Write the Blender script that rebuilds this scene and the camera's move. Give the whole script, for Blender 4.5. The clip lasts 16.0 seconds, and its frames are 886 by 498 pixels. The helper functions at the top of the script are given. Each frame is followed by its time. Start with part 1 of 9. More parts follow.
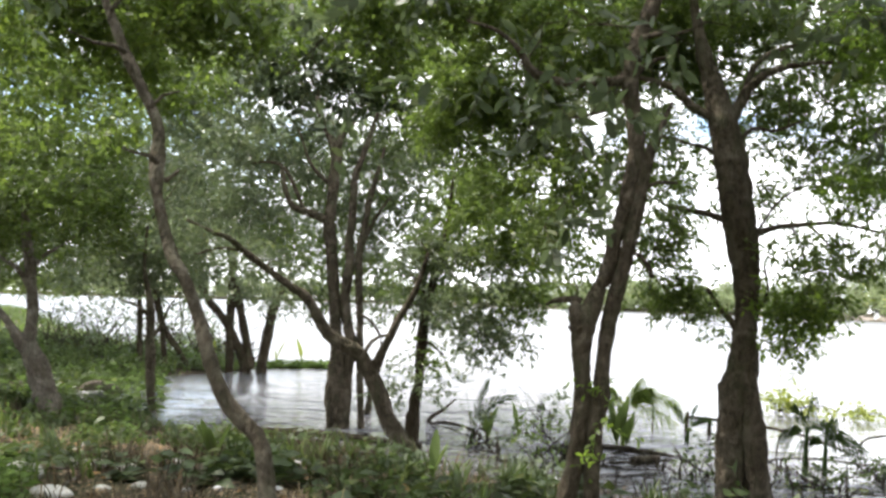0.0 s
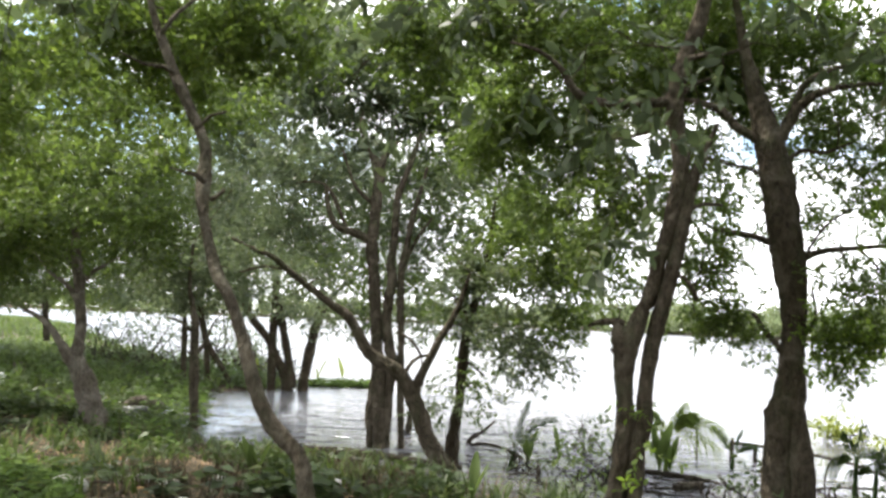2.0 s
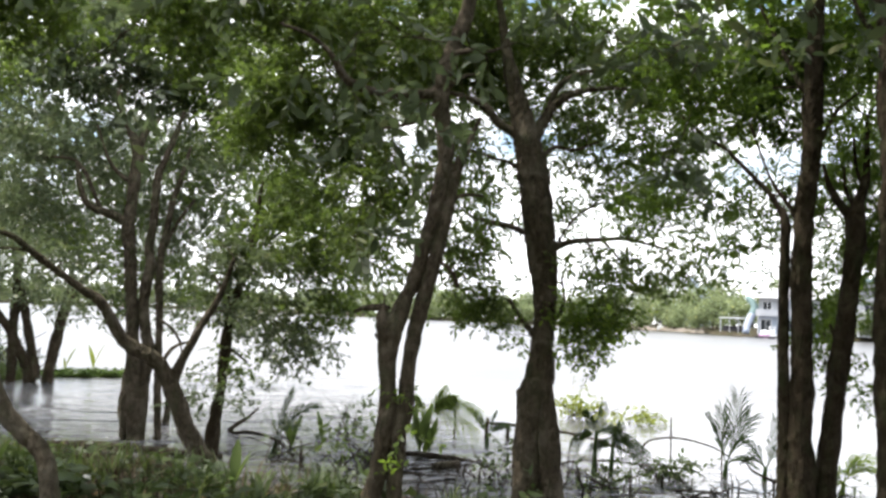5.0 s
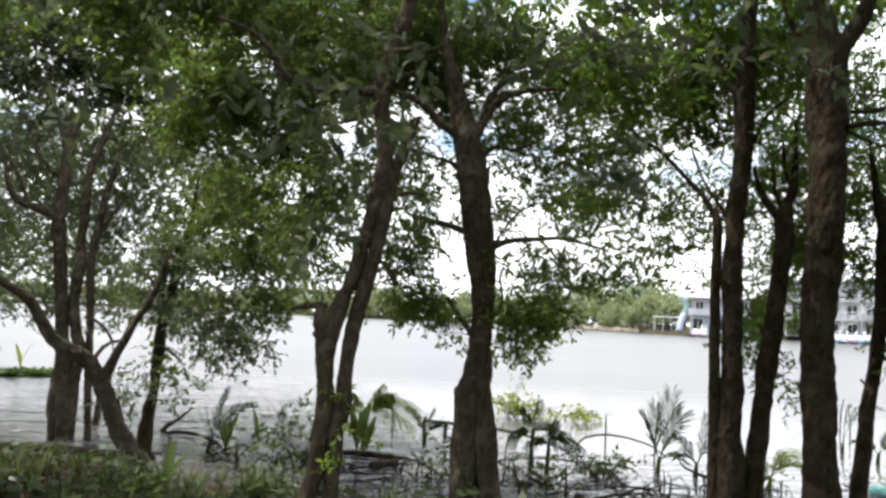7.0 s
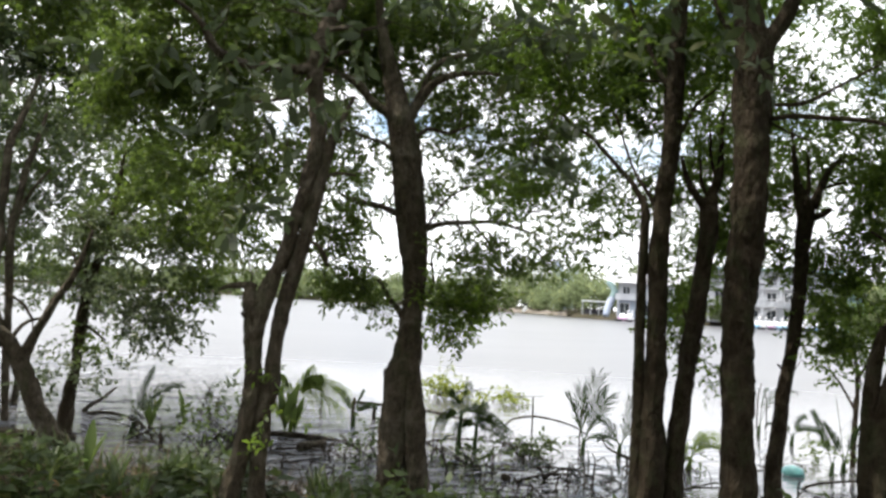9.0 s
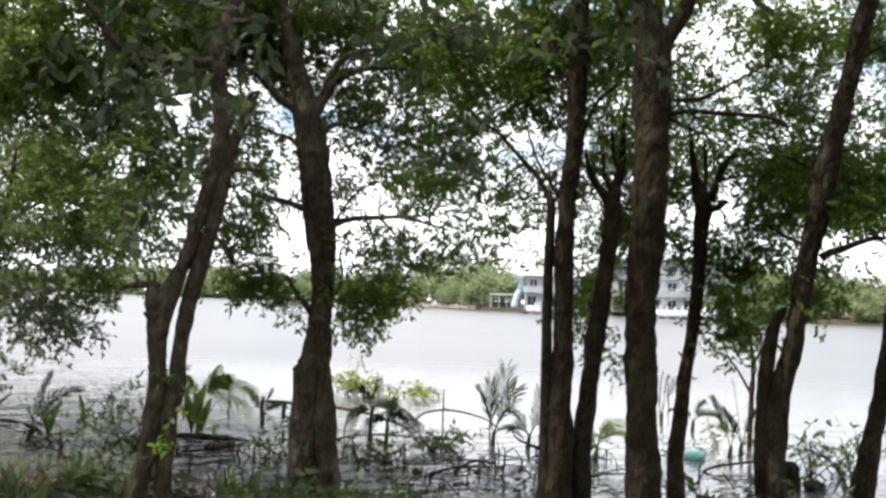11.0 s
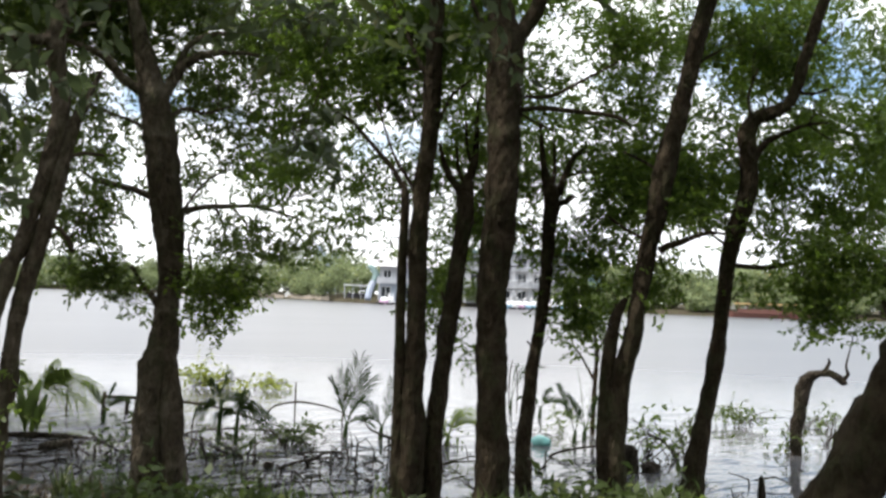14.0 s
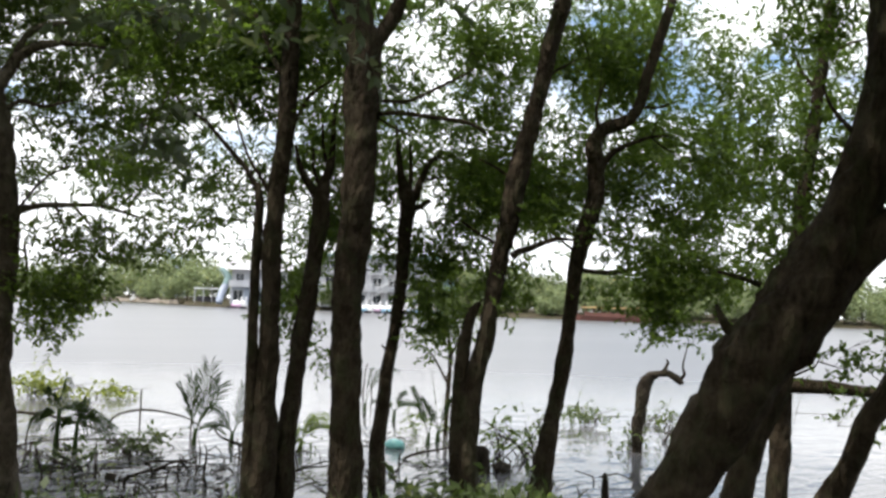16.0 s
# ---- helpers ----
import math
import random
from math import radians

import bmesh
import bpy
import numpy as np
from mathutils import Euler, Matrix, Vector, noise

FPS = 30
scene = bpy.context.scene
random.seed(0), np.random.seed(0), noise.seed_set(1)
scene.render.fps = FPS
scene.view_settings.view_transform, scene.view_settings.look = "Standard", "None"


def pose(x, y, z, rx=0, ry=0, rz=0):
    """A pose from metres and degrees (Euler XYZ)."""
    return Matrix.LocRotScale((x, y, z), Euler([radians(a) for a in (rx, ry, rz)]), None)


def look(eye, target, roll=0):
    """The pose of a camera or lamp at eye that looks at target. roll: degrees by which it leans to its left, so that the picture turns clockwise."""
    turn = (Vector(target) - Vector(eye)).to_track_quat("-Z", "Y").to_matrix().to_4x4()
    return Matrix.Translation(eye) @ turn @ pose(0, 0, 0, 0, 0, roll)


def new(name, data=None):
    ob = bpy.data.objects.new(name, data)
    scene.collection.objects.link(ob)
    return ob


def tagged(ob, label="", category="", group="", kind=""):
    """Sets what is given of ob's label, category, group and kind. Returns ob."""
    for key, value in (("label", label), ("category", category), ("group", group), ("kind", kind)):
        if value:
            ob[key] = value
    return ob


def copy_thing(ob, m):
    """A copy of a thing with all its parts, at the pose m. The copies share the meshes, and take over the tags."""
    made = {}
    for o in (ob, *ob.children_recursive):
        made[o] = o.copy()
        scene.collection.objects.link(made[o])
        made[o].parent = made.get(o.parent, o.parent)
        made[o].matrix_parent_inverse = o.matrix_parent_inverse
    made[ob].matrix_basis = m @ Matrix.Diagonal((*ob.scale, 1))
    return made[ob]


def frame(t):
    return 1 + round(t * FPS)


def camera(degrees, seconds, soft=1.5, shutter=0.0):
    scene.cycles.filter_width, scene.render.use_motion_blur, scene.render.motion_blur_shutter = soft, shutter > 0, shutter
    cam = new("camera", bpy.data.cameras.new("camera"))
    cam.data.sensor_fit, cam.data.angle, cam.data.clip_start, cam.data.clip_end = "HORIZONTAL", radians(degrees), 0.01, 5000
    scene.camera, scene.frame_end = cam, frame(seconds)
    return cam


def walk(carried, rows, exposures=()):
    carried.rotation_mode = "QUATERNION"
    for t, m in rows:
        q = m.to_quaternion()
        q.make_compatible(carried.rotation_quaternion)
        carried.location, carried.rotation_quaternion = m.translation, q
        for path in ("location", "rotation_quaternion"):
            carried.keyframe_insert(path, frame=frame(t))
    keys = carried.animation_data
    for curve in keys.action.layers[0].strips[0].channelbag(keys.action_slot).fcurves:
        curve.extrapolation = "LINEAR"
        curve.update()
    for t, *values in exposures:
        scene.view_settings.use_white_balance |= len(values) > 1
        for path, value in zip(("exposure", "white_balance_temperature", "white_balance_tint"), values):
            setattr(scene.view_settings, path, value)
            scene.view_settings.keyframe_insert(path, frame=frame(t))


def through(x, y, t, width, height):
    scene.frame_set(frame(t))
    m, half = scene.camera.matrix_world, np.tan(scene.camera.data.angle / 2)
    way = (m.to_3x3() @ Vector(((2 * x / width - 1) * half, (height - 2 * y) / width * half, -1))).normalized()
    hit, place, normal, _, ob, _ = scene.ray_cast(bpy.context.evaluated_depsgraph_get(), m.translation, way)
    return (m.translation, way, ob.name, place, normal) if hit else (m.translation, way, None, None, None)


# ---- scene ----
cam = camera(52.24, 16.0, soft=2.8)
PATH = [
    (0.0, 0.000, 0.000, 1.600, 93.33, -1.53, 0.03),
    (0.5, 0.000, 0.000, 1.600, 93.89, -1.68, 2.53),
    (1.0, 0.000, 0.000, 1.600, 94.72, -1.51, 4.15),
    (1.5, 0.000, 0.000, 1.600, 94.88, -1.79, 4.70),
    (2.0, 0.000, 0.000, 1.600, 94.53, -2.24, 2.64),
    (2.5, 0.000, 0.000, 1.600, 94.38, -2.84, -0.55),
    (3.0, 0.000, 0.000, 1.600, 94.40, -2.24, -3.23),
    (3.5, 0.000, 0.000, 1.600, 94.36, -2.15, -5.24),
    (4.0, 0.000, 0.000, 1.600, 94.33, -2.16, -8.00),
    (6.5, 0.000, 0.000, 1.600, 94.15, -2.26, -15.12),
    (7.0, 0.000, 0.000, 1.600, 94.26, -2.29, -16.00),
    (7.5, 0.000, 0.000, 1.600, 94.31, -2.33, -17.23),
    (8.0, 0.000, 0.000, 1.600, 93.96, -2.80, -18.70),
    (8.5, 0.000, 0.000, 1.600, 93.50, -3.03, -19.60),
    (11.0, 0.000, 0.000, 1.600, 93.26, -1.94, -26.11),
    (11.5, 0.000, 0.000, 1.600, 93.26, -1.51, -28.38),
    (12.0, 0.000, 0.000, 1.600, 93.32, -1.45, -29.41),
    (12.5, 0.000, 0.000, 1.600, 93.22, -1.64, -30.96),
    (13.0, 0.000, 0.000, 1.600, 93.07, -1.69, -32.29),
    (13.5, 0.000, 0.000, 1.600, 92.94, -2.18, -33.48),
    (14.0, 0.000, 0.000, 1.600, 93.00, -1.94, -35.35),
    (14.5, 0.000, 0.000, 1.600, 92.89, -1.93, -38.05),
    (15.0, 0.000, 0.000, 1.600, 93.07, -2.03, -39.99),
    (15.5, 0.000, 0.000, 1.600, 93.32, -1.91, -41.95),
    (16.0, 0.000, 0.000, 1.600, 93.55, -1.98, -44.50),
]

EXPOSURES = [(0.0, 1.08), (1.5, 1.07), (3.5, 1.04), (4.2, 0.9), (6.3, 0.52), (7.0, 0.45), (11.0, 0.45), (13.0, 0.32), (14.5, 0.25), (16.0, 0.23)]
walk(cam, [(t, pose(*p)) for t, *p in PATH], EXPOSURES)

# ---------------------------------------------------------------- world and sun
SUN_ELEVATION, SUN_AZIMUTH = 60.0, -72.0  # degrees; azimuth clockwise from +y


def make_world():
    w = bpy.data.worlds.new("sky")
    w.use_nodes = True
    nt = w.node_tree
    nt.nodes.clear()
    out = nt.nodes.new("ShaderNodeOutputWorld")
    sky = nt.nodes.new("ShaderNodeTexSky")
    sky.sky_type = "NISHITA"
    sky.sun_disc = False
    sky.sun_elevation = radians(SUN_ELEVATION)
    sky.sun_rotation = radians(SUN_AZIMUTH)
    sky.dust_density = 1.5
    blue = nt.nodes.new("ShaderNodeBackground")
    blue.inputs["Strength"].default_value = 0.19
    nt.links.new(sky.outputs[0], blue.inputs["Color"])
    cloud = nt.nodes.new("ShaderNodeBackground")
    co = nt.nodes.new("ShaderNodeTexCoord")
    mp = nt.nodes.new("ShaderNodeMapping")
    mp.inputs["Scale"].default_value = (2.2, 2.2, 4.5)
    nz = nt.nodes.new("ShaderNodeTexNoise")
    nz.inputs["Scale"].default_value = 1.6
    nz.inputs["Detail"].default_value = 6.0
    nt.links.new(co.outputs["Generated"], mp.inputs["Vector"])
    nt.links.new(mp.outputs[0], nz.inputs["Vector"])
    ramp = nt.nodes.new("ShaderNodeValToRGB")
    ramp.color_ramp.elements[0].position = 0.42
    ramp.color_ramp.elements[1].position = 0.5
    nt.links.new(nz.outputs["Fac"], ramp.inputs["Fac"])
    tone = nt.nodes.new("ShaderNodeValToRGB")
    tone.color_ramp.elements[0].color = (0.86, 0.89, 0.94, 1)
    tone.color_ramp.elements[1].color = (1.0, 1.0, 1.0, 1)
    nt.links.new(nz.outputs["Fac"], tone.inputs["Fac"])
    # the cloud sheet is brighter towards the sun overhead than low over the river
    axis = nt.nodes.new("ShaderNodeSeparateXYZ")
    nt.links.new(co.outputs["Generated"], axis.inputs[0])
    low = nt.nodes.new("ShaderNodeMapRange")
    low.inputs["From Min"].default_value, low.inputs["From Max"].default_value = 0.0, 0.7
    low.inputs["To Min"].default_value, low.inputs["To Max"].default_value = 1.5, 2.1
    nt.links.new(axis.outputs["Z"], low.inputs["Value"])
    nt.links.new(low.outputs[0], cloud.inputs["Strength"])
    nt.links.new(tone.outputs[0], cloud.inputs["Color"])
    mix = nt.nodes.new("ShaderNodeMixShader")
    # the blue gaps close in the haze near the horizon
    haze = nt.nodes.new("ShaderNodeMapRange")
    haze.inputs["From Min"].default_value, haze.inputs["From Max"].default_value = 0.09, 0.17
    haze.inputs["To Min"].default_value, haze.inputs["To Max"].default_value = 1.0, 0.0
    nt.links.new(axis.outputs["Z"], haze.inputs["Value"])
    cover = nt.nodes.new("ShaderNodeMath")
    cover.operation = "MAXIMUM"
    nt.links.new(ramp.outputs[0], cover.inputs[0])
    nt.links.new(haze.outputs[0], cover.inputs[1])
    nt.links.new(cover.outputs[0], mix.inputs["Fac"])
    nt.links.new(blue.outputs[0], mix.inputs[1])
    nt.links.new(cloud.outputs[0], mix.inputs[2])
    nt.links.new(mix.outputs[0], out.inputs["Surface"])
    scene.world = w


make_world()
sun = new("sun", bpy.data.lights.new("sun", "SUN"))
sun.data.energy, sun.data.angle, sun.data.color = 3.8, radians(0.6), (1.0, 0.95, 0.86)
_a, _e = radians(SUN_AZIMUTH), radians(SUN_ELEVATION)
sun.matrix_world = look((math.sin(_a) * math.cos(_e) * 60, math.cos(_a) * math.cos(_e) * 60, math.sin(_e) * 60), (0, 0, 0))


# ---------------------------------------------------------------- materials
class Shade:
    """A node material in the making."""

    def __init__(self, name, rough=0.7, spec=0.3):
        self.mat = bpy.data.materials.new(name)
        self.mat.use_nodes = True
        self.nt = self.mat.node_tree
        self.bsdf = self.nt.nodes["Principled BSDF"]
        self.out = self.nt.nodes["Material Output"]
        self.bsdf.inputs["Roughness"].default_value = rough
        self.bsdf.inputs["Specular IOR Level"].default_value = spec

    def node(self, kind, **values):
        n = self.nt.nodes.new(kind)
        for key, value in values.items():
            n.inputs[key].default_value = value
        return n

    def link(self, a, b):
        self.nt.links.new(a, b)

    def coords(self, scale=(1, 1, 1), space="Object"):
        c = self.node("ShaderNodeTexCoord")
        m = self.node("ShaderNodeMapping")
        m.inputs["Scale"].default_value = scale
        self.link(c.outputs[space], m.inputs["Vector"])
        return m.outputs[0]

    def noise(self, vec, scale, detail=5.0, rough=0.55, distort=0.0):
        n = self.node("ShaderNodeTexNoise", Scale=scale, Detail=detail, Roughness=rough, Distortion=distort)
        self.link(vec, n.inputs["Vector"])
        return n.outputs["Fac"]

    def ramp(self, fac, stops):
        r = self.node("ShaderNodeValToRGB")
        e = r.color_ramp.elements
        while len(e) < len(stops):
            e.new(0.5)
        for el, (p, c) in zip(e, stops):
            el.position, el.color = p, (*c, 1)
        self.link(fac, r.inputs["Fac"])
        return r.outputs[0]

    def mix(self, fac, a, b, mode="MIX"):
        m = self.nt.nodes.new("ShaderNodeMix")
        m.data_type, m.blend_type = "RGBA", mode
        for value, slot in ((fac, m.inputs[0]), (a, m.inputs[6]), (b, m.inputs[7])):
            if isinstance(value, bpy.types.NodeSocket):
                self.link(value, slot)
            else:
                slot.default_value = value if isinstance(value, float) else (*value, 1)
        return m.outputs[2]

    def color(self, socket):
        self.link(socket, self.bsdf.inputs["Base Color"])
        return self

    def bump(self, height, strength=0.5, distance=0.02):
        b = self.node("ShaderNodeBump", Strength=strength, Distance=distance)
        self.link(height, b.inputs["Height"])
        self.link(b.outputs[0], self.bsdf.inputs["Normal"])
        return b


def bark_material(name, dark, light, moss=0.3):
    """Furrowed bark: fine upright cracks, pale lichen blotches, moss and a few horizontal scars."""
    s = Shade(name, rough=0.92, spec=0.12)
    v = s.coords((1, 1, 0.42))
    a = s.noise(v, 34, 8, 0.72, 0.9)
    b = s.noise(s.coords(), 5.5, 5, 0.6, 0.6)
    c = s.ramp(a, [(0.3, dark), (0.5, [(x + y) / 2 for x, y in zip(dark, light)]), (0.72, light)])
    patch = s.ramp(b, [(0.46, (0.0, 0.0, 0.0)), (0.66, (1.0, 1.0, 1.0))])
    c = s.mix(patch, c, s.mix(0.6, c, [light[0] * 1.55, light[1] * 1.65, light[2] * 1.75]))
    scar = s.ramp(s.noise(s.coords((0.8, 0.8, 1.7)), 13, 5, 0.65, 1.2), [(0.58, (0.0, 0.0, 0.0)), (0.7, (0.35, 0.35, 0.35))])
    c = s.mix(scar, c, [x * 0.8 for x in dark])
    green = s.ramp(s.noise(s.coords((1, 1, 0.6)), 8, 6, 0.65), [(0.48, (0.0, 0.0, 0.0)), (0.68, (moss, moss, moss))])
    c = s.mix(green, c, (0.06, 0.08, 0.032))
    s.color(c)
    vor = s.node("ShaderNodeTexVoronoi", Scale=30.0)
    s.link(v, vor.inputs["Vector"])
    add = s.node("ShaderNodeMath")
    add.operation = "ADD"
    s.link(a, add.inputs[0])
    s.link(vor.outputs["Distance"], add.inputs[1])
    s.bump(add.outputs[0], 1.0, 0.035)
    return s.mat


def leaf_material(name, dark, light, through, amount=0.45, rough=0.45, spec=0.3):
    s = Shade(name, rough=rough, spec=spec)
    g = s.node("ShaderNodeNewGeometry")
    c = s.ramp(g.outputs["Random Per Island"], [(0.0, [x * 0.7 for x in dark]), (0.5, light), (0.9, [x * 1.35 for x in light]), (1.0, [light[0] * 2.0, light[1] * 1.6, light[2]])])
    blotch = s.noise(s.coords(), 1.1, 3)
    c = s.mix(s.ramp(blotch, [(0.35, (0.0, 0.0, 0.0)), (0.7, (0.6, 0.6, 0.6))]), c, s.mix(0.5, c, light))
    s.color(c)
    t = s.node("ShaderNodeBsdfTranslucent")
    s.link(s.mix(0.6, c, through), t.inputs["Color"])
    m = s.node("ShaderNodeMixShader", Fac=amount)
    s.link(s.bsdf.outputs[0], m.inputs[1])
    s.link(t.outputs[0], m.inputs[2])
    s.link(m.outputs[0], s.out.inputs["Surface"])
    return s.mat


def plain_material(name, color, rough=0.6, spec=0.4, spread=0.12, scale=6.0, metal=0.0):
    s = Shade(name, rough=rough, spec=spec)
    n = s.noise(s.coords(), scale, 5)
    s.color(s.ramp(n, [(0.3, [x * (1 - spread) for x in color]), (0.7, [min(1, x * (1 + spread)) for x in color])]))
    s.bsdf.inputs["Metallic"].default_value = metal
    return s.mat


def ground_material():
    s = Shade("riverbank_soil", rough=0.95, spec=0.15)
    v = s.coords()
    big = s.noise(v, 0.9, 5)
    fine = s.noise(v, 24, 6, 0.7)
    c = s.ramp(fine, [(0.3, (0.02, 0.016, 0.011)), (0.6, (0.085, 0.066, 0.045)), (0.8, (0.18, 0.145, 0.105))])
    c = s.mix(s.ramp(big, [(0.42, (0.0, 0.0, 0.0)), (0.6, (0.35, 0.35, 0.35))]), c, (0.045, 0.07, 0.02))
    s.color(c)
    s.bump(fine, 0.8, 0.03)
    return s.mat


def water_material():
    s = Shade("river_water", rough=0.04, spec=0.5)
    s.bsdf.inputs["IOR"].default_value = 1.33
    v = s.coords((0.5, 1.0, 1.0))
    c = s.ramp(s.noise(v, 0.15, 4), [(0.35, (0.095, 0.093, 0.097)), (0.65, (0.118, 0.115, 0.12))])
    s.color(c)
    a = s.noise(v, 3.2, 3, 0.5, 0.6)
    b = s.noise(s.coords((0.3, 1.0, 1.0)), 0.9, 2, 0.5, 0.3)
    add = s.node("ShaderNodeMath")
    add.operation = "MULTIPLY_ADD"
    add.inputs[1].default_value = 0.85
    s.link(a, add.inputs[0])
    s.link(b, add.inputs[2])
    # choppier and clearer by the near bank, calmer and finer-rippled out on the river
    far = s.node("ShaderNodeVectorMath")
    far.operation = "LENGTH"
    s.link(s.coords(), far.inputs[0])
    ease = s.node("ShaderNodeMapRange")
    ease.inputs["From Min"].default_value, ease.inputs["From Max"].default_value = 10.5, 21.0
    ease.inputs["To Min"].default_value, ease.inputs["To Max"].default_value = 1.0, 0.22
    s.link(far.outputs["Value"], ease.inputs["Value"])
    b = s.bump(add.outputs[0], 0.4, 0.75)
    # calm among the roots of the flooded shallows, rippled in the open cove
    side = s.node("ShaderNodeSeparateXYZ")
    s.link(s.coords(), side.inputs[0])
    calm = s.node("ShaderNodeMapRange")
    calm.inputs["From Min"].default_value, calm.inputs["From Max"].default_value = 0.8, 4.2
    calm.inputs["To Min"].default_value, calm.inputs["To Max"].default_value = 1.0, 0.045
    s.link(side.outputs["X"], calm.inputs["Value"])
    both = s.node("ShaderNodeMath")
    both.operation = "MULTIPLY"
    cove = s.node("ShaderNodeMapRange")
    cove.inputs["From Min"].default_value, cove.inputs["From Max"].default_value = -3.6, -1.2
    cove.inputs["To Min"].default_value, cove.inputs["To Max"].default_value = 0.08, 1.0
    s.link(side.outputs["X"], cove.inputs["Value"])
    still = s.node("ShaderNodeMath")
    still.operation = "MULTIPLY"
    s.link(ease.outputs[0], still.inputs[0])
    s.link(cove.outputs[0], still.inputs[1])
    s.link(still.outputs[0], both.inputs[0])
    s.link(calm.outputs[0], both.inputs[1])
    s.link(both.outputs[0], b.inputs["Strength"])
    dull = s.node("ShaderNodeMapRange")
    dull.inputs["From Min"].default_value, dull.inputs["From Max"].default_value = 9.0, 24.0
    dull.inputs["To Min"].default_value, dull.inputs["To Max"].default_value = 0.03, 0.3
    s.link(far.outputs["Value"], dull.inputs["Value"])
    s.link(dull.outputs[0], s.bsdf.inputs["Roughness"])
    return s.mat


M_BARK = bark_material("grey_brown_bark", (0.028, 0.0215, 0.0145), (0.13, 0.103, 0.073), 0.35)
M_BARK_PALE = bark_material("pale_brown_bark", (0.05, 0.04, 0.031), (0.21, 0.175, 0.14), 0.25)
# dark brown bark; the right-hand trunks' backlit shade is put into its colour
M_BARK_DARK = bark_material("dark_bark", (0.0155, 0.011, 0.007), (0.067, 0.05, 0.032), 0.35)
M_BARK_MID = bark_material("brown_bark", (0.038, 0.03, 0.021), (0.155, 0.127, 0.092), 0.3)
M_LEAF = leaf_material("olive_leaf", (0.04, 0.062, 0.018), (0.094, 0.129, 0.036), (0.25, 0.37, 0.055), 0.46, 0.38, 0.42)
M_LEAF_DEEP = leaf_material("deep_green_leaf", (0.032, 0.056, 0.013), (0.078, 0.118, 0.027), (0.23, 0.37, 0.035), 0.46, 0.45, 0.28)
M_LEAF_LIGHT = leaf_material("fresh_leaf", (0.046, 0.066, 0.025), (0.098, 0.13, 0.048), (0.27, 0.37, 0.07), 0.46, 0.4, 0.4)
M_LEAF_GREY = leaf_material("grey_green_leaf", (0.048, 0.064, 0.034), (0.104, 0.13, 0.07), (0.22, 0.29, 0.11), 0.4, 0.36, 0.45)
# slightly brighter green; sunlight on the left crown is put into its colour
M_LEAF_SUNLIT = leaf_material("sunlit_tinted_leaf", (0.042, 0.068, 0.018), (0.098, 0.138, 0.042), (0.28, 0.4, 0.055), 0.5, 0.38, 0.42)
M_LEAF_NEAR = leaf_material("broad_grey_green_leaf", (0.045, 0.06, 0.033), (0.092, 0.116, 0.064), (0.17, 0.23, 0.09), 0.35, 0.5, 0.25)
# river haze over the far trees is put into this paler, greyer leaf colour
M_FAR_LEAF = leaf_material("haze_paled_far_foliage", (0.125, 0.155, 0.078), (0.23, 0.275, 0.14), (0.27, 0.32, 0.15), 0.35, 0.8)
M_GRASS = leaf_material("bank_grass", (0.03, 0.05, 0.015), (0.085, 0.12, 0.035), (0.2, 0.28, 0.06), 0.35, 0.55, 0.2)
M_HERB = leaf_material("herb_leaf", (0.022, 0.036, 0.012), (0.062, 0.087, 0.028), (0.15, 0.22, 0.05), 0.32, 0.5, 0.25)
M_PALM = leaf_material("palm_leaflet", (0.01, 0.019, 0.007), (0.028, 0.047, 0.015), (0.07, 0.11, 0.02), 0.15, 0.7, 0.06)
M_PALM_BRIGHT = leaf_material("bright_palm_leaflet", (0.08, 0.12, 0.028), (0.17, 0.23, 0.06), (0.32, 0.42, 0.09), 0.5, 0.7, 0.08)
M_YELLOW = leaf_material("yellow_green_leaf", (0.1, 0.13, 0.02), (0.2, 0.24, 0.05), (0.35, 0.4, 0.06), 0.5)
M_SHOOT = leaf_material("shoot_leaf", (0.05, 0.08, 0.015), (0.105, 0.15, 0.032), (0.32, 0.48, 0.06), 0.55)
M_WEED_BRIGHT = leaf_material("bright_weed_leaf", (0.036, 0.064, 0.015), (0.085, 0.13, 0.032), (0.17, 0.27, 0.05), 0.35, 0.6, 0.12)
M_STRAP = leaf_material("strap_leaf", (0.024, 0.037, 0.014), (0.066, 0.092, 0.033), (0.11, 0.16, 0.04), 0.3, 0.45, 0.35)
M_STRAW = leaf_material("dry_straw", (0.14, 0.11, 0.065), (0.32, 0.26, 0.165), (0.3, 0.25, 0.13), 0.2, 0.8, 0.1)
M_SOIL = ground_material()
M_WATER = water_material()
M_DEADWOOD = bark_material("wet_deadwood", (0.012, 0.01, 0.008), (0.07, 0.055, 0.04), 0.2)


# ---------------------------------------------------------------- mesh helpers
def mesh_object(name, verts, faces, material, smooth=False):
    me = bpy.data.meshes.new(name)
    me.from_pydata([tuple(v) for v in verts], [], faces)
    me.materials.append(material)
    if smooth:
        me.polygons.foreach_set("use_smooth", np.ones(len(me.polygons), dtype=bool))
    me.update()
    return new(name, me)


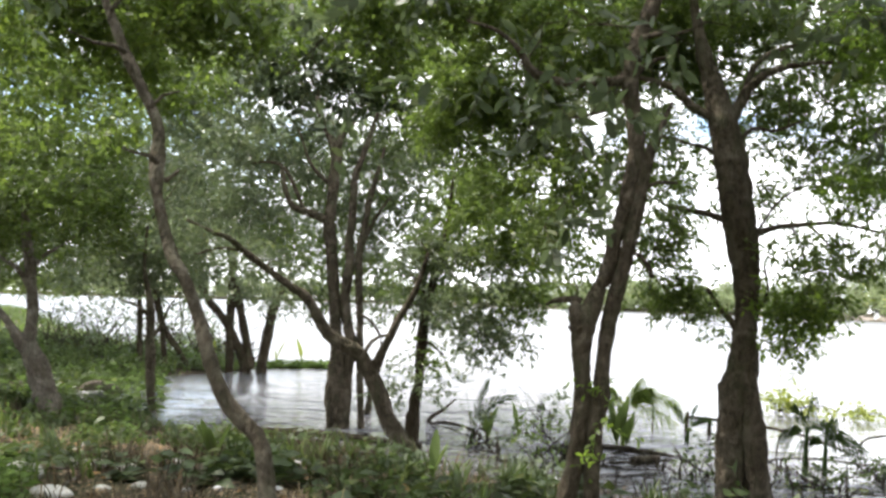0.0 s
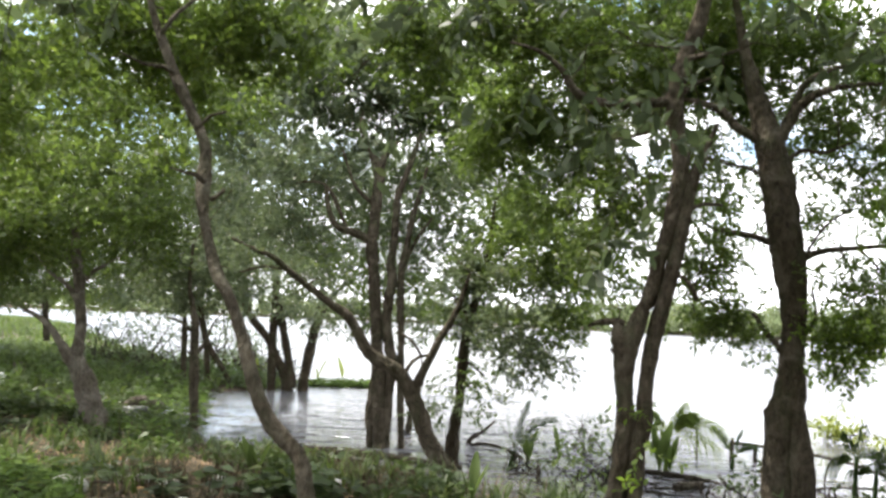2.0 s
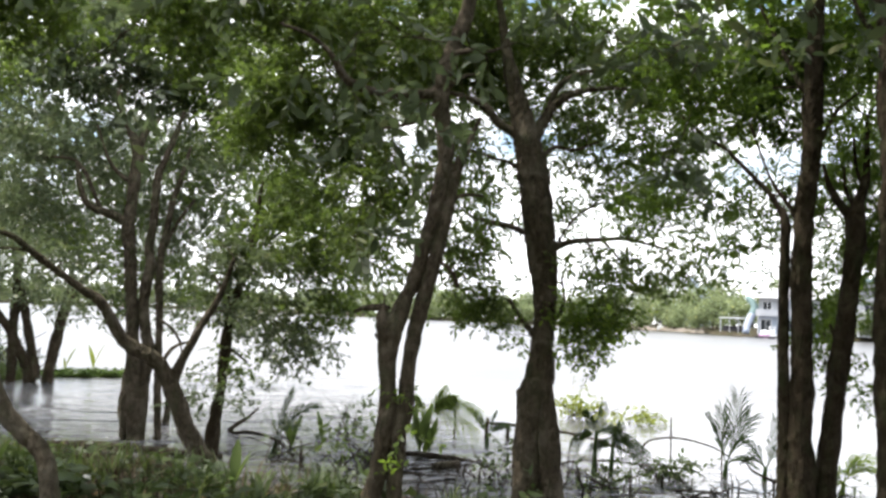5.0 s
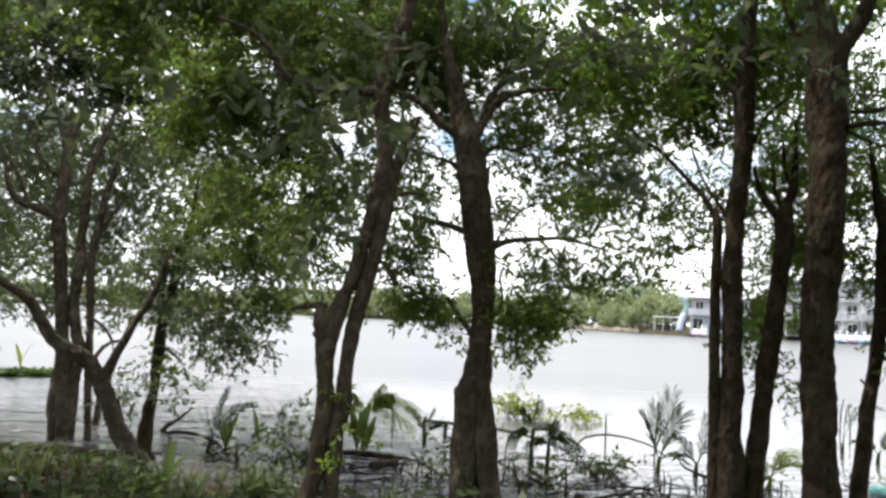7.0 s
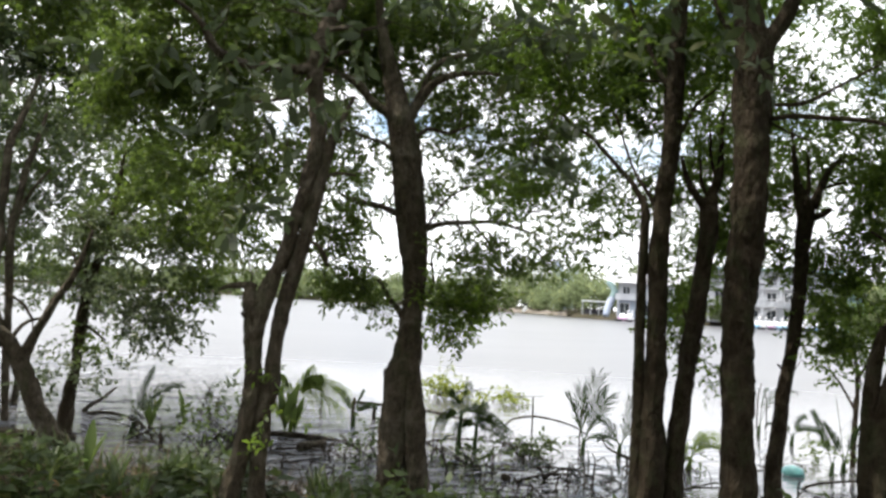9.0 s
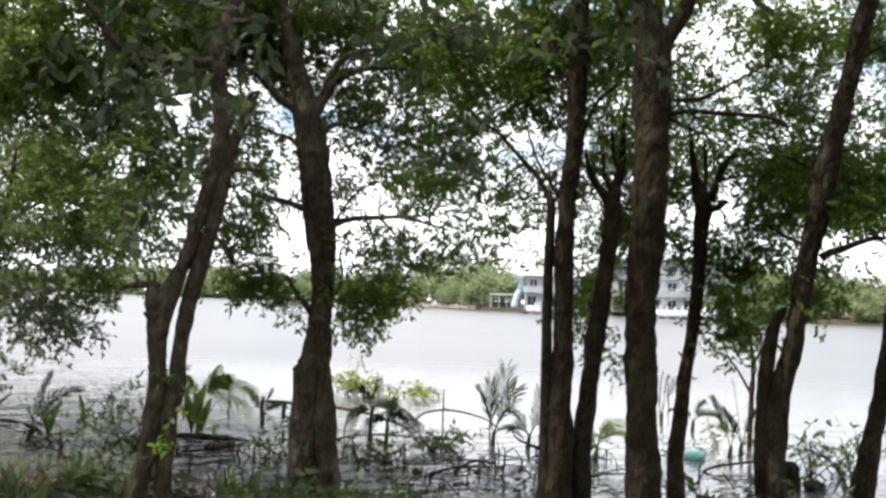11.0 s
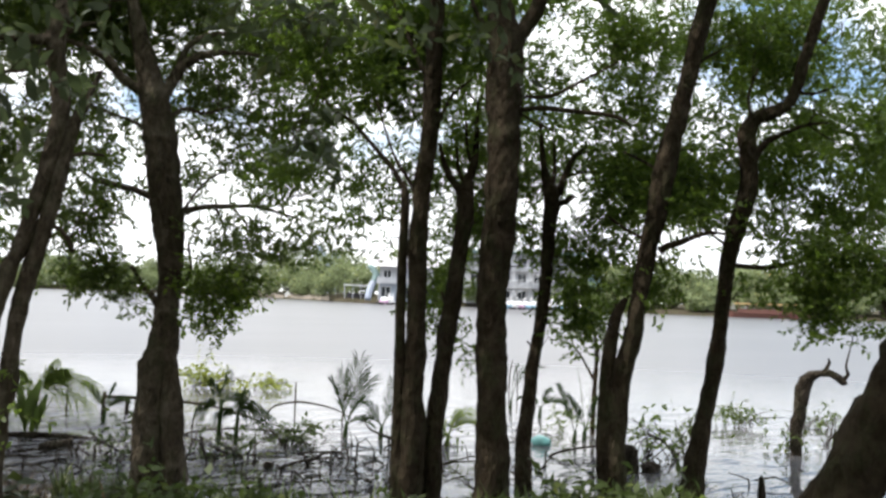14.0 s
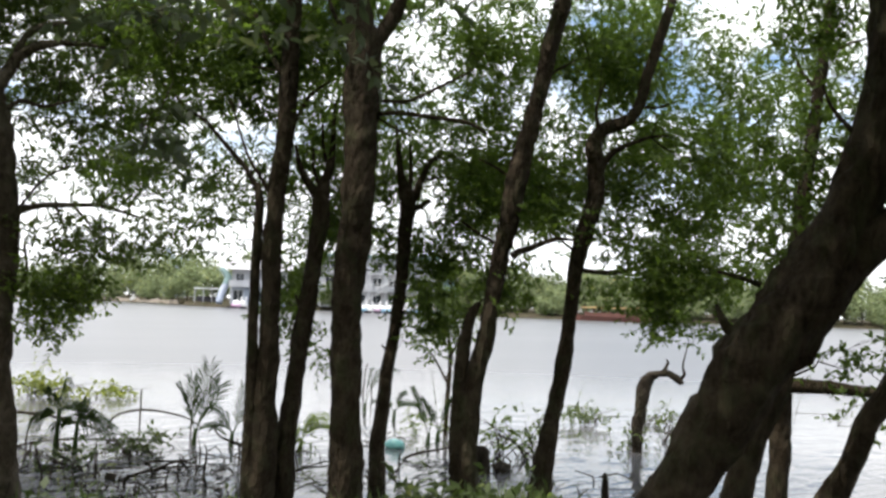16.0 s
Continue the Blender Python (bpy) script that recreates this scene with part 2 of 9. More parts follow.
def raw_mesh(name, verts, sizes, material, smooth=False):
    """A mesh whose faces take the vertices in turn; sizes: corners a face."""
    verts = np.asarray(verts, dtype=np.float32).reshape(-1, 3)
    sizes = np.asarray(sizes, dtype=np.int32)
    me = bpy.data.meshes.new(name)
    me.vertices.add(len(verts))
    me.vertices.foreach_set("co", verts.ravel())
    me.loops.add(int(sizes.sum()))
    me.loops.foreach_set("vertex_index", np.arange(sizes.sum(), dtype=np.int32))
    me.polygons.add(len(sizes))
    me.polygons.foreach_set("loop_start", np.concatenate([[0], np.cumsum(sizes)[:-1]]).astype(np.int32))
    me.polygons.foreach_set("loop_total", sizes)
    me.update(calc_edges=True)
    me.materials.append(material)
    return new(name, me)


def part(name, bm, material, parent, label=""):
    me = bpy.data.meshes.new(name)
    bm.to_mesh(me)
    bm.free()
    me.materials.append(material)
    ob = new(name, me)
    ob.parent = parent
    if label:
        ob["label"] = label
    return ob


def under(ob, parent, label=""):
    ob.parent = parent
    if label:
        ob["label"] = label
    return ob


def thing(name, label, category, group="", kind=""):
    return tagged(new(name), label, category, group, kind)


def spline(points, step):
    """Points (x, y, z, r) made dense by a Catmull-Rom curve."""
    p = np.array(points, dtype=float)
    p = np.vstack([2 * p[0] - p[1], p, 2 * p[-1] - p[-2]])
    out = []
    for i in range(1, len(p) - 2):
        n = max(1, int(np.linalg.norm(p[i + 1][:3] - p[i][:3]) / step))
        for k in range(n):
            t = k / n
            out.append(0.5 * (2 * p[i] + (p[i + 1] - p[i - 1]) * t + (2 * p[i - 1] - 5 * p[i] + 4 * p[i + 1] - p[i + 2]) * t * t
                              + (3 * p[i] - p[i - 1] - 3 * p[i + 1] + p[i + 2]) * t ** 3))
    out.append(p[-2])
    out = np.array(out)
    out[:, 3] = np.maximum(out[:, 3], 0.0015)
    return out


def tube(points, sides=10, step=0.1, rough=0.06, seed=0.0):
    """Vertices and faces of a round limb along points (x, y, z, r), with an uneven girth."""
    c = spline(points, step)
    verts, faces = [], []
    d = np.gradient(c[:, :3], axis=0)
    d /= np.maximum(np.linalg.norm(d, axis=1), 1e-9)[:, None]
    u = np.cross(d[0], (0.31, 0.87, 0.38))
    u /= np.linalg.norm(u)
    for i, (x, y, z, r) in enumerate(c):
        u = u - d[i] * np.dot(u, d[i])
        u /= np.linalg.norm(u)
        w = np.cross(d[i], u)
        for k in range(sides):
            a = 2 * math.pi * k / sides
            n = u * math.cos(a) + w * math.sin(a)
            q = Vector((x * 4 + n[0] * 1.2 + seed, y * 4 + n[1] * 1.2, z * 3 + n[2] * 1.2))
            g = r * (1 + rough * 1.8 * noise.noise(q) + rough * 1.3 * noise.noise(q * 3.1) + rough * 1.1 * noise.noise(q * 7.3))
            verts.append((x + n[0] * g, y + n[1] * g, z + n[2] * g))
        if i:
            b = (i - 1) * sides
            for k in range(sides):
                faces.append((b + k, b + (k + 1) % sides, b + sides + (k + 1) % sides, b + sides + k))
    faces.append(tuple(range(sides))[::-1])
    faces.append(tuple(range(len(verts) - sides, len(verts))))
    return verts, faces


def join(pieces):
    verts, faces = [], []
    for v, f in pieces:
        b = len(verts)
        verts += list(v)
        faces += [tuple(b + i for i in q) for q in f]
    return verts, faces


def limb(name, points, material, parent, sides=12, step=0.08, rough=0.07, label=""):
    v, f = tube(points, sides, step, rough, seed=float(len(bpy.data.objects)))
    return under(mesh_object(name, v, f, material, True), parent, label)


SMALL_LEAF = np.array([(0, 0), (0.42, 0.5), (1, 0), (0.42, -0.5)])
LEAF_OUTLINE = np.array([(0, 0), (0.28, 0.36), (0.62, 0.42), (1, 0), (0.62, -0.42), (0.28, -0.36)])


def leaves(base, along, normal, length, width, outline=LEAF_OUTLINE):
    """Corner points of pointed oval leaves, leaf by leaf; all arguments are arrays."""
    along = along / np.linalg.norm(along, axis=1)[:, None]
    side = np.cross(normal, along)
    side /= np.maximum(np.linalg.norm(side, axis=1), 1e-6)[:, None]
    up = np.cross(along, side)
    out = np.empty((len(base), len(outline), 3))
    for k, (a, b) in enumerate(outline):
        sag = -0.22 * a * a
        out[:, k] = base + along * (a * length)[:, None] + side * (b * width)[:, None] + up * ((sag + 0.25 * abs(b)) * length * 0.6)[:, None]
    return out.reshape(-1, 3)


def clump_points(rng, clump, count, gap=0.0):
    """Random places in an ellipsoid, with holes where a noise is low."""
    x, y, z, r, h = clump[:5]
    got = []
    tries = 0
    while len(got) < count and tries < count * 6:
        tries += 1
        q = rng.normal(size=3)
        q = q / np.linalg.norm(q) * rng.random() ** 0.42
        p = np.array((x + q[0] * r, y + q[1] * max(r * 0.8, 0.35), z + q[2] * h))
        n = 0.7 * noise.noise(Vector(p) * 1.9) + 0.6 * noise.noise(Vector(p) * 5.5)
        if n > gap - 0.32 + 0.25 * rng.random():
            got.append(p)
    return np.array(got).reshape(-1, 3)


def foliage(rng, clumps, size=1.0, gap=0.0, per=11, outline=LEAF_OUTLINE):
    """Leaves of many short drooping sprays; returns leaf corners and spray stems."""
    corners, stems = [], []
    for c in clumps:
        area = math.pi * c[3] * c[4]
        n = int(c[5] * area / (0.0105 * size * size) * 11 / per) + 3
        n = min(n, 7000)
        p = clump_points(rng, c, n, gap + 0.14)
        if not len(p):
            continue
        n = len(p)
        d = rng.normal(size=(n, 3)) * (1, 1, 0.5) + (0, 0, -0.35)
        d /= np.linalg.norm(d, axis=1)[:, None]
        ln = (0.16 + 0.2 * rng.random(n)) * size
        stems.append(np.stack([p, p + d * ln[:, None] * 0.5 + (0, 0, 0.01), p + d * ln[:, None]], 1))
        for k in range(per):
            t = (k + 0.6) / per
            sd = rng.normal(size=(n, 3))
            al = d * 0.7 + sd * 0.75 + (0, 0, -0.15)
            nm = rng.normal(size=(n, 3)) * 0.75 + (0, 0, 0.9)
            L = (0.05 + 0.04 * rng.random(n)) * size
            corners.append(leaves(p + d * (ln * t)[:, None], al, nm, L, L * (0.42 + 0.12 * rng.random(n)), outline))
    return corners, stems


def stem_mesh(name, stems, radius, material):
    """Three-sided fine stems through rows of points (n, k, 3)."""
    s = np.concatenate(stems)
    n, k, _ = s.shape
    ring = np.array([(1, 0, 0), (-0.5, 0.87, 0.2), (-0.5, -0.87, -0.2)]) * radius
    taper = np.linspace(1, 0.5, k)
    v = s[:, :, None, :] + ring[None, None] * taper[None, :, None, None]
    faces = []
    idx = np.arange(n * k * 3).reshape(n, k, 3)
    for j in range(k - 1):
        for a in range(3):
            b = (a + 1) % 3
            faces.append(np.stack([idx[:, j, a], idx[:, j, b], idx[:, j + 1, b], idx[:, j + 1, a]], 1))
    f = np.concatenate(faces)
    flat = v.reshape(-1, 3)[f.ravel()]
    return raw_mesh(name, flat, np.full(len(f), 4), material)


def polar(az, r, z=0.0):
    a = radians(az)
    return (math.sin(a) * r, math.cos(a) * r, z)


# ---------------------------------------------------------------- tree skeletons: metres and radius along each limb; leaf clumps as place, half width, half height, density
LEANING_TREE = dict(
    trunk=[(-0.86, 4.92, 0.29, 0.054), (-0.91, 4.98, 0.41, 0.049), (-0.94, 5.03, 0.5, 0.048), (-0.97, 5.09, 0.64, 0.048), (-1.01, 5.14, 0.78, 0.049), (-1.11, 5.18, 0.88, 0.047), (-1.23, 5.22, 1, 0.044), (-1.32, 5.26, 1.16, 0.043), (-1.38, 5.3, 1.31, 0.04), (-1.45, 5.35, 1.49, 0.038), (-1.54, 5.38, 1.69, 0.037), (-1.62, 5.42, 1.8, 0.036), (-1.68, 5.47, 1.91, 0.036), (-1.72, 5.52, 2, 0.035), (-1.78, 5.56, 2.19, 0.033), (-1.81, 5.61, 2.34, 0.043), (-1.83, 5.67, 2.48, 0.045), (-1.85, 5.73, 2.64, 0.036), (-1.91, 5.77, 2.78, 0.033), (-1.99, 5.81, 2.91, 0.034), (-2.07, 5.84, 3.06, 0.038), (-2.15, 5.88, 3.2, 0.036), (-2.23, 5.91, 3.37, 0.033), (-2.32, 5.94, 3.56, 0.027), (-2.4, 5.97, 3.8, 0.024), (-2.5, 6, 4.08, 0.016)],
    branches=[
        [(-1.5, 4.77, 2.2, 0.015), (-1.47, 4.78, 2.22, 0.012), (-1.43, 4.79, 2.26, 0.008)],
        [(-1.53, 4.76, 2.29, 0.014), (-1.58, 4.74, 2.33, 0.012), (-1.64, 4.72, 2.34, 0.009), (-1.71, 4.7, 2.36, 0.004)],
        [(-1.71, 4.7, 2.87, 0.017), (-1.77, 4.68, 2.9, 0.012), (-1.86, 4.64, 2.9, 0.009), (-1.98, 4.59, 2.95, 0.004)],
        [(-1.79, 4.67, 3.08, 0.015), (-1.71, 4.7, 3.21, 0.012), (-1.58, 4.75, 3.35, 0.008)],
        [(-1.58, 4.74, 2.59, 0.011), (-1.52, 4.76, 2.66, 0.009), (-1.44, 4.79, 2.69, 0.005)],
    ],
    clumps=[(-3.43, 7.67, 4.13, 1.37, 0.58, 1.99), (-3.74, 6.5, 3.35, 0.8, 0.7, 1.07), (-2.02, 6.91, 3.89, 0.77, 0.41, 2.22), (-3.39, 8.34, 3.35, 0.73, 0.45, 0.54), (-4.81, 6.89, 3.21, 1.05, 1.05, 1.17), (-2.73, 6.45, 4.79, 2.19, 0.88, 0.96), (-1.76, 7.39, 3.8, 0.52, 0.38, 1.18), (-4.19, 7.97, 2.94, 0.9, 0.51, 0.64), (-2.81, 8.55, 3.8, 0.68, 0.51, 1.54), (-2.71, 7.53, 4.09, 0.75, 0.4, 1.82)],
    more=[],
    outer=[])
STUB_LIMBED_TREE = dict(
    trunk=[(-4.84, 11.31, 0.13, 0.163), (-4.88, 11.29, 0.27, 0.156), (-4.94, 11.26, 0.48, 0.134), (-5, 11.24, 0.66, 0.127), (-5.07, 11.21, 0.83, 0.119), (-5.1, 11.19, 0.97, 0.091), (-5.08, 11.2, 1.14, 0.07), (-5.08, 11.2, 1.39, 0.067), (-5.1, 11.19, 1.65, 0.067), (-5.13, 11.18, 1.91, 0.067), (-5.16, 11.17, 2.12, 0.063), (-5.19, 11.15, 2.4, 0.053), (-5.22, 11.14, 2.75, 0.039), (-5.25, 11.12, 3.17, 0.025)],
    branches=[
        [(-5.04, 11.22, 0.73, 0.077), (-5.13, 11.18, 0.9, 0.091), (-5.21, 11.14, 1.02, 0.077), (-5.29, 11.11, 1.15, 0.049), (-5.38, 11.06, 1.3, 0.041), (-5.52, 10.99, 1.45, 0.031), (-5.69, 10.91, 1.54, 0.02)],
        [(-5.1, 11.19, 1.56, 0.035), (-5.22, 11.14, 1.82, 0.031), (-5.33, 11.08, 1.93, 0.028), (-5.46, 11.02, 2.02, 0.021)],
        [(-5.11, 11.19, 1.84, 0.028), (-5.01, 11.23, 2.02, 0.025), (-4.86, 11.3, 2.14, 0.018)],
    ],
    clumps=[(-5.34, 11.08, 2.89, 1.46, 0.85, 1.47), (-6.48, 11.27, 2.59, 1.14, 0.89, 1.86), (-4.82, 12.07, 2.71, 0.89, 0.73, 1.01), (-5.89, 11.59, 3.94, 1.95, 0.98, 1.27), (-4.83, 12.61, 3.5, 0.76, 0.76, 1.09), (-7.99, 11.5, 2.88, 1.4, 1.75, 1.8), (-4.9, 12.04, 4.29, 1.14, 0.65, 1.07), (-5.8, 11.64, 4.65, 0.98, 0.57, 1.55)],
    more=[],
    outer=[])
FAR_BANK_TREE = dict(
    trunk=[(-12.06, 20.75, -0.23, 0.166), (-12.09, 20.73, 0.44, 0.153), (-12.18, 20.68, 1.24, 0.14), (-12.16, 20.69, 2.05, 0.128), (-12.05, 20.75, 3.14, 0.089), (-12.01, 20.78, 4.25, 0.051)],
    branches=[
        [(-12.15, 20.7, 1.11, 0.064), (-11.9, 20.84, 1.39, 0.051), (-11.76, 20.92, 1.8, 0.032)],
        [(-10.58, 21.54, 0.74, 0.077), (-10.66, 21.5, 1.57, 0.077), (-10.67, 21.5, 2.4, 0.064), (-10.62, 21.52, 3.53, 0.038)],
    ],
    clumps=[(-12.13, 20.71, 2.59, 1.8, 1.05, 1.84), (-10.7, 21.48, 2.82, 1.65, 0.9, 1.71), (-8.35, 20.35, 2.67, 1.51, 0.89, 1.66), (-13.51, 19.84, 2.24, 1.65, 1.05, 1.6), (-11.13, 21.26, 4.47, 3.9, 1.8, 1.92), (-7.07, 20.83, 3.41, 1.79, 1.24, 1.83), (-10.9, 24.7, 1.92, 2.36, 0.47, 0.87), (-10.69, 19.23, 1.91, 1.51, 0.48, 1.03), (-10.66, 18.09, 6.7, 1.97, 1.05, 1.32), (-9.98, 22.6, 9.37, 2.32, 0.93, 1.06), (-8.71, 19.11, 2.09, 1.18, 0.46, 0.97)],
    more=[],
    outer=[])
SPINDLY_COVE_TREE = dict(
    trunk=[(-3.94, 12.39, -0.05, 0.066), (-3.95, 12.39, 0.22, 0.062), (-3.97, 12.38, 0.65, 0.062), (-3.99, 12.37, 1.06, 0.058), (-4, 12.37, 1.41, 0.054), (-4.04, 12.36, 1.64, 0.039), (-4.1, 12.34, 1.98, 0.027), (-4.08, 12.34, 2.53, 0.019)],
    branches=[
        [(-1.04, 12.96, -0.12, 0.053), (-1.02, 12.96, 0.1, 0.049), (-1, 12.96, 0.32, 0.045), (-0.94, 12.97, 0.53, 0.045), (-0.87, 12.97, 0.75, 0.041), (-0.81, 12.97, 0.91, 0.037), (-0.68, 12.98, 1.17, 0.032), (-0.56, 12.99, 1.46, 0.024)],
        [(-3.98, 12.38, 0.99, 0.027), (-3.86, 12.41, 1.18, 0.023), (-3.76, 12.44, 1.45, 0.016)],
        [(-4, 12.37, 1.29, 0.023), (-4.18, 12.31, 1.44, 0.019), (-4.36, 12.25, 1.5, 0.011)],
    ],
    clumps=[(-4.39, 13.29, 2.16, 0.96, 0.53, 1.49), (-4.4, 15.38, 2.56, 0.9, 0.6, 1.15), (-6.32, 16.85, 1.85, 0.9, 0.34, 0.78), (-4.75, 15.28, 2.2, 1.2, 0.45, 1.26), (-6.8, 17.74, 2.32, 1.31, 0.59, 1.23), (-3.76, 16.58, 2.45, 1.06, 0.48, 1.13)],
    more=[(-4.93, 12.84, 2.9, 0.72, 0.58, 0.2), (-4.43, 13.76, 1.84, 0.76, 0.61, 0.28), (-4.35, 13.51, 2.53, 0.74, 0.59, 0.29), (-4.63, 13.01, 3.52, 0.72, 0.58, 0.2), (-3.62, 13.04, 2.1, 0.71, 0.57, 0.29), (-3.78, 13.39, 2.89, 0.73, 0.58, 0.28), (-3.51, 12.75, 3.31, 0.69, 0.55, 0.27)],
    outer=[])
TRIPLE_STEM_TREE = dict(
    trunk=[(-4.12, 19.06, 0.06, 0.12), (-4.2, 19.04, 0.35, 0.095), (-4.3, 19.02, 0.56, 0.089), (-4.55, 18.96, 1.07, 0.083), (-4.87, 18.88, 1.46, 0.077), (-5.03, 18.84, 1.77, 0.071), (-5.12, 18.82, 2.22, 0.065), (-5.16, 18.8, 2.81, 0.047), (-5.3, 18.77, 3.51, 0.03)],
    branches=[
        [(-4.44, 18.99, -0.1, 0.095), (-4.44, 18.99, 0.35, 0.089), (-4.46, 18.98, 0.99, 0.089), (-4.44, 18.99, 1.65, 0.089), (-4.44, 18.99, 2.24, 0.083), (-4.45, 18.99, 2.84, 0.065), (-4.43, 18.99, 3.56, 0.048)],
        [(-4.05, 19.07, 0.06, 0.132), (-4.07, 19.07, 0.35, 0.108), (-4.13, 19.06, 0.67, 0.089), (-4.26, 19.03, 1.31, 0.083), (-4.38, 19, 1.83, 0.077), (-4.5, 18.97, 2.48, 0.059), (-4.58, 18.96, 3.19, 0.036)],
        [(-3.79, 19.13, 0.06, 0.12), (-3.76, 19.13, 0.36, 0.108), (-3.7, 19.15, 0.76, 0.108), (-3.61, 19.16, 1.24, 0.108), (-3.54, 19.18, 1.58, 0.12), (-3.47, 19.19, 1.86, 0.102), (-3.45, 19.19, 2.16, 0.06)],
        [(-3.54, 19.18, 1.67, 0.084), (-3.34, 19.21, 1.94, 0.06), (-3.14, 19.24, 2.17, 0.042), (-2.88, 19.29, 2.39, 0.024)],
        [(-5.27, 18.77, 0.13, 0.053), (-5.41, 18.73, 0.4, 0.053), (-5.57, 18.69, 0.65, 0.058), (-5.73, 18.64, 0.91, 0.058), (-5.85, 18.6, 1.26, 0.052), (-5.94, 18.57, 1.72, 0.046), (-6, 18.55, 2.3, 0.029)],
        [(-6.16, 18.5, 0.28, 0.058), (-6.18, 18.5, 0.68, 0.058), (-6.19, 18.49, 1.14, 0.052), (-6.21, 18.48, 1.54, 0.046), (-6.27, 18.46, 2.06, 0.029)],
        [(-5.71, 18.65, 0.34, 0.058), (-5.75, 18.63, 0.8, 0.058), (-5.82, 18.61, 1.26, 0.052), (-5.9, 18.58, 1.72, 0.041)],
    ],
    clumps=[(-6.04, 19.07, 4.5, 1.88, 1.38, 1.47), (-2.94, 19.98, 4.7, 1.52, 1.39, 0.88), (-2.45, 17.83, 2.78, 1.01, 0.56, 0.79), (-4.69, 18.41, 3.23, 1.43, 0.71, 1.71), (-3.75, 18.63, 2.8, 0.83, 0.48, 1.12), (-4.55, 19.68, 4.62, 1.77, 1.14, 1.21), (-3.83, 18.61, 1.73, 0.48, 0.36, 0.68)],
    more=[],
    outer=[])
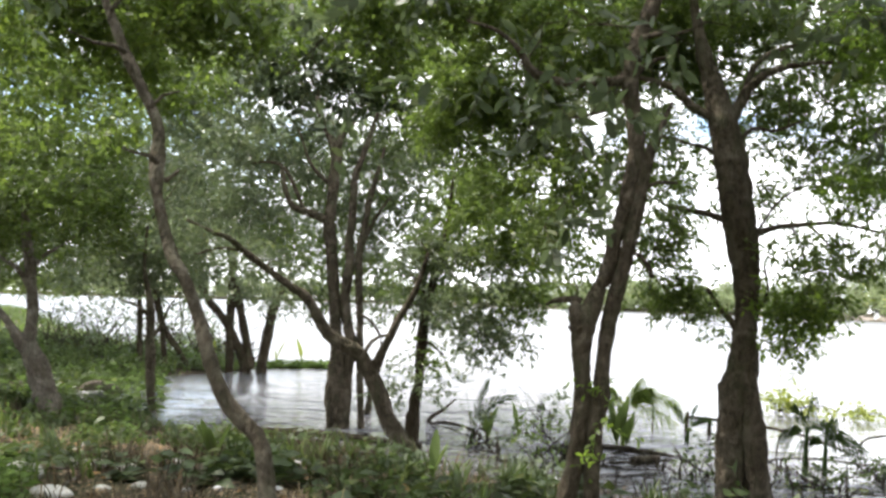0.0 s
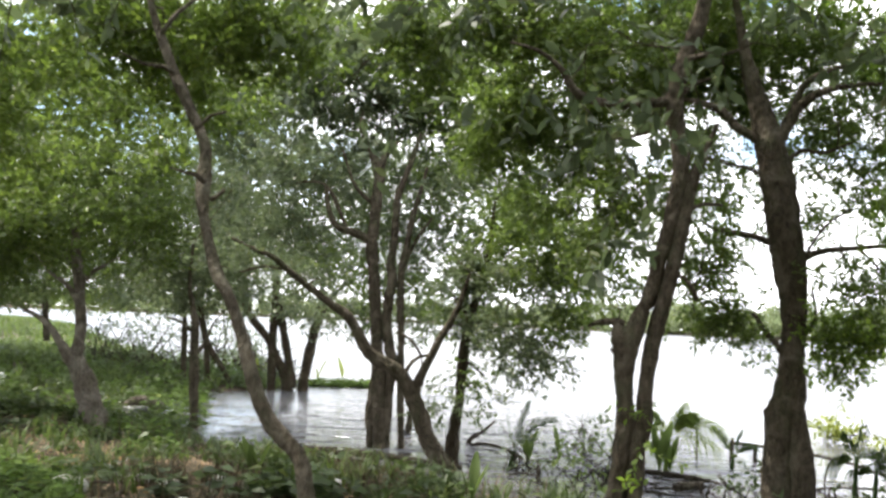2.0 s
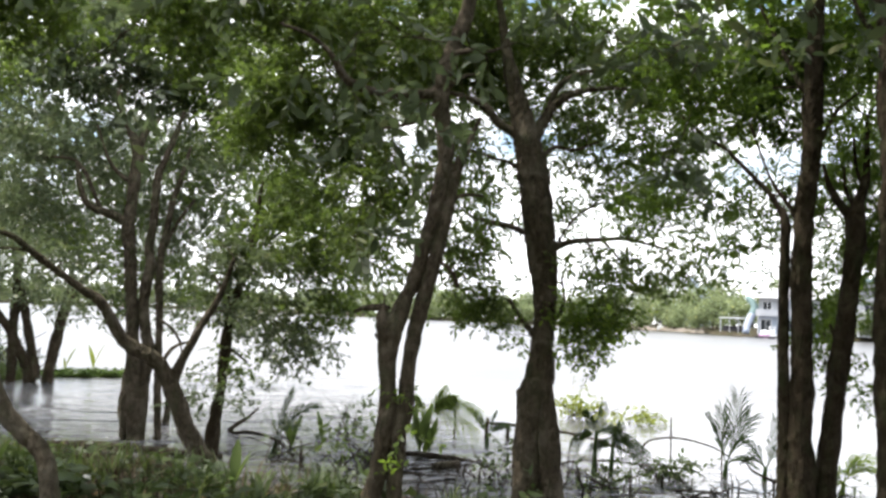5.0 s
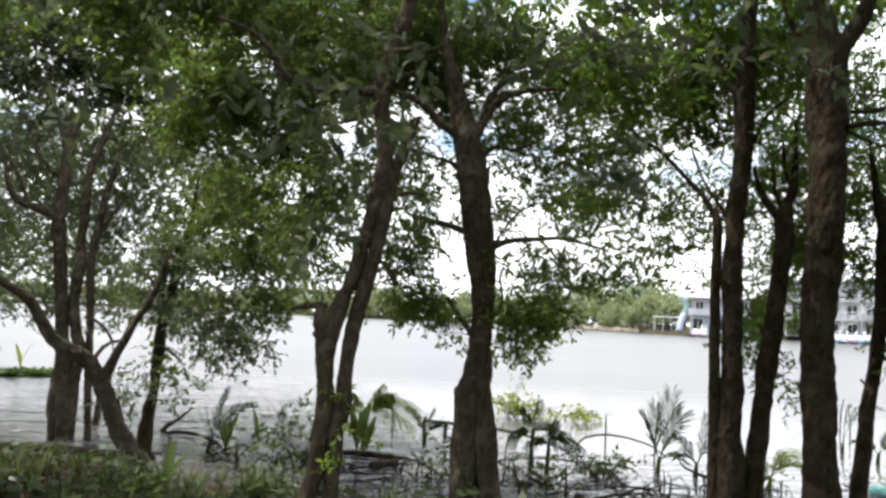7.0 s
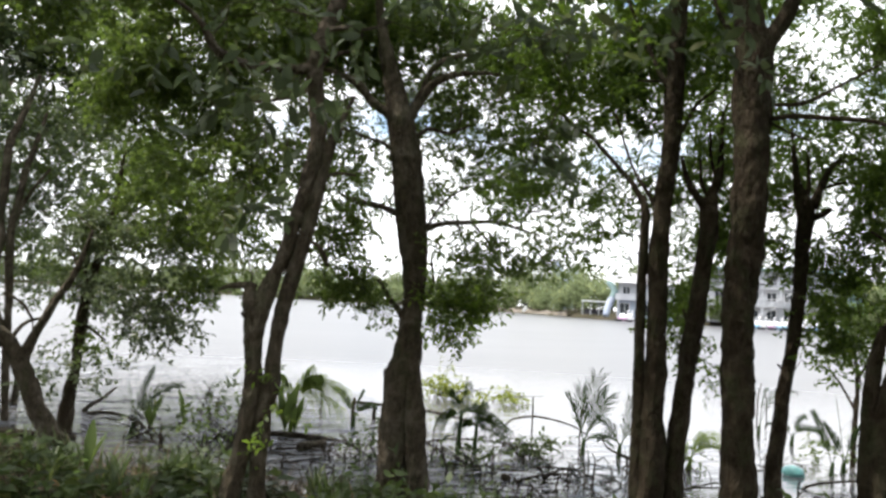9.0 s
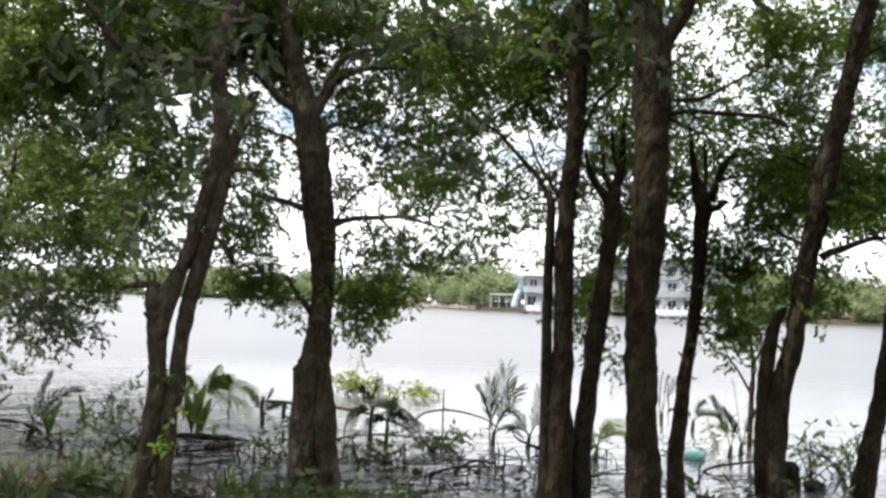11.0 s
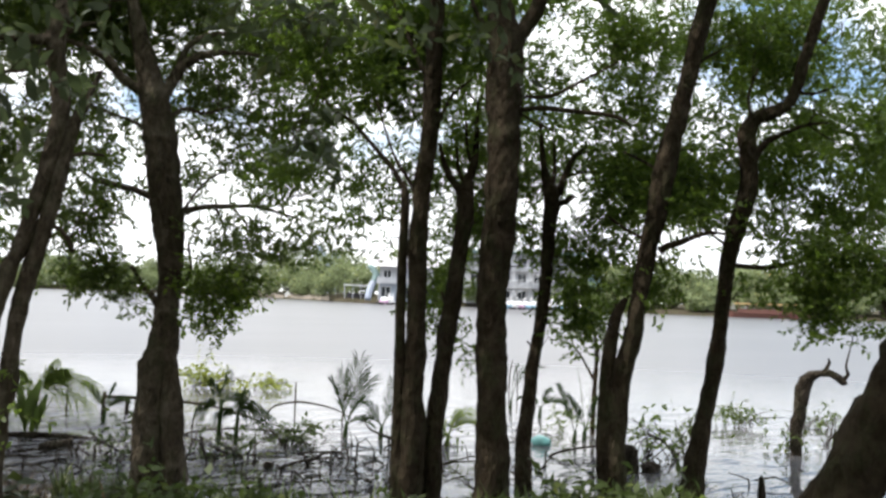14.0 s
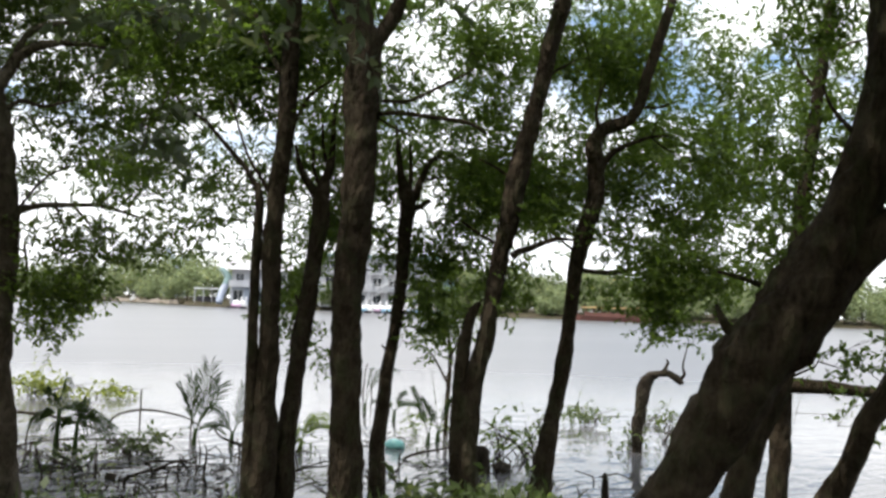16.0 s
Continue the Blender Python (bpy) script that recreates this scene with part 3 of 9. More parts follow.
DOUBLE_TRUNK_TREE = dict(
    trunk=[(-1.24, 11.33, -0.05, 0.107), (-1.25, 11.33, 0.12, 0.1), (-1.28, 11.33, 0.41, 0.1), (-1.29, 11.33, 0.79, 0.089), (-1.33, 11.32, 1.17, 0.078), (-1.35, 11.32, 1.51, 0.071), (-1.4, 11.31, 1.98, 0.071), (-1.43, 11.31, 2.26, 0.074), (-1.46, 11.31, 2.51, 0.075), (-1.44, 11.31, 2.76, 0.068), (-1.42, 11.31, 3.11, 0.068), (-1.4, 11.31, 3.41, 0.065), (-1.46, 11.31, 3.58, 0.054), (-1.53, 11.3, 3.74, 0.04), (-1.62, 11.28, 3.9, 0.029), (-1.67, 11.28, 4.15, 0.018)],
    branches=[
        [(-1.38, 11.32, 0.09, 0.043), (-1.38, 11.32, 0.33, 0.071), (-1.37, 11.32, 0.61, 0.064), (-1.35, 11.32, 0.89, 0.043)],
        [(-1.4, 11.31, 3.44, 0.05), (-1.35, 11.32, 3.63, 0.04), (-1.27, 11.33, 3.75, 0.029), (-1.17, 11.34, 3.85, 0.018)],
        [(-1.44, 11.31, 2.51, 0.057), (-1.52, 11.3, 2.59, 0.057), (-1.65, 11.28, 2.65, 0.053), (-1.76, 11.26, 2.68, 0.05), (-1.9, 11.24, 2.73, 0.042), (-1.97, 11.23, 2.84, 0.035), (-2.03, 11.22, 3.03, 0.028), (-2.07, 11.21, 3.27, 0.018)],
        [(-1.76, 11.26, 2.67, 0.028), (-2.02, 11.22, 3.2, 0.021), (-2.24, 11.18, 3.28, 0.018), (-2.43, 11.14, 3.25, 0.011)],
        [(-1.2, 11.34, -0.12, 0.072), (-1.19, 11.34, 0.16, 0.071), (-1.18, 11.34, 0.47, 0.071), (-1.17, 11.34, 0.75, 0.068), (-1.13, 11.34, 1, 0.071), (-1.19, 11.34, 1.28, 0.067), (-1.23, 11.33, 1.6, 0.064), (-1.21, 11.34, 1.88, 0.064), (-1.18, 11.34, 2.08, 0.06), (-1.21, 11.34, 2.29, 0.053), (-1.18, 11.34, 2.56, 0.05), (-1.17, 11.34, 2.88, 0.046), (-1.15, 11.34, 3.17, 0.043), (-1.07, 11.35, 3.41, 0.04), (-0.99, 11.36, 3.66, 0.032), (-0.9, 11.36, 3.97, 0.022)],
        [(-0.99, 11.36, -0.12, 0.043), (-1, 11.36, 0.27, 0.043), (-1.02, 11.35, 0.71, 0.043), (-1.03, 11.35, 1.11, 0.043), (-1.05, 11.35, 1.53, 0.046), (-1.07, 11.35, 1.88, 0.05), (-1.07, 11.35, 2.24, 0.043), (-1.02, 11.35, 2.49, 0.039), (-0.96, 11.36, 2.89, 0.036), (-0.87, 11.37, 3.22, 0.029), (-0.8, 11.37, 3.54, 0.018)],
        [(-1.05, 11.35, 2.24, 0.025), (-0.92, 11.36, 2.57, 0.021), (-0.71, 11.38, 2.9, 0.014)],
        [(-1.42, 11.31, 3.01, 0.029), (-1.6, 11.29, 3.15, 0.025), (-1.73, 11.27, 3.32, 0.018), (-1.87, 11.25, 3.71, 0.011)],
    ],
    clumps=[(-2.62, 11.3, 3.56, 0.65, 0.58, 0.81), (-2.02, 11.93, 4.22, 0.83, 0.53, 0.94), (-2.13, 11.91, 3.36, 0.68, 0.38, 0.54), (-0.95, 12.11, 4.2, 0.91, 0.61, 0.67), (-2.59, 11.31, 2.68, 0.58, 0.44, 0.9), (-0.66, 11.85, 2.55, 0.52, 0.37, 0.92), (-1.28, 12.03, 5.04, 1.21, 0.53, 1.12), (-2.49, 11.84, 4.74, 1.06, 0.61, 1.81), (-0.36, 10.99, 3.33, 0.48, 0.41, 0.57), (-4.16, 14.41, 5.22, 1.22, 0.84, 1.84), (-3.76, 14.52, 4.39, 1.03, 0.66, 1.19), (-2.54, 12.75, 5.82, 1.22, 0.57, 1.92), (-0.6, 11.98, 5.58, 0.98, 0.6, 2.04), (-1.4, 12.02, 4.97, 1.51, 0.68, 1.37), (-1.2, 12.94, 3.71, 1.54, 0.81, 1.12)],
    more=[(-1.81, 13.88, 2.67, 1.05, 0.53, 0.9), (-2.5, 14.79, 2.28, 0.66, 0.47, 0.67), (-1.29, 14.94, 2.23, 0.75, 0.42, 0.68), (-4.06, 14.44, 3.15, 0.84, 0.56, 0.69), (-2.98, 14.7, 3.02, 0.75, 0.56, 0.67), (-2.09, 14.35, 3.18, 0.63, 0.54, 0.56), (-0.61, 13.99, 3, 0.61, 0.53, 0.69), (-1.08, 14.96, 1.49, 0.56, 0.38, 0.45), (-2.73, 15.76, 1.63, 0.6, 0.35, 0.45), (-4.14, 16.49, 1.91, 0.85, 0.37, 0.57)],
    outer=[])
STOOPING_TREE = dict(
    trunk=[(-0.34, 9.79, -0.05, 0.112), (-0.42, 9.79, 0.07, 0.099), (-0.55, 9.78, 0.31, 0.093), (-0.64, 9.78, 0.53, 0.086), (-0.72, 9.77, 0.71, 0.086), (-0.8, 9.77, 0.88, 0.086), (-0.89, 9.76, 1.01, 0.083), (-1.04, 9.74, 1.11, 0.073), (-1.23, 9.72, 1.23, 0.061), (-1.35, 9.71, 1.43, 0.055), (-1.48, 9.69, 1.62, 0.048), (-1.65, 9.66, 1.73, 0.042), (-1.89, 9.62, 1.9, 0.036), (-2.13, 9.57, 2.08, 0.033), (-2.29, 9.53, 2.21, 0.027), (-2.48, 9.48, 2.28, 0.021), (-2.71, 9.42, 2.39, 0.015)],
    branches=[
        [(-0.77, 9.77, 0.71, 0.035), (-0.74, 9.77, 0.84, 0.043), (-0.66, 9.78, 1.03, 0.043), (-0.57, 9.78, 1.2, 0.041), (-0.49, 9.79, 1.38, 0.038), (-0.39, 9.79, 1.55, 0.035), (-0.3, 9.8, 1.73, 0.032), (-0.24, 9.8, 1.91, 0.026), (-0.18, 9.8, 2.12, 0.018)],
        [(-0.85, 9.76, 0.97, 0.023), (-0.81, 9.77, 1.08, 0.023), (-0.76, 9.77, 1.15, 0.02), (-0.69, 9.78, 1.2, 0.017), (-0.61, 9.78, 1.22, 0.015), (-0.56, 9.78, 1.24, 0.012)],
        [(-0.95, 9.7, 1.06, 0.063), (-1.02, 9.7, 1.09, 0.048), (-1.06, 9.69, 1.12, 0.034), (-1.08, 9.69, 1.15, 0.017)],
        [(-0.67, 9.78, 1.21, 0.014), (-0.75, 9.77, 1.34, 0.014), (-0.85, 9.76, 1.42, 0.012), (-0.95, 9.75, 1.45, 0.009)],
        [(-2.14, 9.56, 2.08, 0.015), (-2.37, 9.51, 2.1, 0.012), (-2.59, 9.45, 2.03, 0.009)],
    ],
    clumps=[(-2.87, 9.58, 2.25, 0.38, 0.25, 0.58), (0.26, 9.6, 1.5, 0.48, 0.3, 1.34), (0.49, 9.59, 1.98, 0.66, 0.36, 1.39), (-0.17, 10.23, 2.11, 0.45, 0.39, 1.61), (0.54, 9.28, 1.23, 0.41, 0.29, 1.23), (-0.1, 10.23, 1.55, 0.45, 0.26, 0.98), (-0.33, 10.31, 0.65, 0.58, 0.32, 0.39)],
    more=[(-2.03, 10.13, 1.89, 0.54, 0.43, 0.26), (-1.74, 11.82, 1.78, 0.62, 0.5, 0.25), (-1.06, 11.9, 1.87, 0.62, 0.5, 0.27), (-1.21, 11.89, 2.78, 0.63, 0.5, 0.27), (-1.25, 11.88, 3.04, 0.62, 0.5, 0.26)],
    outer=[])
WATERSIDE_TREE = dict(
    trunk=[(-0.32, 10.4, 0.2, 0.079), (-0.31, 10.4, 0.33, 0.065), (-0.29, 10.4, 0.52, 0.056), (-0.26, 10.4, 0.67, 0.052), (-0.25, 10.4, 0.91, 0.055), (-0.23, 10.4, 1.1, 0.059), (-0.22, 10.4, 1.37, 0.055), (-0.15, 10.4, 1.72, 0.049), (-0.06, 10.4, 1.98, 0.042), (0, 10.4, 2.28, 0.036), (0.04, 10.4, 2.61, 0.026), (0.07, 10.4, 3, 0.016)],
    branches=[
        [(-0.16, 10.4, 1.62, 0.023), (-0.3, 10.4, 1.81, 0.02), (-0.46, 10.39, 1.97, 0.013)],
        [(-0.23, 10.4, 1.17, 0.02), (-0.11, 10.4, 1.09, 0.016), (0.02, 10.4, 0.99, 0.01)],
        [(-0.01, 10.4, 2.18, 0.023), (0.18, 10.4, 2.38, 0.016), (0.4, 10.39, 2.52, 0.01)],
    ],
    clumps=[(0.26, 10.4, 2.79, 0.65, 0.46, 0.74), (0.68, 9.98, 2.5, 0.63, 0.38, 0.94), (0.07, 10.4, 2.33, 0.46, 0.39, 1.01), (0.54, 11.19, 3.38, 0.77, 0.49, 0.81), (-0.21, 10.3, 0.97, 0.39, 0.26, 0.64), (0.84, 9.46, 1.69, 0.36, 0.3, 1.02), (-0.35, 11.99, 4.64, 0.98, 0.75, 1.78), (-1.07, 13.96, 3.7, 0.96, 0.79, 1.02), (0.48, 10.49, 2.68, 0.79, 0.53, 1.12), (-0.1, 12.31, 3.93, 1.15, 0.69, 0.79), (-1.37, 13.93, 2.1, 0.79, 0.35, 0.79), (0.76, 10.97, 2.45, 0.62, 0.48, 0.84), (1, 9.15, 2.74, 0.46, 0.4, 0.66), (0.84, 9.16, 2.17, 0.4, 0.35, 0.57), (0.63, 9.38, 1.71, 0.35, 0.29, 0.46)],
    more=[(-0.38, 11.17, 1.76, 0.59, 0.47, 0.18), (-0.72, 11.93, 2.74, 0.63, 0.5, 0.16), (-0.7, 11.92, 3.27, 0.62, 0.5, 0.15), (-0.05, 10.88, 1.7, 0.57, 0.46, 0.2), (0.06, 11.85, 2.75, 0.62, 0.5, 0.14), (0.11, 11.54, 3.18, 0.6, 0.48, 0.14), (0.27, 11.71, 3.83, 0.61, 0.49, 0.14), (0.77, 10.58, 1.95, 0.56, 0.44, 0.15), (0.55, 10.89, 2.36, 0.57, 0.46, 0.15), (0.61, 10.89, 2.94, 0.57, 0.46, 0.14), (0.18, 11, 2.68, 0.55, 0.41, 0.2), (-1.41, 12.01, 1.97, 0.84, 0.45, 0.37), (-0.4, 10.49, 1.72, 0.59, 0.33, 0.38), (-1.81, 11.86, 2.63, 0.68, 0.53, 0.37)],
    outer=[])
FORKED_TREE = dict(
    trunk=[(0.89, 6.44, 0.17, 0.078), (0.93, 6.43, 0.41, 0.065), (0.97, 6.43, 0.65, 0.061), (1, 6.42, 0.92, 0.063), (0.99, 6.42, 1.19, 0.058), (0.99, 6.42, 1.34, 0.072), (1.01, 6.42, 1.48, 0.08), (1.06, 6.41, 1.62, 0.064), (1.11, 6.4, 1.75, 0.048), (1.15, 6.4, 1.84, 0.048), (1.2, 6.39, 2.04, 0.048), (1.25, 6.38, 2.23, 0.052), (1.3, 6.37, 2.45, 0.056), (1.33, 6.36, 2.61, 0.058), (1.34, 6.36, 2.77, 0.057), (1.32, 6.37, 2.96, 0.057), (1.29, 6.37, 3.19, 0.061), (1.31, 6.37, 3.38, 0.066), (1.37, 6.35, 3.57, 0.054), (1.43, 6.34, 3.73, 0.056), (1.48, 6.33, 3.95, 0.05), (1.51, 6.32, 4.24, 0.043), (1.54, 6.32, 4.57, 0.03)],
    branches=[
        [(0.99, 6.42, 1.4, 0.068), (0.95, 6.43, 1.5, 0.06), (0.94, 6.43, 1.58, 0.052), (0.93, 6.43, 1.63, 0.028)],
        [(0.98, 6.43, 1.62, 0.028), (0.94, 6.43, 1.64, 0.03), (0.86, 6.44, 1.64, 0.024), (0.79, 6.45, 1.63, 0.018), (0.73, 6.46, 1.6, 0.01)],
        [(0.96, 6.43, 1.41, 0.04), (0.92, 6.43, 1.43, 0.024), (0.89, 6.44, 1.45, 0.01)],
        [(1.07, 6.41, 0.38, 0.061), (1.08, 6.41, 0.58, 0.061), (1.09, 6.41, 0.77, 0.061), (1.12, 6.4, 0.93, 0.064), (1.13, 6.4, 1.19, 0.054), (1.16, 6.4, 1.41, 0.056), (1.21, 6.39, 1.65, 0.056), (1.25, 6.38, 1.82, 0.052), (1.29, 6.37, 1.99, 0.052), (1.33, 6.36, 2.17, 0.052), (1.37, 6.35, 2.39, 0.048), (1.4, 6.35, 2.56, 0.046), (1.43, 6.34, 2.69, 0.04), (1.48, 6.33, 2.79, 0.03), (1.52, 6.32, 2.91, 0.02), (1.58, 6.31, 3.05, 0.012)],
        [(1.29, 6.37, 3.22, 0.041), (1.19, 6.36, 3.2, 0.037), (1.04, 6.36, 3.19, 0.033), (0.85, 6.35, 3.18, 0.031), (0.72, 6.34, 3.19, 0.031), (0.61, 6.32, 3.23, 0.029), (0.53, 6.3, 3.31, 0.029), (0.49, 6.27, 3.38, 0.024), (0.4, 6.25, 3.46, 0.018), (0.28, 6.22, 3.52, 0.014), (0.11, 6.2, 3.56, 0.01)],
        [(1.31, 6.37, 3.23, 0.027), (1.38, 6.35, 3.31, 0.021), (1.48, 6.33, 3.36, 0.014), (1.57, 6.31, 3.38, 0.008)],
        [(1.29, 6.37, 1.99, 0.016), (1.38, 6.35, 1.96, 0.014), (1.43, 6.34, 1.89, 0.016), (1.46, 6.33, 1.81, 0.014)],
        [(1.39, 6.35, 2.43, 0.016), (1.49, 6.33, 2.48, 0.012), (1.62, 6.29, 2.47, 0.008)],
        [(1.3, 6.37, 3.1, 0.02), (1.2, 6.52, 3.05, 0.017), (1.04, 6.69, 3.02, 0.013), (0.85, 6.85, 3.01, 0.009)],
        [(1.34, 6.36, 3.51, 0.021), (1.45, 6.2, 3.5, 0.016), (1.56, 6.03, 3.46, 0.01), (1.68, 5.86, 3.48, 0.006)],
    ],
    clumps=[(0.31, 6.88, 3.89, 0.73, 0.35, 2.69), (-0.59, 7.18, 3.84, 0.54, 0.41, 2.02), (1, 7.13, 3.79, 0.5, 0.36, 2.23), (0.18, 8.4, 3.63, 0.74, 0.42, 0.8), (1, 8.14, 3.21, 0.56, 0.36, 0.5), (1.29, 8.1, 2.65, 0.31, 0.41, 0.4), (1.99, 7.75, 4.18, 0.56, 0.36, 1.46), (0.66, 8.17, 2.65, 0.46, 0.31, 0.66), (0.72, 6.76, 4.83, 1.91, 0.68, 0.96), (1.68, 7.21, 2.01, 0.23, 0.28, 0.57), (1.84, 7.17, 2.28, 0.28, 0.19, 0.45), (0.93, 7.54, 2.24, 0.38, 0.29, 1.14), (0.65, 8.58, 4.16, 0.86, 0.43, 1.54), (0.43, 8.59, 3.55, 0.86, 0.65, 1.77), (1.13, 8.53, 2.9, 0.59, 0.59, 0.24)],
    more=[(1.4, 8.89, 3.81, 0.62, 0.45, 1.29), (1.35, 8.9, 2.96, 0.56, 0.51, 0.44), (1.24, 8.51, 2.26, 0.43, 0.43, 0.47), (1.93, 8.59, 2.79, 0.33, 0.33, 0.16), (0.95, 7.16, 1.9, 0.38, 0.3, 0.26), (1.01, 7.79, 2.2, 0.41, 0.33, 0.28), (0.83, 7.36, 2.73, 0.39, 0.31, 0.2), (0.93, 7.08, 3.01, 0.37, 0.3, 0.35), (1.23, 6.82, 1.86, 0.36, 0.29, 0.18), (1.35, 7.42, 2.22, 0.39, 0.32, 0.18), (1.39, 7.36, 2.65, 0.39, 0.31, 0.17), (2, 7.79, 1.88, 0.42, 0.34, 0.27), (1.59, 6.89, 2.17, 0.37, 0.3, 0.16), (1.52, 6.88, 2.46, 0.37, 0.3, 0.16), (0.93, 8.55, 2.93, 0.54, 0.48, 0.2), (2.14, 8.54, 4.12, 0.83, 0.63, 0.85), (2.23, 8.51, 3.14, 0.83, 0.63, 0.21), (1.48, 8.68, 4.49, 0.83, 0.63, 1.24), (1.38, 8.69, 3.6, 0.83, 0.63, 0.34), (0.56, 8.58, 3.77, 0.81, 0.48, 0.8), (0.15, 9, 3.07, 0.51, 0.45, 0.69), (0.72, 8.57, 2.91, 0.59, 0.59, 0.26), (0.7, 8.97, 2.18, 0.51, 0.34, 0.75), (1.76, 9.33, 2.39, 0.36, 0.36, 0.33), (1.25, 8.51, 3.56, 0.48, 0.43, 0.2), (1.55, 8.46, 4.14, 0.43, 0.38, 1.07), (1.28, 8.5, 4.33, 0.97, 0.43, 1.64), (1.49, 8.88, 3.6, 0.68, 0.45, 0.45), (1.61, 8.24, 3.76, 0.84, 0.47, 0.75)],
    outer=[(1.96, 8.58, 3.06, 0.66, 0.44, 0.55), (1.16, 8.32, 3.06, 0.47, 0.47, 0.46), (1.68, 8.84, 2.64, 0.34, 0.51, 0.13), (2.24, 8.72, 2.75, 0.28, 0.51, 0.2), (1.84, 8.81, 1.77, 0.34, 0.23, 0.08)],
    shoots=[(1.09, 6.31, 0.71, 0.06, 0.24, 1), (1.12, 6.3, 1.02, 0.04, 0.16, 0.5)])
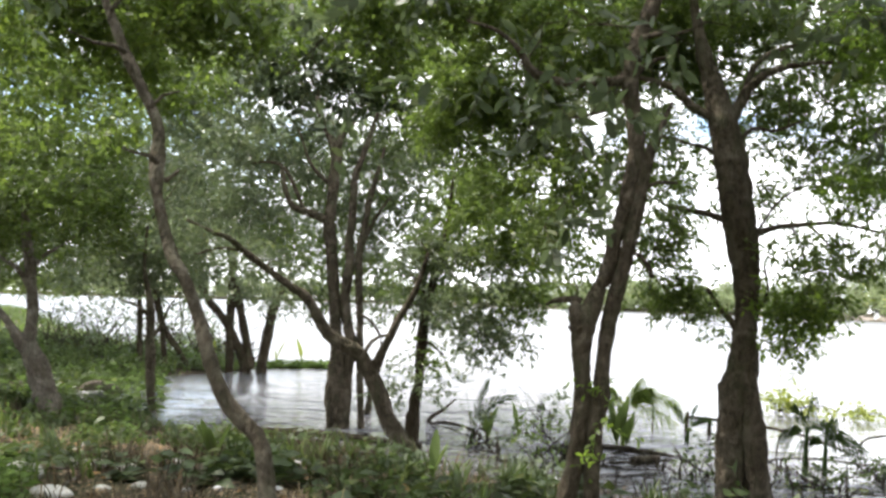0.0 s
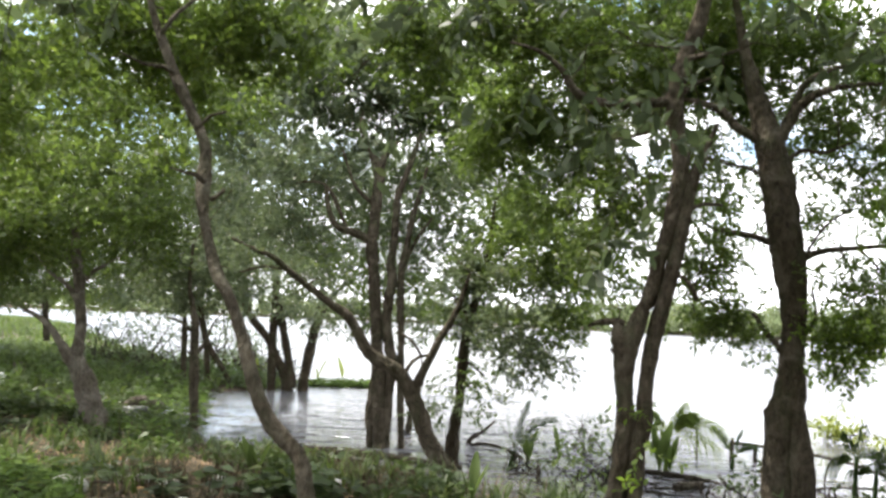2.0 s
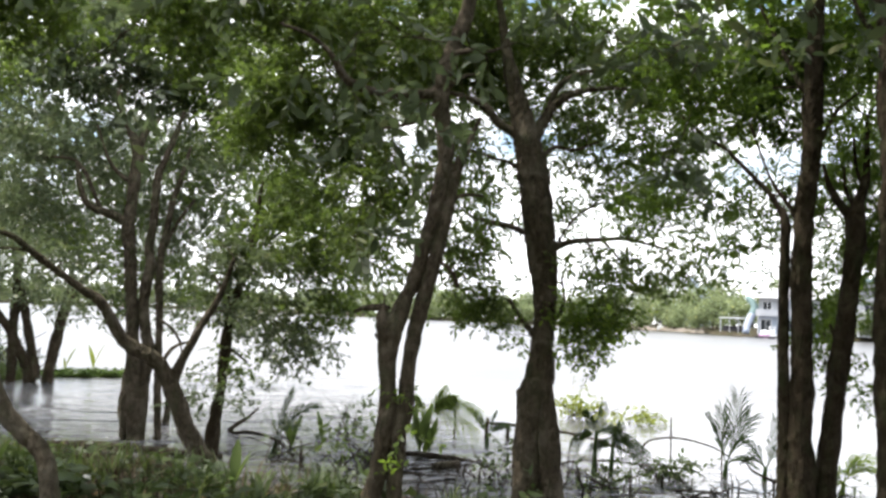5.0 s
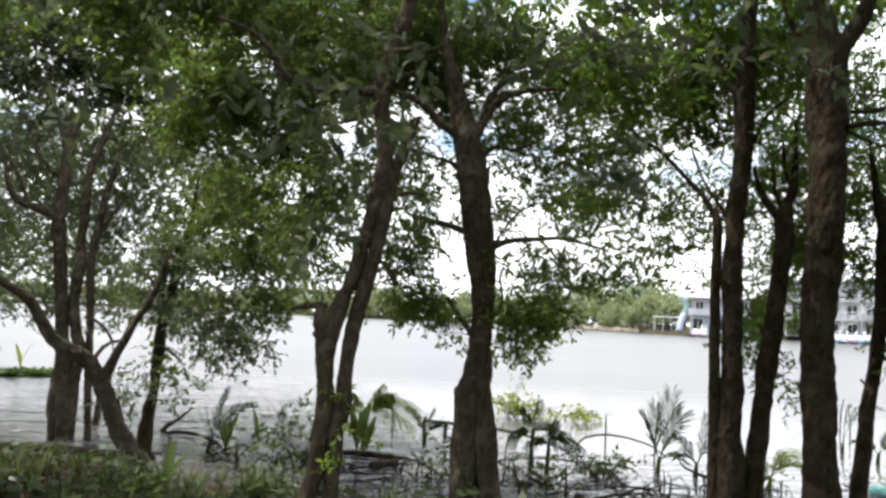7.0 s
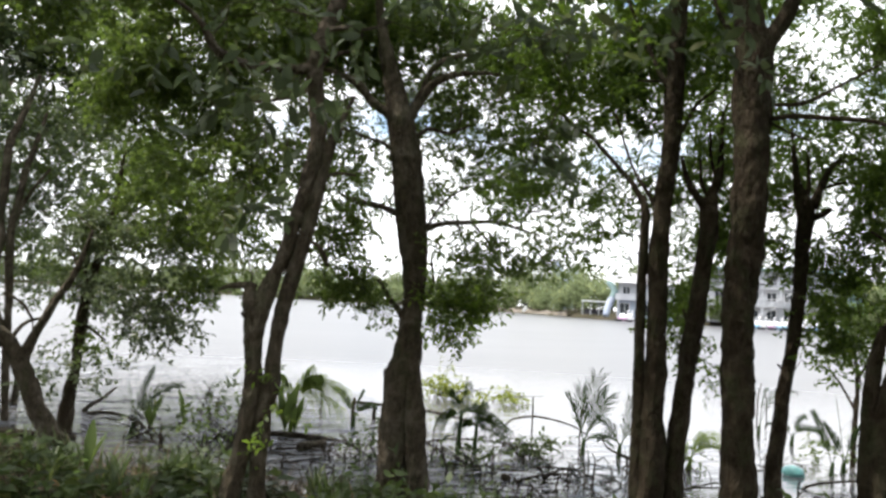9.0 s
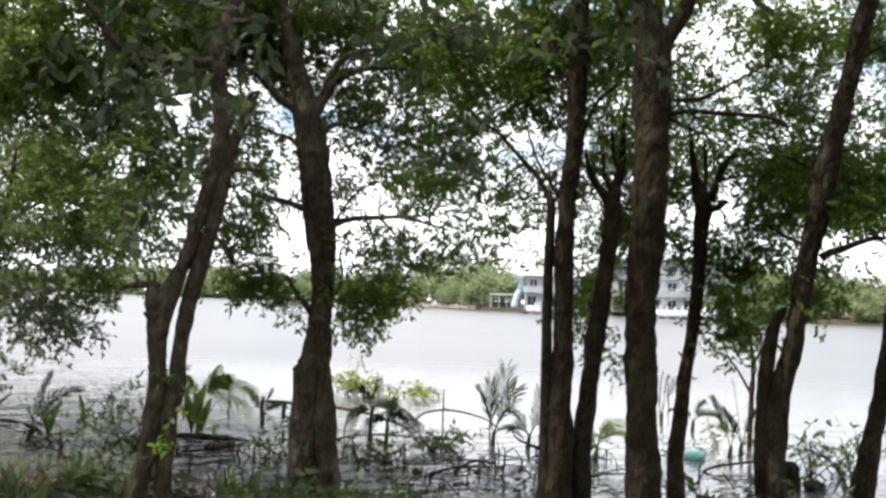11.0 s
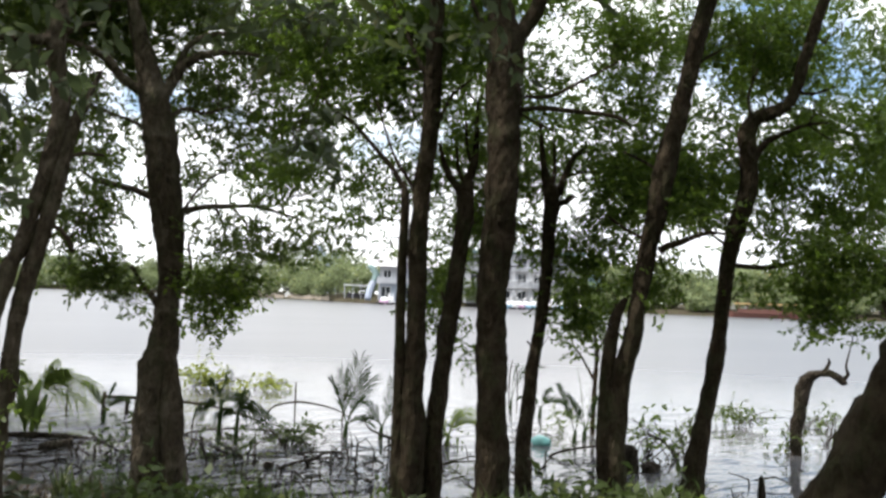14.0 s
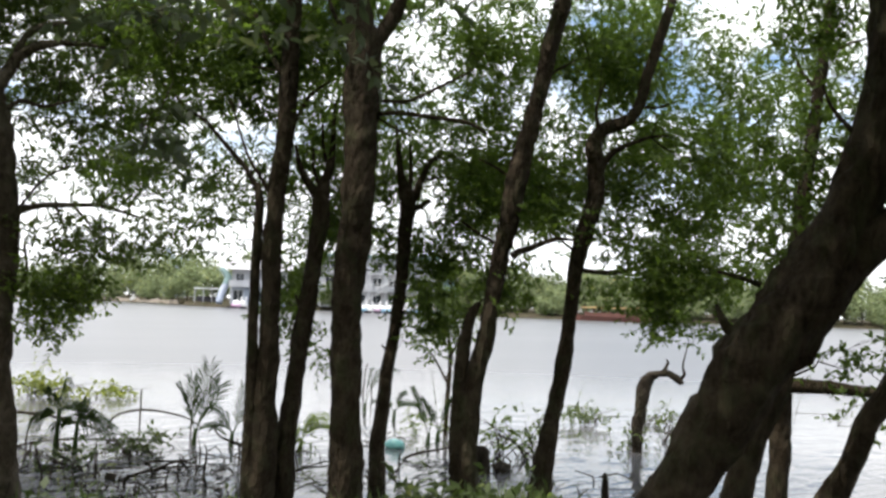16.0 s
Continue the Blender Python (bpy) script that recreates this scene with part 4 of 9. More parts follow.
BUTTRESSED_TREE = dict(
    trunk=[(2.28, 7.14, 0.1, 0.123), (2.28, 7.14, 0.29, 0.118), (2.28, 7.15, 0.58, 0.113), (2.29, 7.14, 0.79, 0.117), (2.32, 7.13, 0.97, 0.13), (2.36, 7.12, 1.13, 0.116), (2.37, 7.12, 1.36, 0.093), (2.38, 7.11, 1.63, 0.089), (2.38, 7.11, 1.86, 0.098), (2.36, 7.12, 2.08, 0.116), (2.33, 7.13, 2.24, 0.123), (2.29, 7.14, 2.54, 0.126), (2.26, 7.15, 2.76, 0.122), (2.22, 7.16, 3.01, 0.118), (2.17, 7.18, 3.22, 0.096), (2.11, 7.2, 3.45, 0.076), (2.06, 7.21, 3.64, 0.063), (2.02, 7.22, 3.83, 0.047), (1.98, 7.24, 4.06, 0.036), (1.92, 7.25, 4.4, 0.024)],
    branches=[
        [(2.46, 7.03, 0.13, 0.103), (2.45, 7.04, 0.31, 0.098), (2.43, 7.04, 0.6, 0.093), (2.41, 7.05, 0.8, 0.089), (2.39, 7.06, 0.98, 0.071), (2.37, 7.06, 1.2, 0.04)],
        [(2.18, 7.18, 3.1, 0.046), (2.08, 7.21, 3.16, 0.041), (1.96, 7.24, 3.24, 0.037), (1.85, 7.27, 3.37, 0.033), (1.7, 7.31, 3.44, 0.026), (1.55, 7.34, 3.48, 0.017)],
        [(2.22, 7.16, 3.03, 0.059), (2.33, 7.13, 3.25, 0.05), (2.41, 7.1, 3.39, 0.041), (2.54, 7.06, 3.48, 0.034), (2.68, 7.01, 3.52, 0.025), (2.83, 6.94, 3.53, 0.016), (3.02, 6.87, 3.52, 0.009)],
        [(2.26, 7.15, 2.28, 0.031), (2.21, 7.17, 2.31, 0.029), (2.08, 7.2, 2.36, 0.025), (1.94, 7.24, 2.39, 0.02), (1.8, 7.28, 2.42, 0.016), (1.7, 7.3, 2.48, 0.009)],
        [(2.43, 7.09, 2.18, 0.031), (2.48, 7.08, 2.21, 0.027), (2.6, 7.03, 2.25, 0.022), (2.8, 6.96, 2.27, 0.02), (2.98, 6.88, 2.28, 0.017), (3.14, 6.81, 2.24, 0.013), (3.32, 6.73, 2.19, 0.008)],
        [(2.98, 6.88, 2.29, 0.013), (3.03, 6.86, 2.35, 0.011), (3.06, 6.85, 2.4, 0.006)],
        [(2.32, 7.13, 1.44, 0.031), (2.29, 7.14, 1.48, 0.029), (2.23, 7.16, 1.56, 0.025), (2.17, 7.18, 1.63, 0.022), (2.13, 7.19, 1.7, 0.018), (2.1, 7.2, 1.76, 0.014)],
        [(2.44, 7.09, 1.57, 0.013), (2.49, 7.08, 1.64, 0.013), (2.53, 7.06, 1.75, 0.011), (2.5, 7.07, 1.95, 0.009)],
        [(2.25, 7.16, 2.85, 0.02), (2.41, 7.1, 3.03, 0.018), (2.57, 7.05, 3.01, 0.013), (2.76, 6.97, 3.08, 0.009)],
        [(2.31, 7.14, 3.14, 0.027), (2.42, 7.1, 3.52, 0.023), (2.56, 7.05, 3.64, 0.021), (2.72, 6.99, 3.68, 0.016), (3.01, 6.87, 3.7, 0.011), (3.2, 6.78, 3.66, 0.007)],
        [(2.29, 7.14, 2.71, 0.018), (2.08, 7.21, 2.89, 0.016), (1.93, 7.25, 2.93, 0.011), (1.74, 7.3, 3, 0.007)],
        [(2.8, 6.96, 2.27, 0.011), (2.89, 6.92, 2.17, 0.009), (2.98, 6.88, 2.04, 0.006), (3.06, 6.85, 1.91, 0.004)],
        [(2.69, 7, 2.25, 0.011), (2.76, 6.97, 2.08, 0.007), (2.78, 6.97, 1.91, 0.004)],
        [(2.45, 7.09, 2.21, 0.011), (2.59, 7.04, 2.44, 0.009), (2.76, 6.97, 2.57, 0.007)],
    ],
    clumps=[(1.87, 7.37, 1.72, 0.21, 0.15, 1.59), (2.39, 7.57, 1.35, 0.2, 0.1, 0.54), (2.62, 6.81, 1.29, 0.14, 0.09, 0.4), (2.89, 6.81, 2.06, 0.56, 0.28, 0.72), (3.31, 6.62, 2.03, 0.37, 0.25, 0.76), (3.18, 7.56, 2.73, 0.72, 0.46, 0.45), (2.87, 7.68, 3.34, 0.62, 0.46, 1.06), (2.07, 7.93, 3.95, 0.72, 0.41, 0.99), (2.73, 7.67, 4.04, 0.77, 0.36, 1.11), (1.82, 7.38, 2.07, 0.24, 0.29, 0.84), (2.13, 7.92, 2.47, 0.31, 0.21, 0.39), (2.42, 7.83, 4.93, 2.05, 0.77, 1.2), (1.75, 7.74, 3.25, 0.3, 0.3, 0.85), (3.74, 7.3, 2.65, 0.51, 0.31, 0.54), (3.47, 7.43, 3.94, 0.62, 0.46, 1.39)],
    more=[(1.95, 7.45, 1.69, 0.3, 0.2, 1.1), (2.15, 7.39, 1.54, 0.16, 0.13, 0.8), (1.79, 7.39, 1.94, 0.21, 0.17, 0.49), (2.76, 6.76, 1.63, 0.22, 0.19, 1.3), (2.75, 7.3, 2.47, 0.39, 0.34, 0.3), (3.14, 7.14, 2.1, 0.34, 0.29, 0.45), (3.63, 7.35, 3.27, 0.51, 0.41, 0.84), (3.17, 8.21, 3.94, 0.83, 0.63, 0.43), (3.22, 8.19, 2.96, 0.83, 0.63, 0.37), (2.38, 8.47, 4.42, 0.83, 0.63, 0.95), (2.93, 8.3, 3.74, 0.83, 0.63, 0.68)],
    outer=[],
    shoots=[(2.68, 6.84, 1.54, 0.27, 0.21, 3.2), (2.52, 6.96, 1.7, 0.19, 0.15, 2.2), (2.86, 6.82, 1.64, 0.17, 0.14, 1.6), (2.58, 6.88, 1.33, 0.14, 0.1, 0.9)])
TWIN_STEM_TREE = dict(
    trunk=[(3.82, 5.75, 0.04, 0.111), (3.82, 5.75, 0.25, 0.106), (3.83, 5.74, 0.55, 0.096), (3.82, 5.74, 0.8, 0.087), (3.83, 5.74, 1.1, 0.076), (3.83, 5.74, 1.37, 0.071), (3.83, 5.74, 1.66, 0.076), (3.82, 5.74, 1.96, 0.078), (3.83, 5.74, 2.23, 0.071), (3.85, 5.73, 2.55, 0.065), (3.87, 5.71, 2.83, 0.066), (3.88, 5.71, 3, 0.066), (3.88, 5.71, 3.3, 0.062), (3.89, 5.7, 3.67, 0.059), (3.9, 5.69, 3.9, 0.055), (3.91, 5.68, 4.21, 0.046), (3.92, 5.68, 4.57, 0.033)],
    branches=[
        [(3.76, 5.79, 0.04, 0.075), (3.75, 5.79, 0.25, 0.066), (3.74, 5.8, 0.54, 0.057), (3.74, 5.8, 0.79, 0.05), (3.73, 5.8, 1.1, 0.043), (3.73, 5.81, 1.37, 0.039), (3.73, 5.81, 1.65, 0.039), (3.73, 5.81, 1.95, 0.039), (3.73, 5.8, 2.17, 0.037), (3.73, 5.8, 2.35, 0.033), (3.71, 5.82, 2.47, 0.024)],
        [(3.72, 5.81, 2.41, 0.022), (3.65, 5.85, 2.55, 0.02), (3.55, 5.91, 2.68, 0.017), (3.46, 5.97, 2.8, 0.015), (3.36, 6.03, 2.92, 0.013), (3.25, 6.08, 2.99, 0.011), (3.09, 6.17, 3.16, 0.007)],
        [(3.87, 5.71, 2.83, 0.02), (3.96, 5.65, 3.03, 0.018), (4.02, 5.61, 3.17, 0.013), (4.13, 5.53, 3.28, 0.007)],
        [(3.83, 5.74, 2.31, 0.017), (3.75, 5.79, 2.48, 0.015), (3.64, 5.86, 2.69, 0.011), (3.52, 5.93, 3.08, 0.007)],
        [(3.88, 5.71, 3.23, 0.022), (3.77, 5.78, 3.45, 0.018), (3.67, 5.84, 3.71, 0.014), (3.57, 5.91, 3.97, 0.009)],
    ],
    clumps=[(2.9, 5.48, 3.35, 0.66, 0.31, 1.79), (3.46, 6.77, 3.08, 0.52, 0.38, 0.95), (3.87, 6.54, 2.65, 0.48, 0.38, 0.63), (4.04, 6.44, 3.42, 0.43, 0.43, 2.27), (3.51, 6.05, 2.14, 0.35, 0.26, 0.5), (4.22, 6.32, 3.73, 0.57, 0.43, 3.14), (4.47, 6.14, 3.03, 0.29, 0.43, 0.5), (3.87, 6.54, 4.7, 1.9, 0.71, 1.38), (2.96, 6.34, 2.47, 0.39, 0.26, 0.72), (4.23, 6.32, 2.49, 0.14, 0.14, 0.93), (4.13, 7.77, 3.76, 0.83, 0.63, 0.47), (4.17, 7.75, 2.79, 0.83, 0.63, 0.37)],
    more=[],
    outer=[])
BRANCHING_STEM_TREE = dict(
    trunk=[(4.01, 5.74, 0.04, 0.081), (4.01, 5.73, 0.15, 0.076), (4.02, 5.73, 0.5, 0.071), (4.04, 5.72, 0.79, 0.07), (4.06, 5.7, 1.08, 0.07), (4.09, 5.68, 1.38, 0.07), (4.12, 5.66, 1.68, 0.066), (4.15, 5.64, 1.96, 0.063), (4.17, 5.62, 2.22, 0.066), (4.17, 5.62, 2.4, 0.062), (4.19, 5.61, 2.53, 0.035), (4.22, 5.59, 2.64, 0.029), (4.23, 5.58, 2.86, 0.02), (4.23, 5.58, 3.13, 0.011)],
    branches=[
        [(4.16, 5.63, 2.37, 0.04), (4.1, 5.67, 2.48, 0.031), (4.06, 5.7, 2.55, 0.026), (4.03, 5.73, 2.64, 0.02), (4, 5.75, 2.79, 0.011)],
        [(4.1, 5.67, 1.45, 0.015), (4.06, 5.7, 1.56, 0.013), (4.04, 5.72, 1.64, 0.009)],
        [(4.21, 5.59, 2.6, 0.015), (4.17, 5.62, 2.77, 0.013), (4.16, 5.63, 2.97, 0.009)],
        [(4.18, 5.61, 2.44, 0.018), (4.12, 5.66, 2.59, 0.013), (4.11, 5.67, 2.77, 0.009)],
    ],
    clumps=[(4.34, 6.02, 1.65, 0.21, 0.33, 0.95), (4.43, 5.95, 1.3, 0.18, 0.27, 0.52), (4.67, 6.12, 2.33, 0.24, 0.34, 1.15), (4.25, 6.18, 1.46, 0.14, 0.28, 0.74), (4.21, 5.59, 3.28, 0.26, 0.48, 0.76), (5.16, 7.13, 3.98, 0.83, 0.63, 0.7), (5.19, 7.1, 2.93, 0.83, 0.63, 0.26), (4.55, 6.33, 1.84, 0.2, 0.39, 0.63), (4.55, 6.58, 2.8, 0.3, 0.5, 0.72), (4.87, 6.34, 2.94, 0.3, 0.5, 0.77), (5.15, 6.14, 3.16, 0.3, 0.4, 0.63), (4.81, 6.39, 2.28, 0.25, 0.25, 0.51)],
    more=[],
    outer=[])
STRAIGHT_TREE = dict(
    trunk=[(4.01, 4.99, 0.18, 0.127), (4.01, 4.99, 0.37, 0.118), (4, 5, 0.88, 0.108), (3.98, 5.01, 1.41, 0.104), (3.99, 5.01, 1.71, 0.106), (4, 5, 1.95, 0.11), (4.01, 4.99, 2.09, 0.11), (4.02, 4.98, 2.52, 0.113), (4.02, 4.98, 2.91, 0.114), (4.01, 4.99, 3.19, 0.117), (4.02, 4.98, 3.41, 0.12), (3.99, 5, 3.57, 0.108), (3.97, 5.02, 3.72, 0.101), (3.94, 5.04, 3.9, 0.093), (3.91, 5.07, 4.23, 0.073)],
    branches=[
        [(4.04, 4.96, 3.39, 0.07), (4.1, 4.91, 3.51, 0.058), (4.15, 4.87, 3.61, 0.054), (4.19, 4.84, 3.72, 0.054), (4.23, 4.8, 3.9, 0.048), (4.29, 4.75, 4.19, 0.034)],
        [(4.09, 4.92, 2.94, 0.018), (4.22, 4.81, 2.96, 0.018), (4.38, 4.67, 2.94, 0.016), (4.53, 4.52, 2.92, 0.014), (4.61, 4.44, 2.89, 0.012), (4.68, 4.37, 2.83, 0.008)],
        [(4.05, 4.95, 2.96, 0.01), (4.18, 4.84, 2.86, 0.008), (4.3, 4.74, 2.79, 0.006)],
        [(4.09, 4.92, 3.04, 0.014), (4.27, 4.77, 3.05, 0.012), (4.44, 4.61, 3.17, 0.01), (4.6, 4.45, 3.29, 0.006)],
        [(3.93, 5.05, 3.49, 0.021), (3.84, 5.12, 3.65, 0.017), (3.78, 5.16, 3.86, 0.011)],
    ],
    clumps=[(4.73, 4.94, 3.68, 0.47, 0.34, 0.44), (4.72, 5.3, 3.38, 0.31, 0.31, 0.53), (5.31, 4.87, 3.52, 0.49, 0.36, 0.66), (4.33, 5.31, 2.05, 0.11, 0.26, 0.32), (4.47, 5.13, 2.91, 0.21, 0.21, 0.53), (4.41, 5.57, 4.65, 1.33, 0.62, 1.24), (4.26, 5.68, 3.71, 0.22, 0.4, 1.71), (5.93, 6.5, 4.04, 0.83, 0.63, 0.27), (5.52, 6.85, 3.45, 0.83, 0.63, 0.66)],
    more=[],
    outer=[])
POLLARDED_TREE = dict(
    trunk=[(4.95, 5.76, -0.07, 0.082), (4.96, 5.76, 0.04, 0.077), (4.96, 5.76, 0.44, 0.064), (4.98, 5.74, 0.76, 0.059), (5, 5.72, 1.07, 0.054), (5.04, 5.69, 1.39, 0.052), (5.06, 5.67, 1.71, 0.052), (5.07, 5.66, 2.03, 0.052), (5.09, 5.65, 2.29, 0.059), (5.09, 5.64, 2.46, 0.071), (5.06, 5.67, 2.58, 0.052), (5.04, 5.69, 2.67, 0.031), (5.02, 5.7, 2.84, 0.021), (5, 5.72, 3.1, 0.012)],
    branches=[
        [(5.12, 5.61, 2.48, 0.038), (5.15, 5.59, 2.59, 0.031), (5.19, 5.56, 2.71, 0.026), (5.22, 5.52, 2.81, 0.021), (5.3, 5.45, 2.9, 0.014)],
        [(5.13, 5.61, 2.4, 0.028), (5.18, 5.56, 2.43, 0.026), (5.23, 5.52, 2.48, 0.019)],
        [(5.09, 5.65, 2.53, 0.024), (5.1, 5.63, 2.7, 0.017), (5.09, 5.64, 2.94, 0.01)],
        [(5.17, 5.57, 2.64, 0.012), (5.29, 5.46, 2.68, 0.009), (5.42, 5.33, 2.67, 0.007)],
        [(5.02, 5.71, 1.16, 0.012), (4.98, 5.74, 1.22, 0.009), (4.96, 5.76, 1.25, 0.007)],
    ],
    clumps=[(5.46, 5.9, 2.19, 0.25, 0.25, 0.99), (5.48, 5.55, 1.94, 0.34, 0.29, 1.2), (5.69, 6.04, 3.11, 0.31, 0.31, 0.43), (5.32, 5.43, 1.51, 0.29, 0.24, 0.97), (5.26, 6.07, 2.29, 0.21, 0.35, 0.76), (6, 5.73, 2.69, 0.36, 0.42, 0.94), (5.29, 5.32, 1.23, 0.14, 0.14, 0.39), (5.96, 6.48, 3.03, 0.83, 0.63, 0.43), (5.24, 5.5, 1.73, 0.26, 0.45, 0.89), (5.37, 5.38, 2.27, 0.29, 0.29, 0.72)],
    more=[],
    outer=[])
TWIN_LEANING_TREE = dict(
    trunk=[(4.89, 4.65, 0.17, 0.093), (4.88, 4.66, 0.37, 0.088), (4.88, 4.66, 0.61, 0.083), (4.89, 4.66, 0.85, 0.079), (4.91, 4.64, 1.06, 0.072), (4.95, 4.59, 1.31, 0.068), (4.98, 4.56, 1.59, 0.063), (5.01, 4.53, 1.86, 0.065), (5.02, 4.51, 2, 0.068), (5.05, 4.48, 2.21, 0.074), (5.09, 4.44, 2.56, 0.074), (5.12, 4.4, 2.79, 0.07), (5.15, 4.36, 2.98, 0.068), (5.19, 4.31, 3.26, 0.064), (5.23, 4.27, 3.54, 0.065), (5.27, 4.22, 3.81, 0.065), (5.31, 4.17, 4.1, 0.058), (5.34, 4.12, 4.43, 0.043)],
    branches=[
        [(4.84, 4.71, 0.16, 0.055), (4.83, 4.72, 0.4, 0.055), (4.82, 4.72, 0.61, 0.052), (4.83, 4.72, 0.88, 0.05), (4.83, 4.71, 1.09, 0.05), (4.85, 4.7, 1.3, 0.05), (4.87, 4.68, 1.46, 0.045), (4.89, 4.65, 1.56, 0.037), (4.92, 4.62, 1.63, 0.021)],
        [(5.07, 4.45, 1.98, 0.029), (5.11, 4.41, 2.02, 0.026), (5.17, 4.34, 2.05, 0.024), (5.23, 4.27, 2.09, 0.02), (5.3, 4.18, 2.12, 0.014), (5.37, 4.09, 2.11, 0.008)],
        [(5.04, 4.49, 2.05, 0.014), (4.93, 4.61, 2.12, 0.012), (4.82, 4.73, 2.23, 0.008)],
        [(5.2, 4.3, 3.28, 0.015), (5.25, 4.24, 3.38, 0.012), (5.32, 4.15, 3.44, 0.008)],
        [(4.91, 4.63, 0.98, 0.037), (4.92, 4.62, 0.78, 0.033), (4.91, 4.63, 0.53, 0.025)],
        [(5.09, 4.43, 2.54, 0.014), (4.99, 4.55, 2.64, 0.01), (4.89, 4.65, 2.71, 0.006)],
    ],
    clumps=[(5.39, 4.75, 1.8, 0.31, 0.2, 0.86), (5.34, 4.37, 2.26, 0.26, 0.19, 1.22), (5.42, 5.19, 2.6, 0.38, 0.38, 1.04), (5.2, 4.95, 1.78, 0.27, 0.27, 0.96), (5.54, 4.56, 2.56, 0.32, 0.36, 1.18), (5.5, 5.1, 3.22, 0.38, 0.33, 0.77), (5.98, 4.53, 3.66, 0.38, 0.42, 1.25), (5.68, 4.9, 2.48, 0.28, 0.19, 0.99), (5.33, 4.23, 4.48, 1.28, 0.6, 1.14), (6.26, 5.75, 4.2, 0.8, 0.53, 0.7), (6.06, 5.96, 3.16, 0.48, 0.43, 0.51), (6.56, 5.86, 3.84, 0.83, 0.63, 0.6), (6.79, 5.59, 2.95, 0.83, 0.63, 0.55), (6.44, 6, 2.64, 0.83, 0.63, 0.61), (6.07, 5.21, 2.77, 0.55, 0.45, 0.81)],
    more=[(5.04, 6.85, 2.3, 0.48, 0.37, 0.55), (5.68, 6.32, 2.71, 0.43, 0.43, 0.39), (6.61, 5.81, 4.02, 0.5, 0.44, 0.39), (5.4, 5.35, 1.86, 0.33, 0.29, 0.5), (5.87, 5.44, 2.88, 0.35, 0.35, 0.62), (6.34, 4.87, 2.77, 0.35, 0.4, 0.82), (6.29, 4.94, 2.45, 0.4, 0.2, 1), (4.83, 6.38, 2.38, 0.3, 0.25, 0.89), (5.23, 6.09, 2.48, 0.35, 0.3, 1)],
    outer=[],
    shoots=[(5.26, 4.47, 1.92, 0.26, 0.15, 0.8), (5.12, 4.63, 1.7, 0.22, 0.13, 0.6)])
